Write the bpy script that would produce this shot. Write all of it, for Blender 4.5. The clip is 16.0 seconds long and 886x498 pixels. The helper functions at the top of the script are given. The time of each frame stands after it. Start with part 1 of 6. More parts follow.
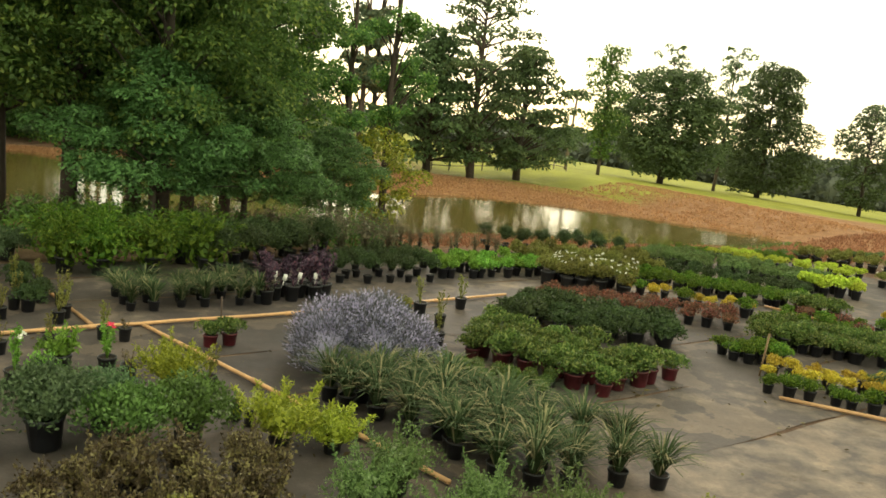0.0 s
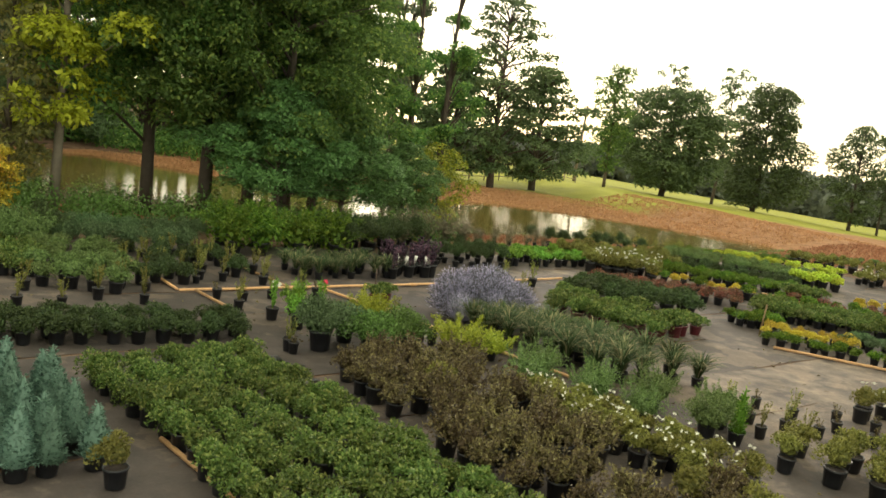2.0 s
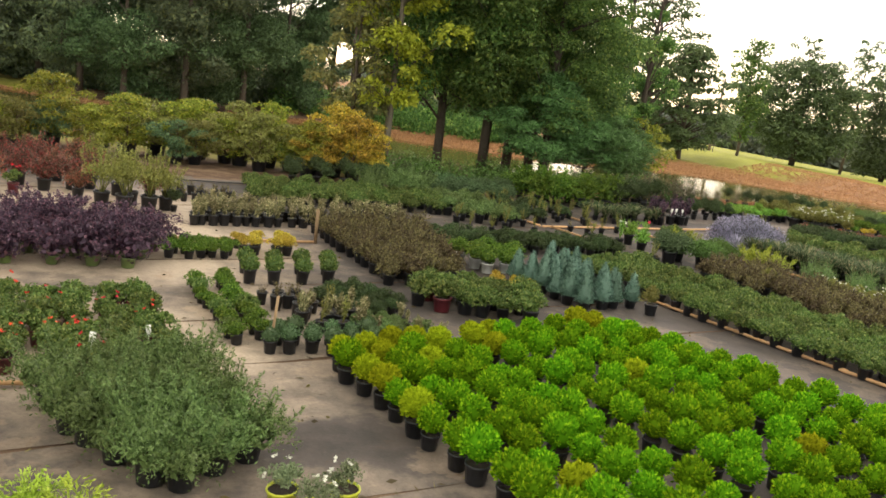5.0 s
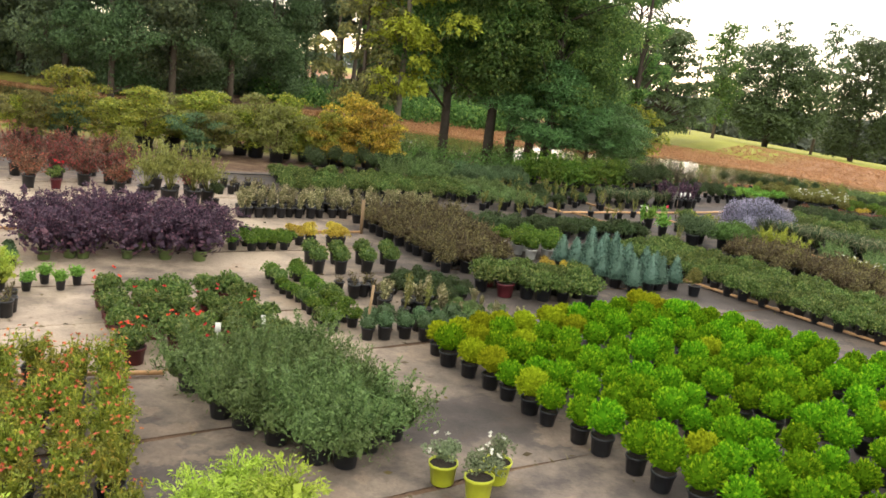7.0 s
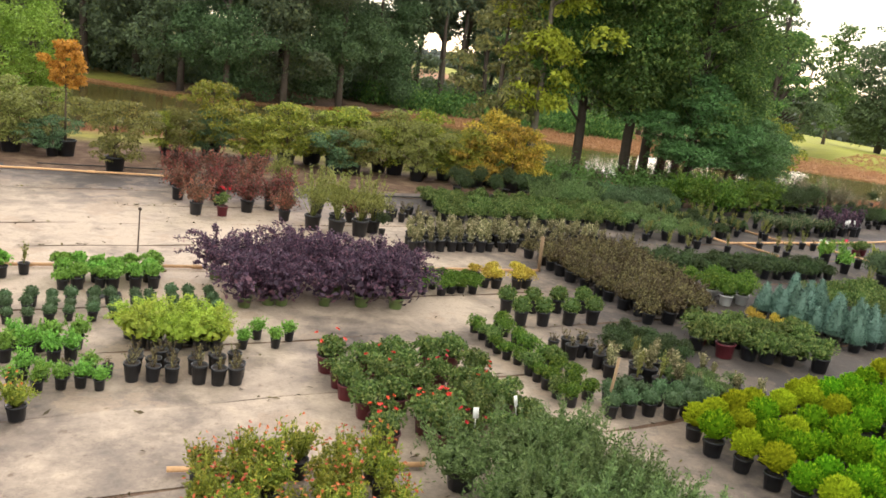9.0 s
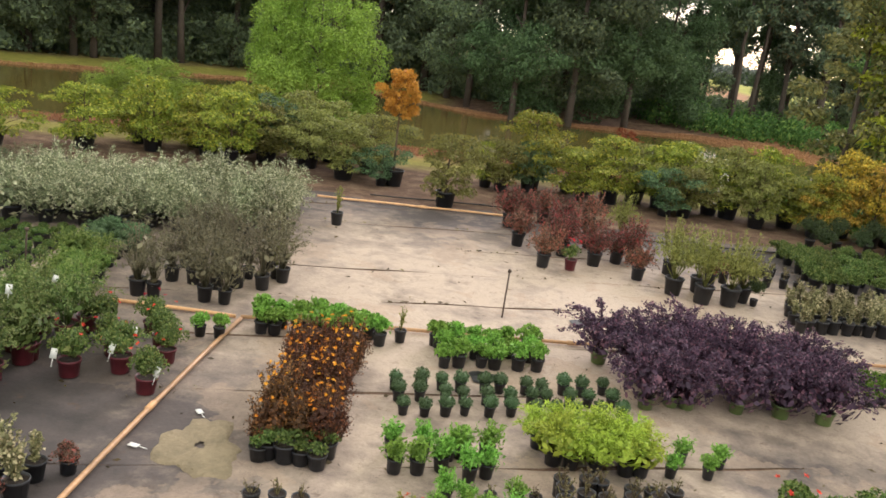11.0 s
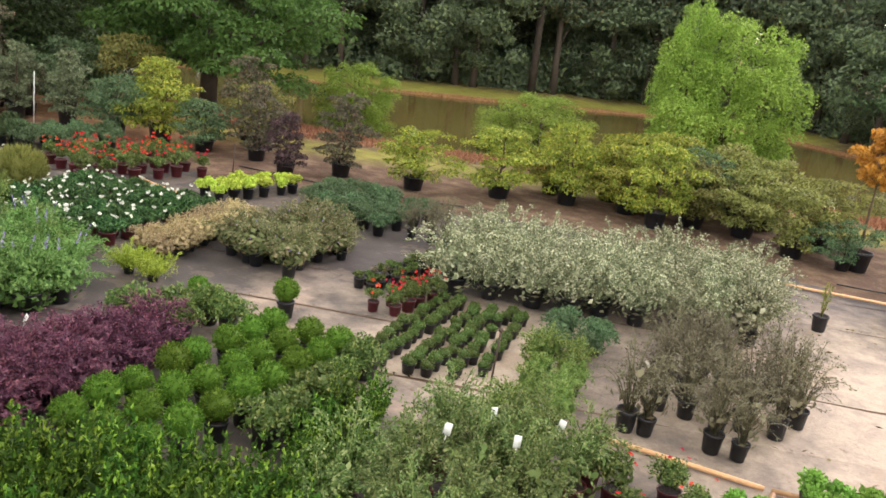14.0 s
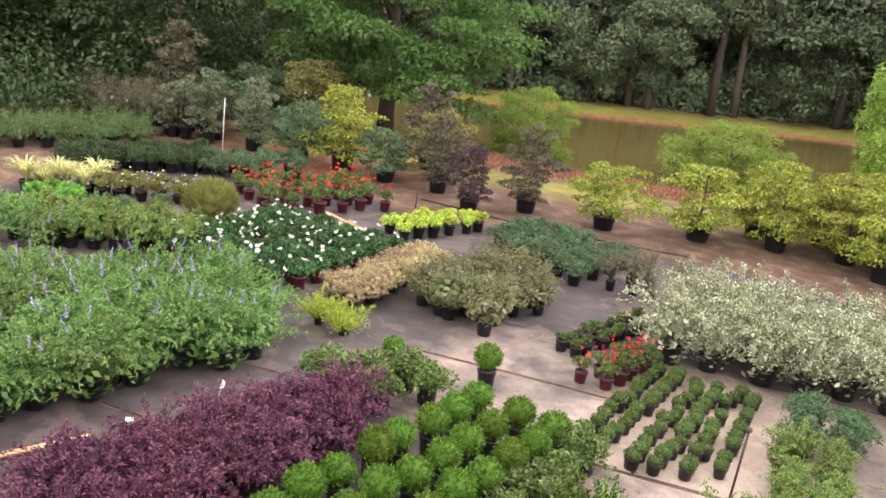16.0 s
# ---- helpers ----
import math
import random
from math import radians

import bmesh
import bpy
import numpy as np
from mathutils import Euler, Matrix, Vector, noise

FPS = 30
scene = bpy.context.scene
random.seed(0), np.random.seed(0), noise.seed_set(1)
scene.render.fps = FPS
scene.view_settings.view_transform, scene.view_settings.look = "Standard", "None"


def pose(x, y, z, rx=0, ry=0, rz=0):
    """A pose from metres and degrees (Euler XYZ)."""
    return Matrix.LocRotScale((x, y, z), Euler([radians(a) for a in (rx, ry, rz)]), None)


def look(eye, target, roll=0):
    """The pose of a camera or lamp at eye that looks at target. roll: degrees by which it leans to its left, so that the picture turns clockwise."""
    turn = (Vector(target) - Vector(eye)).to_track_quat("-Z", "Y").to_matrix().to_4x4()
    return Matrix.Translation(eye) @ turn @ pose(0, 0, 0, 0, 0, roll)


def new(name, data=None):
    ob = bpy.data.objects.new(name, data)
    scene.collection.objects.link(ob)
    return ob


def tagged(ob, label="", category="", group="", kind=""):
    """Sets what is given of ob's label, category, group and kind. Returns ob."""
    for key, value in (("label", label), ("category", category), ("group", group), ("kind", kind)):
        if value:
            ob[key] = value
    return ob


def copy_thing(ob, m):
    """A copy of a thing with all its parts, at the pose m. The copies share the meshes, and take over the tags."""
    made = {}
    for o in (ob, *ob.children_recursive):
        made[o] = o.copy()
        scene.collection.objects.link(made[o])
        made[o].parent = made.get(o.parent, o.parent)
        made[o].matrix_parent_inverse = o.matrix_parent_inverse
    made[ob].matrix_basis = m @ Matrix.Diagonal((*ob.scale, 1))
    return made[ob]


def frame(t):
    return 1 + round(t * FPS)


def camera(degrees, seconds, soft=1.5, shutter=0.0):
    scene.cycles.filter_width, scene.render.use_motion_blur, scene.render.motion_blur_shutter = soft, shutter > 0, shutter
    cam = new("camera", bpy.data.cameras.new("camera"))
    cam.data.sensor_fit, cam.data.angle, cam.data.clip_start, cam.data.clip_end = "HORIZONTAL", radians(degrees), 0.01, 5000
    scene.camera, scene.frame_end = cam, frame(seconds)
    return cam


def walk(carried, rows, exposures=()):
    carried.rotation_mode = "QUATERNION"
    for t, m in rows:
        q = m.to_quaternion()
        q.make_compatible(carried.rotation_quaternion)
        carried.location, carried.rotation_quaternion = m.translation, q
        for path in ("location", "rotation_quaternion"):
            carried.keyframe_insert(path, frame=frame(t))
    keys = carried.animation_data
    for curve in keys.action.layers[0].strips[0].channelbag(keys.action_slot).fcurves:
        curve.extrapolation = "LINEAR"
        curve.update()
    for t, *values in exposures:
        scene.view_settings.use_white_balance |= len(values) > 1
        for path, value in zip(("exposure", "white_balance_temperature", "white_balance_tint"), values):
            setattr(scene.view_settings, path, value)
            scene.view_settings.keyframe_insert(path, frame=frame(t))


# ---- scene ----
cam = camera(54.94, 16.0, soft=1.65)
# seconds, x, y, z, yaw, pitch, roll
ROWS = [
    (0, 0.130, -0.133, 3.808, -21.60, -8.92, -6.03),
    (0.5, -0.468, -0.978, 3.717, -21.11, -8.71, -6.18),
    (1, -1.314, -1.981, 3.637, -21.27, -8.53, -6.43),
    (1.5, -2.489, -3.093, 3.807, -21.84, -8.38, -6.76),
    (2, -3.892, -4.337, 3.930, -21.81, -8.30, -7.15),
    (2.5, -5.472, -5.644, 4.037, -21.91, -8.48, -7.57),
    (3, -7.119, -6.899, 4.120, -21.15, -8.89, -7.88),
    (3.5, -8.686, -8.117, 4.085, -20.34, -9.45, -7.91),
    (4, -10.017, -9.049, 4.023, -18.66, -10.22, -7.67),
    (4.5, -11.158, -9.745, 3.960, -15.37, -11.14, -7.46),
    (7, -13.801, -9.922, 3.894, -17.84, -12.11, -6.77),
    (7.5, -14.200, -9.512, 3.980, -18.27, -12.12, -6.91),
    (8, -14.655, -9.050, 4.082, -17.16, -12.32, -7.01),
    (10.3, -17.344, -6.691, 4.607, -2.99, -14.15, -7.12),
    (10.5, -17.592, -6.429, 4.633, -1.05, -14.33, -7.21),
    (11, -18.029, -5.677, 4.588, 4.03, -14.58, -7.09),
    (11.5, -18.533, -5.026, 4.556, 9.05, -14.83, -6.76),
    (12, -19.123, -4.443, 4.523, 13.43, -15.05, -6.74),
    (12.5, -19.780, -3.956, 4.502, 16.66, -15.13, -6.98),
    (13, -20.432, -3.541, 4.514, 19.91, -15.30, -7.21),
    (13.5, -21.019, -3.268, 4.549, 22.76, -15.44, -7.29),
    (14, -21.497, -3.058, 4.642, 26.17, -15.75, -7.26),
    (14.5, -21.897, -2.829, 4.710, 29.43, -15.97, -7.10),
    (15, -22.345, -2.541, 4.717, 32.01, -16.04, -6.95),
    (15.5, -22.689, -2.358, 4.750, 34.98, -16.12, -6.77),
    (16, -22.978, -2.255, 4.802, 36.62, -16.05, -6.67),
]
walk(cam, [(t, pose(x, y, z, 90 + pitch, roll, yaw)) for t, x, y, z, yaw, pitch, roll in ROWS],
     exposures=[(0.0, 0.50, 6250, 14), (4.5, 0.76, 5900, 28), (8.0, 0.99, 5550, 31), (10.5, 0.78, 5500, 32), (11.5, 0.69, 5500, 32), (13.0, 0.85, 5500, 32), (16.0, 1.5, 5400, 44)])

# ---- light ----
world = bpy.data.worlds.new("world")
scene.world = world
world.use_nodes = True
wn, wl = world.node_tree.nodes, world.node_tree.links
wn.clear()
SUN_EL, SUN_AZ = 22.0, 22.0
sky = wn.new("ShaderNodeTexSky")
sky.sky_type = 'NISHITA'
sky.sun_disc = False
sky.sun_elevation, sky.sun_rotation = radians(SUN_EL), radians(SUN_AZ)
bg_sky = wn.new("ShaderNodeBackground")
bg_sky.inputs["Strength"].default_value = 0.05
wl.new(sky.outputs[0], bg_sky.inputs["Color"])
bg_cloud = wn.new("ShaderNodeBackground")
bg_cloud.inputs["Color"].default_value = (1.0, 0.955, 0.55, 1)
bg_cloud.inputs["Strength"].default_value = 0.98
add = wn.new("ShaderNodeAddShader")
wout = wn.new("ShaderNodeOutputWorld")
wl.new(bg_sky.outputs[0], add.inputs[0])
wl.new(bg_cloud.outputs[0], add.inputs[1])
wl.new(add.outputs[0], wout.inputs[0])

sun = new("sun", bpy.data.lights.new("sun", 'SUN'))
sun.data.energy, sun.data.angle, sun.data.color = 0.9, radians(14), (1.0, 0.88, 0.68)
az, el = radians(SUN_AZ), radians(SUN_EL)
sun.matrix_world = look((math.sin(az) * math.cos(el) * 50, math.cos(az) * math.cos(el) * 50, math.sin(el) * 50), (0, 0, 0))


# ---- materials ----
def mat_new(name):
    m = bpy.data.materials.new(name)
    m.use_nodes = True
    nt = m.node_tree
    return m, nt, nt.nodes["Principled BSDF"]


def node(nt, kind, **ins):
    n = nt.nodes.new(kind)
    for k, v in ins.items():
        n.inputs[k.replace("_", " ")].default_value = v
    return n


def ramp(nt, fac, stops):
    r = nt.nodes.new("ShaderNodeValToRGB")
    while len(r.color_ramp.elements) < len(stops):
        r.color_ramp.elements.new(0.5)
    for e, (p, c) in zip(r.color_ramp.elements, stops):
        e.position, e.color = p, (*c, 1)
    nt.links.new(fac, r.inputs[0])
    return r.outputs[0]


def mixc(nt, fac, a, b, mode='MIX'):
    m = nt.nodes.new("ShaderNodeMix")
    m.data_type, m.blend_type = 'RGBA', mode
    for s, v in ((0, fac), (6, a), (7, b)):
        if isinstance(v, bpy.types.NodeSocket):
            nt.links.new(v, m.inputs[s])
        elif s == 0:
            m.inputs[0].default_value = v
        else:
            m.inputs[s].default_value = (*v, 1)
    return m.outputs[2]


def math_n(nt, op, a, b=0.0, clamp=False):
    m = nt.nodes.new("ShaderNodeMath")
    m.operation, m.use_clamp = op, clamp
    for i, v in ((0, a), (1, b)):
        if isinstance(v, bpy.types.NodeSocket):
            nt.links.new(v, m.inputs[i])
        else:
            m.inputs[i].default_value = v
    return m.outputs[0]


def noise_n(nt, vec, scale, detail=4.0, rough=0.55):
    n = node(nt, "ShaderNodeTexNoise", Scale=scale, Detail=detail, Roughness=rough)
    if vec is not None:
        nt.links.new(vec, n.inputs["Vector"])
    return n.outputs[0]


def bump_n(nt, p, height, strength, dist):
    b = node(nt, "ShaderNodeBump", Strength=strength, Distance=dist)
    nt.links.new(height, b.inputs["Height"])
    nt.links.new(b.outputs[0], p.inputs["Normal"])


def leafy(name, dark, light, tip=None, tipshare=0.0, trans=0.3, rough=0.5, gain=1.75, spec=0.3):
    """Leaves: each leaf its own shade, each plant its own tint, some light let through."""
    def grown(c):
        grey = 0.3 * c[0] + 0.6 * c[1] + 0.1 * c[2]
        return tuple(min(1.0, gain * (v * k + (grey - v) * 0.05)) for v, k in zip(c, (1.07, 0.98, 1.0)))
    if gain != 1.0:
        dark, light, tip = [grown(c) if c else c for c in (dark, light, tip)]
    m, nt, p = mat_new(name)
    geo = nt.nodes.new("ShaderNodeNewGeometry")
    info = nt.nodes.new("ShaderNodeObjectInfo")
    stops = [(0.0, dark), (0.75, light)]
    if tip:
        stops = [(0.0, dark), (max(0.05, 1 - tipshare - 0.12), light), (min(0.98, 1 - tipshare + 0.03), tip)]
    col = ramp(nt, geo.outputs["Random Per Island"], stops)
    hsv = nt.nodes.new("ShaderNodeHueSaturation")
    nt.links.new(col, hsv.inputs["Color"])
    nt.links.new(math_n(nt, 'ADD', math_n(nt, 'MULTIPLY', info.outputs["Random"], 0.03), 0.485), hsv.inputs["Hue"])
    nt.links.new(math_n(nt, 'ADD', math_n(nt, 'MULTIPLY', info.outputs["Random"], 0.4), 0.8), hsv.inputs["Value"])
    nt.links.new(hsv.outputs[0], p.inputs["Base Color"])
    p.inputs["Roughness"].default_value = rough
    p.inputs["Specular IOR Level"].default_value = spec
    t = nt.nodes.new("ShaderNodeBsdfTranslucent")
    nt.links.new(hsv.outputs[0], t.inputs["Color"])
    mx = node(nt, "ShaderNodeMixShader", Fac=trans)
    nt.links.new(p.outputs[0], mx.inputs[1])
    nt.links.new(t.outputs[0], mx.inputs[2])
    nt.links.new(mx.outputs[0], nt.nodes["Material Output"].inputs[0])
    return m


def plain(name, col, rough=0.6, var=0.25, scale=8.0, bump=0.0, metal=0.0):
    m, nt, p = mat_new(name)
    tc = nt.nodes.new("ShaderNodeTexCoord")
    info = nt.nodes.new("ShaderNodeObjectInfo")
    n1 = noise_n(nt, tc.outputs["Object"], scale)
    n2 = noise_n(nt, tc.outputs["Object"], scale * 7, 3)
    f = math_n(nt, 'ADD', math_n(nt, 'MULTIPLY', n1, 0.6), math_n(nt, 'MULTIPLY', n2, 0.4))
    f = math_n(nt, 'ADD', math_n(nt, 'MULTIPLY', info.outputs["Random"], 0.35), math_n(nt, 'MULTIPLY', f, 0.65))
    a = tuple(v * (1 - var) for v in col)
    b = tuple(min(1, v * (1 + var)) for v in col)
    nt.links.new(ramp(nt, f, [(0.25, a), (0.75, b)]), p.inputs["Base Color"])
    p.inputs["Roughness"].default_value = rough
    p.inputs["Metallic"].default_value = metal
    if bump:
        bump_n(nt, p, n2, bump, 0.02)
    return m


M_POT = plain("black_plastic", (0.014, 0.015, 0.019), 0.42, 0.4, 6)
M_POTRED = plain("red_plastic", (0.105, 0.015, 0.022), 0.45, 0.3, 6)
M_POTWHITE = plain("white_plastic", (0.62, 0.62, 0.60), 0.4, 0.15, 6)
M_POTLIME = plain("lime_plastic", (0.50, 0.55, 0.02), 0.4, 0.12, 6)
M_POTGREEN = plain("green_plastic", (0.12, 0.17, 0.05), 0.45, 0.3, 6)
M_SOIL = plain("potting_soil", (0.035, 0.024, 0.017), 0.95, 0.5, 30, 0.5)
M_BARK = plain("bark", (0.085, 0.065, 0.05), 0.9, 0.45, 5, 0.8)
M_BARKPALE = plain("pale_bark", (0.20, 0.17, 0.13), 0.9, 0.4, 5, 0.7)
M_STEM = plain("stem", (0.09, 0.06, 0.035), 0.8, 0.3, 20)
M_PIPE = plain("weathered_pipe", (0.62, 0.36, 0.17), 0.5, 0.55, 3)
M_HOSE = plain("black_hose", (0.012, 0.012, 0.013), 0.5, 0.3, 8)
M_STAKE = plain("stake_wood", (0.30, 0.20, 0.11), 0.8, 0.3, 10)
M_STEEL = plain("rusty_steel", (0.10, 0.07, 0.055), 0.65, 0.4, 12, 0.2, 0.6)
M_MUD = plain("dried_mud", (0.25, 0.20, 0.125), 0.95, 0.6, 3, 0.9)
M_TAG = plain("white_card", (0.80, 0.80, 0.77), 0.5, 0.06, 10)
M_POLE = plain("grey_pole_wood", (0.20, 0.16, 0.13), 0.9, 0.3, 6)

L_GLOBE = leafy("globe_arborvitae_leaf", (0.052, 0.160, 0.0), (0.215, 0.46, 0.0), (0.38, 0.58, 0.0), 0.14, rough=0.85, gain=1.0, spec=0.03)
L_GLOBEY = leafy("golden_arborvitae_leaf", (0.17, 0.22, 0.0), (0.46, 0.52, 0.002), rough=0.85, gain=1.0, spec=0.03)
L_SPRUCE = leafy("blue_spruce_needle", (0.030, 0.070, 0.052), (0.094, 0.178, 0.134), trans=0.15)
L_AZALEA = leafy("azalea_leaf", (0.026, 0.054, 0.011), (0.085, 0.142, 0.026), (0.15, 0.19, 0.045), 0.12)
L_AZDARK = leafy("dark_azalea_leaf", (0.015, 0.032, 0.012), (0.045, 0.075, 0.022))
L_BROWN = leafy("bronze_leaf", (0.030, 0.026, 0.014), (0.088, 0.073, 0.034), (0.135, 0.13, 0.045), 0.22)
L_PURPLE = leafy("purple_leaf", (0.021, 0.014, 0.025), (0.068, 0.044, 0.072), (0.125, 0.066, 0.092), 0.14)
L_PURPLE2 = leafy("maroon_leaf", (0.032, 0.012, 0.024), (0.102, 0.039, 0.066), (0.17, 0.070, 0.095), 0.14)
L_BOX = leafy("boxwood_leaf", (0.020, 0.055, 0.005), (0.075, 0.150, 0.010), (0.13, 0.20, 0.02), 0.12, spec=0.2)
L_BOXB = leafy("blue_green_leaf", (0.027, 0.058, 0.024), (0.078, 0.138, 0.056))
L_GREYGR = leafy("soft_green_leaf", (0.036, 0.068, 0.018), (0.104, 0.168, 0.048))
L_BRIGHT = leafy("bright_green_leaf", (0.05, 0.12, 0.012), (0.14, 0.29, 0.03))
L_LIME = leafy("lime_leaf", (0.14, 0.20, 0.01), (0.33, 0.42, 0.03))
L_LIMEGR = leafy("lime_green_leaf", (0.105, 0.170, 0.008), (0.26, 0.36, 0.02))
# Skyline leaves greyed and lifted: distance haze is painted into the colour.
L_FAR_HAZED = leafy("hazed_distant_leaf", (0.060, 0.078, 0.066), (0.100, 0.125, 0.100), None, 0, 0.2)
L_GOLD = leafy("gold_leaf", (0.16, 0.145, 0.010), (0.38, 0.32, 0.022))
L_AMBER = leafy("amber_leaf", (0.110, 0.095, 0.006), (0.260, 0.210, 0.012), (0.40, 0.28, 0.012), 0.16)
L_ORANGE = leafy("orange_leaf", (0.22, 0.12, 0.006), (0.42, 0.25, 0.012))
L_HOLLY = leafy("holly_leaf", (0.010, 0.030, 0.003), (0.038, 0.094, 0.006), (0.140, 0.245, 0.012), 0.17, spec=0.15)
L_BOXG = leafy("clipped_boxwood_leaf", (0.024, 0.060, 0.004), (0.068, 0.140, 0.007), (0.12, 0.21, 0.012), 0.14, spec=0.12)
L_GREY = leafy("grey_green_leaf", (0.060, 0.090, 0.045), (0.14, 0.19, 0.095))
L_LIGU = leafy("ligustrum_leaf", (0.035, 0.066, 0.014), (0.105, 0.165, 0.036), (0.17, 0.21, 0.07), 0.15)
L_LIGUB = leafy("fresh_ligustrum_leaf", (0.040, 0.082, 0.012), (0.125, 0.205, 0.034), (0.19, 0.25, 0.06), 0.15)
L_SILVER = leafy("silver_leaf", (0.062, 0.086, 0.038), (0.165, 0.200, 0.100), (0.34, 0.37, 0.235), 0.28, 0.2)
L_GARD = leafy("gardenia_leaf", (0.011, 0.038, 0.011), (0.044, 0.108, 0.030), (0.085, 0.17, 0.04), 0.10)
L_MIX = leafy("mixed_olive_leaf", (0.044, 0.062, 0.020), (0.120, 0.150, 0.048), (0.22, 0.19, 0.11), 0.14)
L_OLIVE = leafy("olive_leaf", (0.060, 0.075, 0.016), (0.16, 0.175, 0.035))
L_YELGR = leafy("yellow_green_leaf", (0.064, 0.092, 0.006), (0.178, 0.220, 0.012), (0.26, 0.25, 0.016), 0.08)
L_RUST = leafy("rust_leaf", (0.045, 0.030, 0.019), (0.115, 0.070, 0.042), (0.24, 0.065, 0.045), 0.16)
# Brownish leaf of the thin potted trees, darkened for the shadow under the canopy.
L_BROWNISH_SHADED = leafy("shaded_brownish_leaf", (0.030, 0.034, 0.018), (0.080, 0.082, 0.044), (0.12, 0.085, 0.06), 0.12)
L_TAUPE = leafy("taupe_twig_leaf", (0.052, 0.052, 0.030), (0.130, 0.128, 0.072))
L_BEIGE = leafy("beige_leaf", (0.13, 0.12, 0.05), (0.34, 0.30, 0.15))
L_VITEX = leafy("chaste_leaf", (0.036, 0.085, 0.017), (0.118, 0.220, 0.046))
L_MARI = leafy("dark_bronze_leaf", (0.026, 0.014, 0.007), (0.078, 0.038, 0.015), (0.17, 0.075, 0.018), 0.14)
L_LAV = leafy("russian_sage_spike", (0.050, 0.062, 0.056), (0.12, 0.13, 0.165), (0.25, 0.26, 0.37), 0.34)
L_GRASS = leafy("grass_blade", (0.020, 0.040, 0.016), (0.060, 0.096, 0.042), (0.19, 0.19, 0.10), 0.14, rough=0.8, spec=0.05)
L_YELSH = leafy("bright_yellow_green_leaf", (0.095, 0.140, 0.008), (0.24, 0.30, 0.018))
L_VARIEG = leafy("striped_blade", (0.15, 0.20, 0.05), (0.45, 0.45, 0.20))
L_SUMAC = leafy("bank_shrub_leaf", (0.028, 0.060, 0.012), (0.08, 0.155, 0.03))
L_TREE = leafy("sweetgum_leaf", (0.030, 0.072, 0.015), (0.086, 0.178, 0.036), (0.155, 0.245, 0.042), 0.12, 0.5)
L_TREEB = leafy("teal_tree_leaf", (0.034, 0.078, 0.024), (0.084, 0.172, 0.046), None, 0, 0.35)
L_TREEY = leafy("sunlit_tree_leaf", (0.140, 0.205, 0.010), (0.37, 0.48, 0.022), None, 0, 0.55)
L_OAK = leafy("oak_leaf", (0.030, 0.055, 0.022), (0.080, 0.130, 0.045), None, 0, 0.3)
# Needle colour lightened to stand in for haze over the pond.
L_PINE_HAZED = leafy("hazed_pine_needle", (0.044, 0.070, 0.042), (0.110, 0.160, 0.082), (0.13, 0.12, 0.045), 0.08, 0.25)
L_WILLOW = leafy("willow_leaf", (0.085, 0.145, 0.014), (0.19, 0.295, 0.03), None, 0, 0.4)
# Woods greens lifted and drawn closer together, haze painted into the leaf.
L_WOODS_HAZED = leafy("hazed_woods_leaf", (0.066, 0.098, 0.055), (0.116, 0.170, 0.082), (0.14, 0.19, 0.065), 0.08, 0.35)
# Far-bank leaves also lightened a little in place of haze.
L_BANK_HAZED = leafy("hazed_bank_tree_leaf", (0.034, 0.066, 0.028), (0.084, 0.148, 0.054), None, 0, 0.35)
L_CREAM = leafy("variegated_leaf", (0.070, 0.078, 0.032), (0.17, 0.175, 0.075), (0.36, 0.34, 0.20), 0.14)
L_SHADE = leafy("shade_tree_leaf", (0.028, 0.062, 0.011), (0.064, 0.134, 0.021), None, 0, 0.45)
L_DULL = leafy("grey_tree_leaf", (0.062, 0.084, 0.026), (0.160, 0.190, 0.058), (0.25, 0.27, 0.06), 0.12, 0.45)
# Nursery-edge leaves: the shade these trees stand in is put into the colour.
L_EDGE_SHADED = leafy("shaded_edge_leaf", (0.019, 0.033, 0.011), (0.046, 0.075, 0.021), None, 0, 0.3)
L_MAROOND = leafy("dark_maroon_leaf", (0.028, 0.020, 0.020), (0.075, 0.050, 0.048))
L_REDSH = leafy("red_shrub_leaf", (0.09, 0.025, 0.012), (0.20, 0.055, 0.022))
L_STRAW = leafy("dry_straw", (0.15, 0.080, 0.038), (0.30, 0.175, 0.085), None, 0, 0.2)

F_RED = leafy("red_petal", (0.50, 0.018, 0.015), (0.72, 0.05, 0.03), None, 0, 0.15, gain=1.0)
F_PINK = leafy("pink_petal", (0.62, 0.02, 0.09), (0.8, 0.07, 0.16), None, 0, 0.15, gain=1.0)
F_WHITE = leafy("white_petal", (0.65, 0.65, 0.55), (0.85, 0.85, 0.76), None, 0, 0.15, gain=1.0)
F_ORANGE = leafy("orange_petal", (0.62, 0.20, 0.006), (0.80, 0.38, 0.01), None, 0, 0.15, gain=1.0)
F_SALMON = leafy("salmon_petal", (0.50, 0.09, 0.03), (0.62, 0.17, 0.06), None, 0, 0.15, gain=1.0)
F_VIOLET = leafy("violet_petal", (0.20, 0.17, 0.40), (0.40, 0.33, 0.60), None, 0, 0.15, gain=1.0)


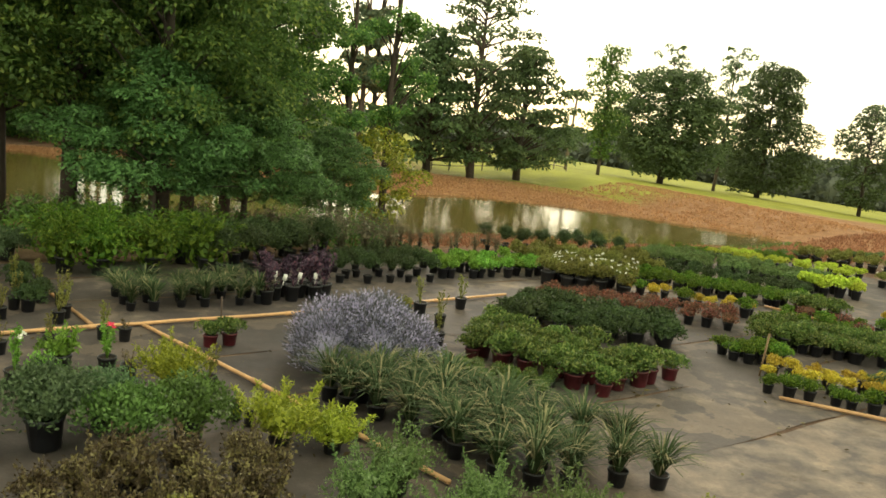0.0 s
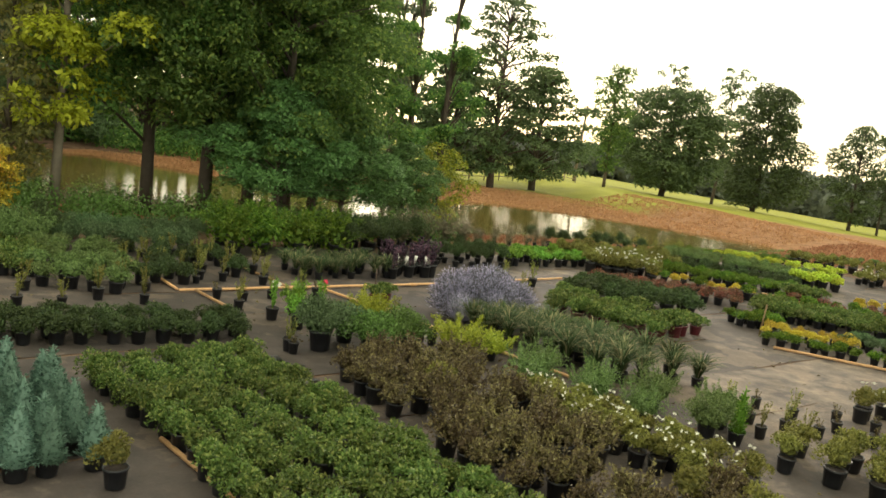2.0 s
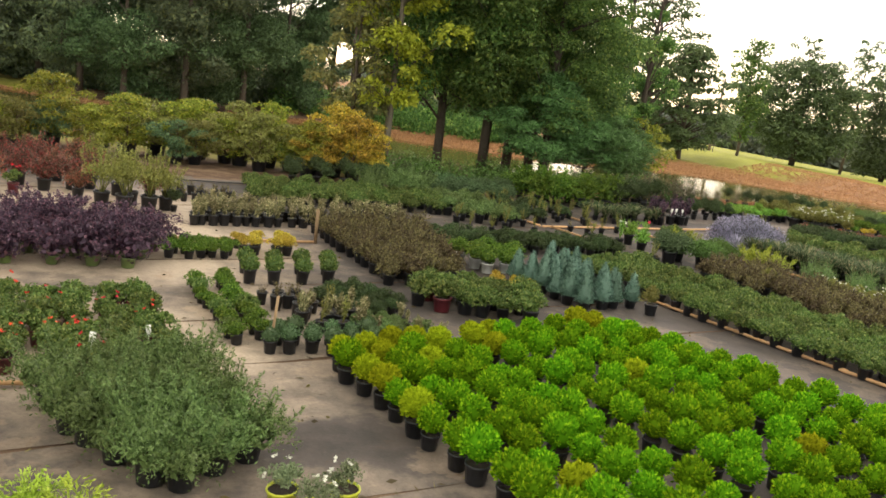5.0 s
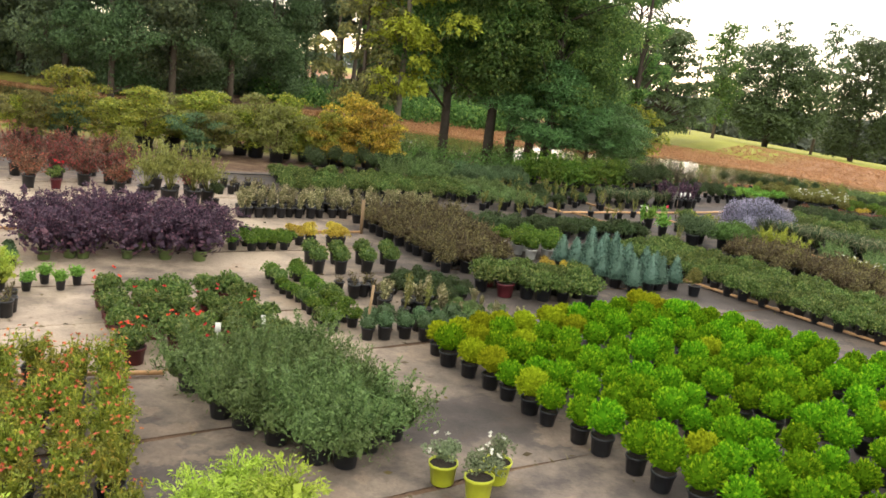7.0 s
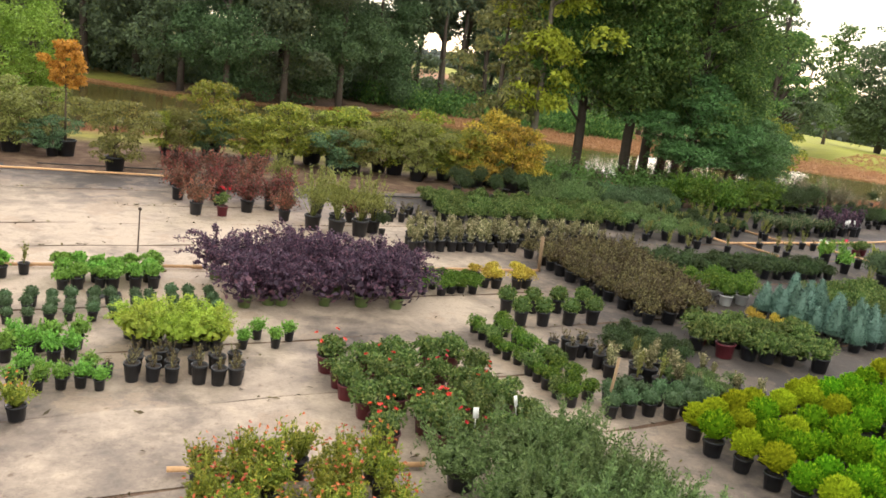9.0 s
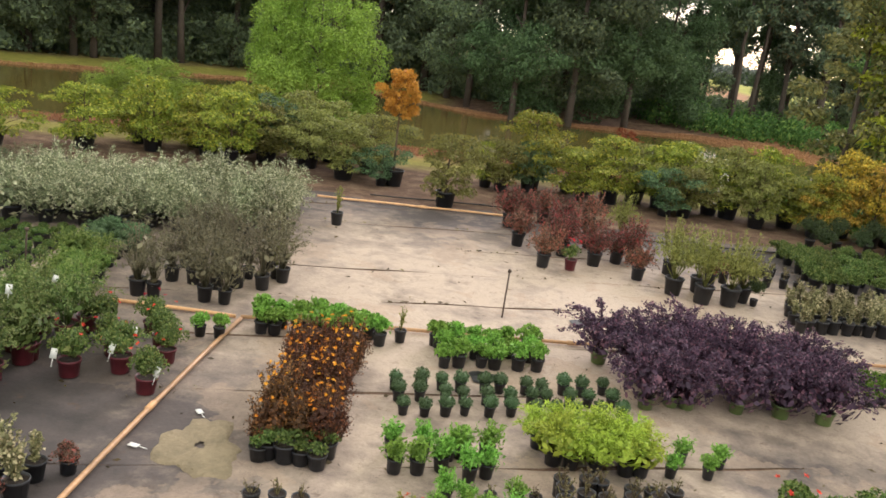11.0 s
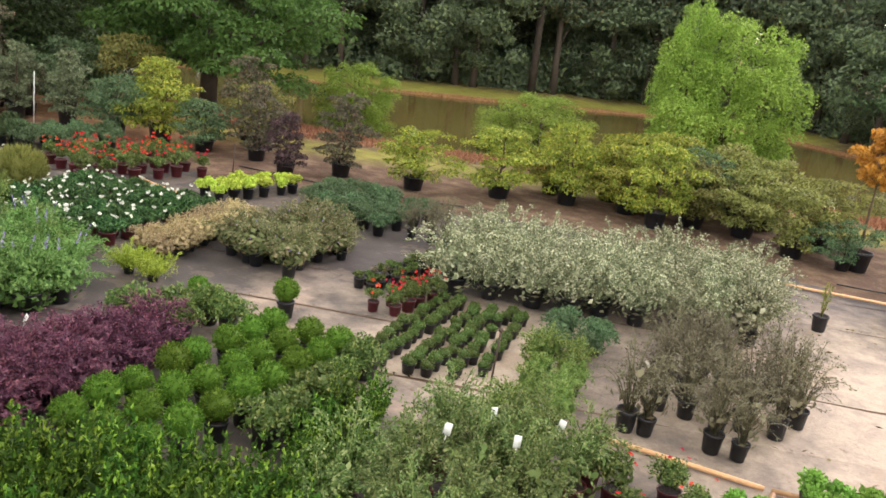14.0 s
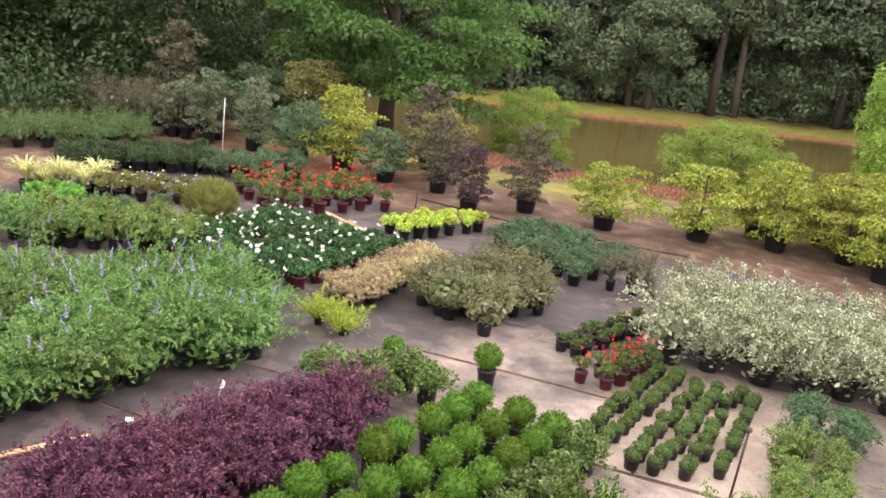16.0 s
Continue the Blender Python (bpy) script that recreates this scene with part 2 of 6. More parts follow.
def ground_mat():
    m, nt, p = mat_new("nursery_ground")
    tc = nt.nodes.new("ShaderNodeTexCoord")
    v = tc.outputs["Object"]
    big, mid, fine = noise_n(nt, v, 0.25, 5), noise_n(nt, v, 1.7, 6), noise_n(nt, v, 14, 5, 0.7)
    soil = ramp(nt, math_n(nt, 'ADD', math_n(nt, 'MULTIPLY', fine, 0.35), math_n(nt, 'MULTIPLY', mid, 0.65)), [(0.3, (0.075, 0.048, 0.034)), (0.5, (0.15, 0.095, 0.066)), (0.68, (0.30, 0.21, 0.14))])
    straw = ramp(nt, math_n(nt, 'ADD', math_n(nt, 'MULTIPLY', fine, 0.5), math_n(nt, 'MULTIPLY', mid, 0.5)),
                 [(0.3, (0.17, 0.085, 0.042)), (0.55, (0.34, 0.18, 0.088)), (0.75, (0.46, 0.29, 0.15))])
    grass = ramp(nt, math_n(nt, 'ADD', math_n(nt, 'MULTIPLY', fine, 0.4), math_n(nt, 'MULTIPLY', big, 0.6)),
                 [(0.3, (0.17, 0.18, 0.03)), (0.6, (0.35, 0.35, 0.05)), (0.8, (0.50, 0.43, 0.10))])
    a1 = nt.nodes.new("ShaderNodeAttribute")
    a1.attribute_name = "straw"
    a2 = nt.nodes.new("ShaderNodeAttribute")
    a2.attribute_name = "grass"
    wob = math_n(nt, 'MULTIPLY', math_n(nt, 'SUBTRACT', mid, 0.5), 1.2)
    f1 = math_n(nt, 'ADD', a1.outputs["Fac"], math_n(nt, 'MULTIPLY', wob, math_n(nt, 'SUBTRACT', 1.0, math_n(nt, 'ABSOLUTE', math_n(nt, 'SUBTRACT', math_n(nt, 'MULTIPLY', a1.outputs["Fac"], 2.0), 1.0)))), True)
    f2 = math_n(nt, 'ADD', a2.outputs["Fac"], math_n(nt, 'MULTIPLY', wob, math_n(nt, 'SUBTRACT', 1.0, math_n(nt, 'ABSOLUTE', math_n(nt, 'SUBTRACT', math_n(nt, 'MULTIPLY', a2.outputs["Fac"], 2.0), 1.0)))), True)
    nt.links.new(mixc(nt, f2, mixc(nt, f1, soil, straw), grass), p.inputs["Base Color"])
    p.inputs["Roughness"].default_value = 0.95
    p.inputs["Specular IOR Level"].default_value = 0.15
    bump_n(nt, p, fine, 0.6, 0.05)
    return m


def cover_mat():
    m, nt, p = mat_new("weed_fabric")
    tc = nt.nodes.new("ShaderNodeTexCoord")
    info = nt.nodes.new("ShaderNodeObjectInfo")
    v = tc.outputs["Object"]
    at = nt.nodes.new("ShaderNodeAttribute")
    at.attribute_name = "silt"
    big, mid, fine = noise_n(nt, v, 0.55, 6, 0.6), noise_n(nt, v, 2.6, 7, 0.62), noise_n(nt, v, 26, 5, 0.7)
    s = math_n(nt, 'ADD', at.outputs["Fac"], math_n(nt, 'MULTIPLY', math_n(nt, 'SUBTRACT', big, 0.5), 1.1))
    s = math_n(nt, 'ADD', s, math_n(nt, 'MULTIPLY', math_n(nt, 'SUBTRACT', mid, 0.5), 0.75))
    s = math_n(nt, 'ADD', s, math_n(nt, 'MULTIPLY', math_n(nt, 'SUBTRACT', info.outputs["Random"], 0.5), 0.12))
    col = ramp(nt, s, [(0.05, (0.050, 0.043, 0.042)), (0.35, (0.100, 0.083, 0.079)), (0.62, (0.265, 0.212, 0.174)), (0.9, (0.49, 0.392, 0.308))])
    dirt = ramp(nt, noise_n(nt, v, 4.3, 8, 0.7), [(0.60, (0, 0, 0)), (0.70, (1, 1, 1))])
    col = mixc(nt, math_n(nt, 'MULTIPLY', dirt, 0.7), col, (0.10, 0.062, 0.04))
    damp = ramp(nt, noise_n(nt, v, 0.9, 7, 0.68), [(0.56, (0, 0, 0)), (0.66, (1, 1, 1))])
    col = mixc(nt, math_n(nt, 'MULTIPLY', damp, 0.45), col, (0.085, 0.066, 0.055))
    dried = ramp(nt, noise_n(nt, v, 0.62, 9, 0.62), [(0.545, (0, 0, 0)), (0.565, (1, 1, 1)), (0.70, (0.5, 0.5, 0.5))])
    col = mixc(nt, math_n(nt, 'MULTIPLY', math_n(nt, 'MULTIPLY', dried, 0.6), at.outputs["Fac"]), col, (0.42, 0.31, 0.225))
    crease = ramp(nt, noise_n(nt, v, 1.9, 9, 0.75), [(0.488, (0, 0, 0)), (0.498, (1, 1, 1)), (0.508, (0, 0, 0))])
    col = mixc(nt, math_n(nt, 'MULTIPLY', crease, 0.35), col, (0.07, 0.05, 0.042))
    col = mixc(nt, 0.35, col, ramp(nt, fine, [(0.3, (0.6, 0.6, 0.6)), (0.7, (1.25, 1.25, 1.25))]), 'MULTIPLY')
    nt.links.new(col, p.inputs["Base Color"])
    nt.links.new(math_n(nt, 'ADD', 0.55, math_n(nt, 'MULTIPLY', mid, 0.5), True), p.inputs["Roughness"])
    p.inputs["Specular IOR Level"].default_value = 0.3
    bump_n(nt, p, math_n(nt, 'ADD', mid, math_n(nt, 'MULTIPLY', fine, 0.3)), 0.35, 0.03)
    return m


def water_mat():
    m, nt, p = mat_new("pond_water")
    tc = nt.nodes.new("ShaderNodeTexCoord")
    n = noise_n(nt, tc.outputs["Object"], 0.08, 4)
    nt.links.new(ramp(nt, n, [(0.3, (0.115, 0.092, 0.026)), (0.7, (0.175, 0.135, 0.040))]), p.inputs["Base Color"])
    p.inputs["Roughness"].default_value = 0.06
    p.inputs["IOR"].default_value = 1.33
    p.inputs["Specular IOR Level"].default_value = 0.5
    bump_n(nt, p, noise_n(nt, tc.outputs["Object"], 2.2, 4), 0.30, 0.03)
    return m


M_GROUND, M_COVER, M_WATER = ground_mat(), cover_mat(), water_mat()

# ---- mesh helpers ----
rng = np.random.default_rng(7)


def mesh_np(name, verts, faces, mats, midx=None, smooth=False):
    """A mesh from an array of points and a list of arrays of faces (n, 3) or (n, 4)."""
    me = bpy.data.meshes.new(name)
    verts = np.asarray(verts, np.float32)
    me.vertices.add(len(verts))
    me.vertices.foreach_set("co", verts.ravel())
    groups = [np.asarray(f, np.int32) for f in faces if len(f)]
    loops = np.concatenate([g.ravel() for g in groups])
    sizes = np.concatenate([np.full(len(g), g.shape[1], np.int32) for g in groups])
    starts = np.concatenate([[0], np.cumsum(sizes)[:-1]]).astype(np.int32)
    me.loops.add(len(loops))
    me.loops.foreach_set("vertex_index", loops)
    me.polygons.add(len(sizes))
    me.polygons.foreach_set("loop_start", starts)
    if midx is not None:
        me.polygons.foreach_set("material_index", np.asarray(midx, np.int32))
    if smooth:
        me.polygons.foreach_set("use_smooth", np.ones(len(sizes), bool))
    me.update(calc_edges=True)
    me.validate()
    for m in mats:
        me.materials.append(m)
    return me


def merge(parts):
    """Joins (verts, faces) pairs."""
    vs, fs, off = [], [], 0
    for v, f in parts:
        vs.append(v)
        fs += [np.asarray(g) + off for g in f if len(g)]
        off += len(v)
    return np.concatenate(vs), fs


def unit(a):
    return a / (np.linalg.norm(a, axis=-1, keepdims=True) + 1e-9)


def leaf_quads(pos, way, length, width, curl=0.25, face=None):
    """One pointed leaf at each place, pointing the given way."""
    n = len(pos)
    length, width = np.broadcast_to(length, n)[:, None], np.broadcast_to(width, n)[:, None]
    side = unit(np.cross(way, unit(rng.normal(size=(n, 3)) + (0, 0, 1.2)) if face is None else face + rng.normal(size=(n, 3)) * 0.3))
    up = np.cross(side, way)
    mid = pos + way * length * 0.45 + up * length * curl * 0.5
    v = np.stack([pos, mid + side * width * 0.5, pos + way * length - up * length * curl * 0.3, mid - side * width * 0.5], 1)
    return v.reshape(-1, 3), [np.arange(4 * n).reshape(n, 4)]


def blob(centre, radii, seg=8, rings=5, rough=0.12):
    """A lumpy closed body inside foliage."""
    v = [(0, 0, 1)]
    for r in range(1, rings):
        a = math.pi * r / rings
        v += [(math.sin(a) * math.cos(2 * math.pi * s / seg), math.sin(a) * math.sin(2 * math.pi * s / seg), math.cos(a)) for s in range(seg)]
    v.append((0, 0, -1))
    v = np.array(v) * (1 + rng.normal(size=(len(v), 1)) * rough) * radii + centre
    quads = [(1 + (r - 1) * seg + s, 1 + (r - 1) * seg + (s + 1) % seg, 1 + r * seg + (s + 1) % seg, 1 + r * seg + s) for r in range(1, rings - 1) for s in range(seg)]
    last = len(v) - 1
    tris = [(0, 1 + (s + 1) % seg, 1 + s) for s in range(seg)] + [(last, last - seg + s, last - seg + (s + 1) % seg) for s in range(seg)]
    return v, [np.array(quads)[:, ::-1], np.array(tris)[:, ::-1]]


def heart(centre, radii, n=70, k=0.75):
    """Broad inner leaves that close a plant's body."""
    radii = np.array(radii, float)
    d = unit(rng.normal(size=(n, 3)))
    way = unit(np.cross(d, rng.normal(size=(n, 3))) + d * 0.25)
    size = min(radii.mean() * k, 0.13) * rng.uniform(0.6, 1.1, n)
    return leaf_quads(d * radii * rng.uniform(0.7, 1.0, (n, 1)) + centre - way * size[:, None] * 0.5, way, size, size * 0.55, 0.15, d)


def tube(path, radii, seg=6):
    """A tapered tube along a path, closed at its far end."""
    path = np.asarray(path, float)
    n = len(path)
    radii = np.broadcast_to(radii, n)
    way = unit(np.gradient(path, axis=0))
    ref = np.where(np.abs(way[:, 2:3]) > 0.9, (1.0, 0, 0), (0, 0, 1.0))
    a = unit(np.cross(way, ref))
    b = np.cross(way, a)
    ang = np.arange(seg) * 2 * math.pi / seg
    ring = path[:, None] + radii[:, None, None] * (a[:, None] * np.cos(ang)[None, :, None] + b[:, None] * np.sin(ang)[None, :, None])
    v = ring.reshape(-1, 3)
    q = [(i * seg + s, i * seg + (s + 1) % seg, (i + 1) * seg + (s + 1) % seg, (i + 1) * seg + s) for i in range(n - 1) for s in range(seg)]
    caps = [(0, s + 1, s) for s in range(1, seg - 1)] + [((n - 1) * seg, (n - 1) * seg + s, (n - 1) * seg + s + 1) for s in range(1, seg - 1)]
    return v, [np.array(q), np.array(caps)]


def lathe(profile, seg=14):
    """A turned body from (radius, height) pairs."""
    v = [(r * math.cos(2 * math.pi * s / seg), r * math.sin(2 * math.pi * s / seg), z) for r, z in profile for s in range(seg)]
    q = [(i * seg + s, i * seg + (s + 1) % seg, (i + 1) * seg + (s + 1) % seg, (i + 1) * seg + s) for i in range(len(profile) - 1) for s in range(seg)]
    return np.array(v), np.array(q)


def part(name, me, parent, label=""):
    ob = new(name, me)
    ob.parent = parent
    if label:
        ob["label"] = label
    return ob


# ---- plant shapes (all give verts, faces; the base of the foliage is at z0) ----
def sphere_pts(n):
    return unit(rng.normal(size=(n, 3)))


def lay(d, up=0.3):
    """Directions in which leaves lie over a rounded surface, tips lifted."""
    t = rng.normal(size=d.shape) + (0, 0, up)
    t = unit(t - d * (t * d).sum(1, keepdims=True))
    return unit(t + d * 0.55)


def sh_tufted(r, z, tufts=46, per=16, l=0.075, w=0.03, tall=1.0, rise=0.65):
    """A clipped globe of upright fans of scale leaves, dark between the fans."""
    i = np.arange(tufts)
    cz = 1 - 1.55 * (i + 0.5) / tufts
    a = i * 2.39996 + rng.uniform(0, 6.28)
    d = np.stack([np.cos(a) * np.sqrt(1 - cz ** 2), np.sin(a) * np.sqrt(1 - cz ** 2), cz], 1)
    d = unit(d + rng.normal(size=d.shape) * 0.10)
    k = np.repeat(i, per)
    n = len(k)
    pos = d[k] * r * rng.uniform(0.62, 0.80, (n, 1)) * (1, 1, tall) + rng.normal(size=(n, 3)) * 0.05 * r + (0, 0, z)
    way = unit(d[k] * 0.75 + np.array((0, 0, rise)) + rng.normal(size=(n, 3)) * 0.30)
    out = leaf_quads(pos, way, rng.uniform(0.75, 1.25, n) * l, w, 0.2, d[k])
    return merge([blob((0, 0, z - 0.04 * r), (r * 0.74, r * 0.74, r * 0.74 * tall), 10, 7, 0.04), out])


def sh_shoots(w, h, z0, k=26, n=900, l=0.06, lw=0.026):
    """A shrub of many upright leafy shoots with dark gaps between them."""
    n, l, lw, paths, t = int(n * 1.3), l * 0.88, lw * 0.9, [], np.linspace(0, 1, 5)
    for i in range(k):
        a, rr = i * 2.39996, math.sqrt((i + 0.5) / k) * w * 0.5
        hh = h * (1.05 - 0.55 * (rr / (w * 0.5)) ** 2) * rng.uniform(0.8, 1.12)
        x = rr * (0.35 + 0.65 * t ** 0.8)
        paths.append(np.stack([math.cos(a) * x, math.sin(a) * x, z0 + hh * t], 1))
    pos, d = along(paths, n, 0.25)
    way = unit(d * 0.85 + rng.normal(size=(n, 3)) * 0.5)
    return merge([heart((0, 0, z0 + h * 0.33), (w * 0.36, w * 0.36, h * 0.30), 120, 0.6), leaf_quads(pos + rng.normal(size=pos.shape) * 0.012, way, rng.uniform(0.7, 1.25, n) * l, lw)])


def sh_arch(w, h, z0, branches=30, n=1500, l=0.06, lw=0.034, first=0.2, core=150):
    """A spreading shrub of long arching branches set with leaves."""
    n, l, lw, paths, t = int(n * 1.6), l * 0.78, lw * 0.80, [], np.linspace(0, 1, 5)
    for i in range(branches):
        a, reach, hh = rng.uniform(0, 6.28), rng.uniform(0.25, 1.15), h * rng.uniform(0.6, 1.15)
        x = w * 0.5 * reach * t ** 1.15
        paths.append(np.stack([math.cos(a) * x, math.sin(a) * x, z0 + hh * (1.75 * t - (0.75 + 0.35 * reach) * t * t)], 1))
    pos, d = along(paths, n, first)
    way = unit(d * 0.9 + rng.normal(size=(n, 3)) * 0.55)
    tubes = [tube(q, np.linspace(0.007, 0.003, 5), 3) for q in paths]
    pos = pos + rng.normal(size=pos.shape) * 0.022
    pos[:, 2] = np.maximum(pos[:, 2], z0)
    return merge(tubes + [heart((0, 0, z0 + h * 0.36), (w * 0.33, w * 0.33, h * 0.34), core, 0.6), leaf_quads(pos, way, rng.uniform(0.7, 1.25, n) * l, lw)])


def sh_bush(w, h, z0, n=320, l=0.07, lw=0.035, lumps=9, core=0.5, up=0.4, flat=0.0):
    """A shrub made of leafy lumps."""
    n, l, lw = int(n * 1.7), l * 0.76, lw * 0.80
    out, cs = [], []
    for i in range(lumps):
        a, rr = rng.uniform(0, 2 * math.pi), math.sqrt(rng.uniform(0, 1)) * w * 0.34
        zz = z0 + h * (0.22 + (0.50 * (1 - (rr / (w * 0.5)) ** 2) - 0.1) * rng.uniform(0.55, 1.05)) * (1 - flat * 0.3)
        cs.append((rr * math.cos(a), rr * math.sin(a), zz, rng.uniform(0.17, 0.27) * (w + h) * 0.5))
    if core:
        out.append(heart((0, 0, z0 + h * 0.42), (w * 0.5 * core, w * 0.5 * core, h * 0.5 * core), int(min(260, 60 + 500 * w * h * core)), 0.7))
    cs = np.array(cs)
    k = rng.integers(0, lumps, n)
    d = sphere_pts(n)
    d[:, 2] = np.where(d[:, 2] < -0.35, -d[:, 2], d[:, 2])
    pos = cs[k, :3] + d * cs[k, 3:] * rng.uniform(0.55, 1.0, (n, 1))
    pos[:, 2] = np.maximum(pos[:, 2], z0)
    way = unit(lay(d, up) + d * 0.3)
    out.append(leaf_quads(pos, way, rng.uniform(0.7, 1.25, n) * l, lw, 0.25, d))
    return merge(out)


def sh_cone(r, h, z0, n=420, l=0.065, w=0.03):
    u = 1 - np.sqrt(rng.uniform(0, 1, n))
    a = rng.uniform(0, 2 * math.pi, n)
    rad = r * (1 - u) ** 0.85 * (0.9 + 0.12 * np.sin(a * 5 + u * 22))
    d = np.stack([np.cos(a), np.sin(a), np.zeros(n)], 1)
    pos = d * (rad * rng.uniform(0.75, 0.97, n))[:, None] + np.stack([0 * u, 0 * u, z0 + u * h], 1)
    way = unit(d + rng.normal(size=(n, 3)) * 0.35 + (0, 0, 0.75))
    prof, q = lathe([(0.01, z0), (r * 0.8, z0 + 0.02), (r * 0.62, z0 + h * 0.35), (r * 0.3, z0 + h * 0.7), (0.005, z0 + h * 0.97)], 8)
    return merge([(prof, [q]), leaf_quads(pos, way, rng.uniform(0.7, 1.2, n) * l, w)])


def stems(z0, w, h, k, lean=0.8):
    """Curved stems fanning out from the middle of a pot."""
    out = []
    for i in range(k):
        a, s = rng.uniform(0, 2 * math.pi), rng.uniform(0.1, 1.0) * lean
        hh = h * rng.uniform(0.7, 1.0)
        t = np.linspace(0, 1, 5)
        out.append(np.stack([math.cos(a) * w * 0.5 * s * t ** 0.75, math.sin(a) * w * 0.5 * s * t ** 0.75, z0 + hh * t], 1))
    return out


def along(paths, n, first=0.25):
    """Places along stems, and the stems' directions there."""
    p = np.array(paths)
    k, t = rng.integers(0, len(p), n), rng.uniform(first, 1.0, n) * 3.999
    i = t.astype(int)
    f = (t - i)[:, None]
    return p[k, i] * (1 - f) + p[k, i + 1] * f, unit(p[k, i + 1] - p[k, i])


def sh_stemmy(w, h, z0, n=240, k=9, l=0.07, lw=0.03, first=0.2, spread=0.9, lean=0.9):
    """A loose plant: leaves held along separate stems."""
    n, l, lw = int(n * 1.5), l * 0.80, lw * 0.84
    st = stems(z0, w, h, k, lean)
    pos, d = along(st, n, first)
    way = unit(rng.normal(size=(n, 3)) * spread + d * 0.6)
    tubes = [tube(s, np.linspace(0.008, 0.003, 5), 3) for s in st]
    return merge(tubes + [leaf_quads(pos + rng.normal(size=pos.shape) * 0.012, way, rng.uniform(0.7, 1.2, n) * l, lw)])


def sh_dense(w, h, z0, n=500, l=0.07, lw=0.03, lumps=14, loose=0.35, core=0.5):
    """A full shrub with loose stems standing out of it."""
    return merge([sh_bush(w, h * 0.9, z0, int(n * (1 - loose)), l, lw, lumps, core, 0.5), sh_stemmy(w * 0.95, h, z0, int(n * loose), 16, l, lw, 0.3, 0.8, 1.0)])


def sh_spikes(w, h, z0, n=700):
    """A dome of close flower spikes, each of four small leaves in line."""
    d = sphere_pts(n)
    d[:, 2] = np.abs(d[:, 2])
    base = d * (w * 0.5, w * 0.5, h * 0.8) * rng.uniform(0.72, 0.95, (n, 1)) + (0, 0, z0)
    way = unit(d * (1, 1, 0.4) + (0, 0, 0.75) + rng.normal(size=(n, 3)) * 0.22)
    out = [blob((0, 0, z0 + h * 0.2), (w * 0.30, w * 0.30, h * 0.36), 9, 6, 0.1)]
    for k in range(4):
        wy = unit(way + rng.normal(size=(n, 3)) * 0.3)
        out.append(leaf_quads(base + way * 0.045 * k, wy, 0.06, 0.022))
    return merge(out)


def sh_grass(w, h, z0, n=70, bw=0.016):
    """Arching blades from one crown, four sections each."""
    a = rng.uniform(0, 2 * math.pi, n)
    reach, hh = w * 0.5 * rng.uniform(0.25, 1.1, n), h * rng.uniform(0.6, 1.05, n)
    d = np.stack([np.cos(a), np.sin(a), 0 * a], 1)
    s = np.stack([-np.sin(a), np.cos(a), 0 * a], 1)
    vs = []
    for t, ww in ((0, 0.7), (0.35, 1.0), (0.7, 0.8), (1.0, 0.1)):
        c = d * (reach * t ** 1.5)[:, None] + np.stack([0 * a, 0 * a, z0 + hh * (1.5 * t - 0.85 * t * t)], 1)
        vs += [c - s * bw * ww * 0.5, c + s * bw * ww * 0.5]
    v = np.stack(vs, 1).reshape(-1, 3)
    b = (np.arange(n) * 8)[:, None]
    return v, [np.concatenate([b + np.array([2 * i, 2 * i + 1, 2 * i + 3, 2 * i + 2]) for i in range(3)])]


def sh_flowers(w, h, z0, n=8, size=0.05, petals=5, top=0.75):
    """Open blossoms over the outside of a plant."""
    out = []
    for i in range(n):
        a, rr = rng.uniform(0, 2 * math.pi), math.sqrt(rng.uniform(0, 1)) * w * 0.5
        c = np.array((rr * math.cos(a), rr * math.sin(a), z0 + h * rng.uniform(top, 1.05) * (1 - 0.35 * (rr / (w * 0.5)) ** 2)))
        ax = unit(np.array((math.cos(a) * 0.6, math.sin(a) * 0.6, 0.9)) + rng.normal(size=3) * 0.25)
        e1 = unit(np.cross(ax, (0.3, 0.9, 0.1)))
        e2 = np.cross(ax, e1)
        ang = np.arange(petals) * 2 * math.pi / petals
        way = unit(e1 * np.cos(ang)[:, None] + e2 * np.sin(ang)[:, None] + ax * 0.45)
        out.append(leaf_quads(np.tile(c, (petals, 1)), way, size * 0.6, size * 0.5, 0.1))
    return merge(out)


def sh_spires(w, h, z0, n=5, tall=0.2):
    """Upright flower spikes over the top of a plant."""
    out = []
    for i in range(n):
        a, rr = rng.uniform(0, 2 * math.pi), math.sqrt(rng.uniform(0, 1)) * w * 0.5
        base = np.array((rr * math.cos(a), rr * math.sin(a), z0 + h * rng.uniform(0.85, 1.0) * (1 - 0.3 * (rr / (w * 0.5)) ** 2)))
        axis = unit(np.array((math.cos(a) * 0.35, math.sin(a) * 0.35, 1.0)))
        t = np.linspace(0, 1, 14)
        way = unit(rng.normal(size=(14, 3)) * 0.6 + axis)
        out.append(leaf_quads(base + axis * (t * tall)[:, None], way, 0.045 * (1.2 - t * 0.7), 0.022, 0.1))
    return merge(out)


# ---- pots ----
def pot_mesh(r, h, mat):
    prof = [(0.0, 0.0), (r * 0.78, 0.0), (r * 0.80, h * 0.02), (r * 0.96, h * 0.86), (r * 1.04, h * 0.87), (r * 1.05, h), (r * 0.97, h), (r * 0.95, h * 0.9), (0.0, h * 0.91)]
    v, q = lathe(prof, 12)
    return mesh_np("pot", v, [q], [mat, M_SOIL], [0] * (12 * 7) + [1] * 12, True)


POTS = {}


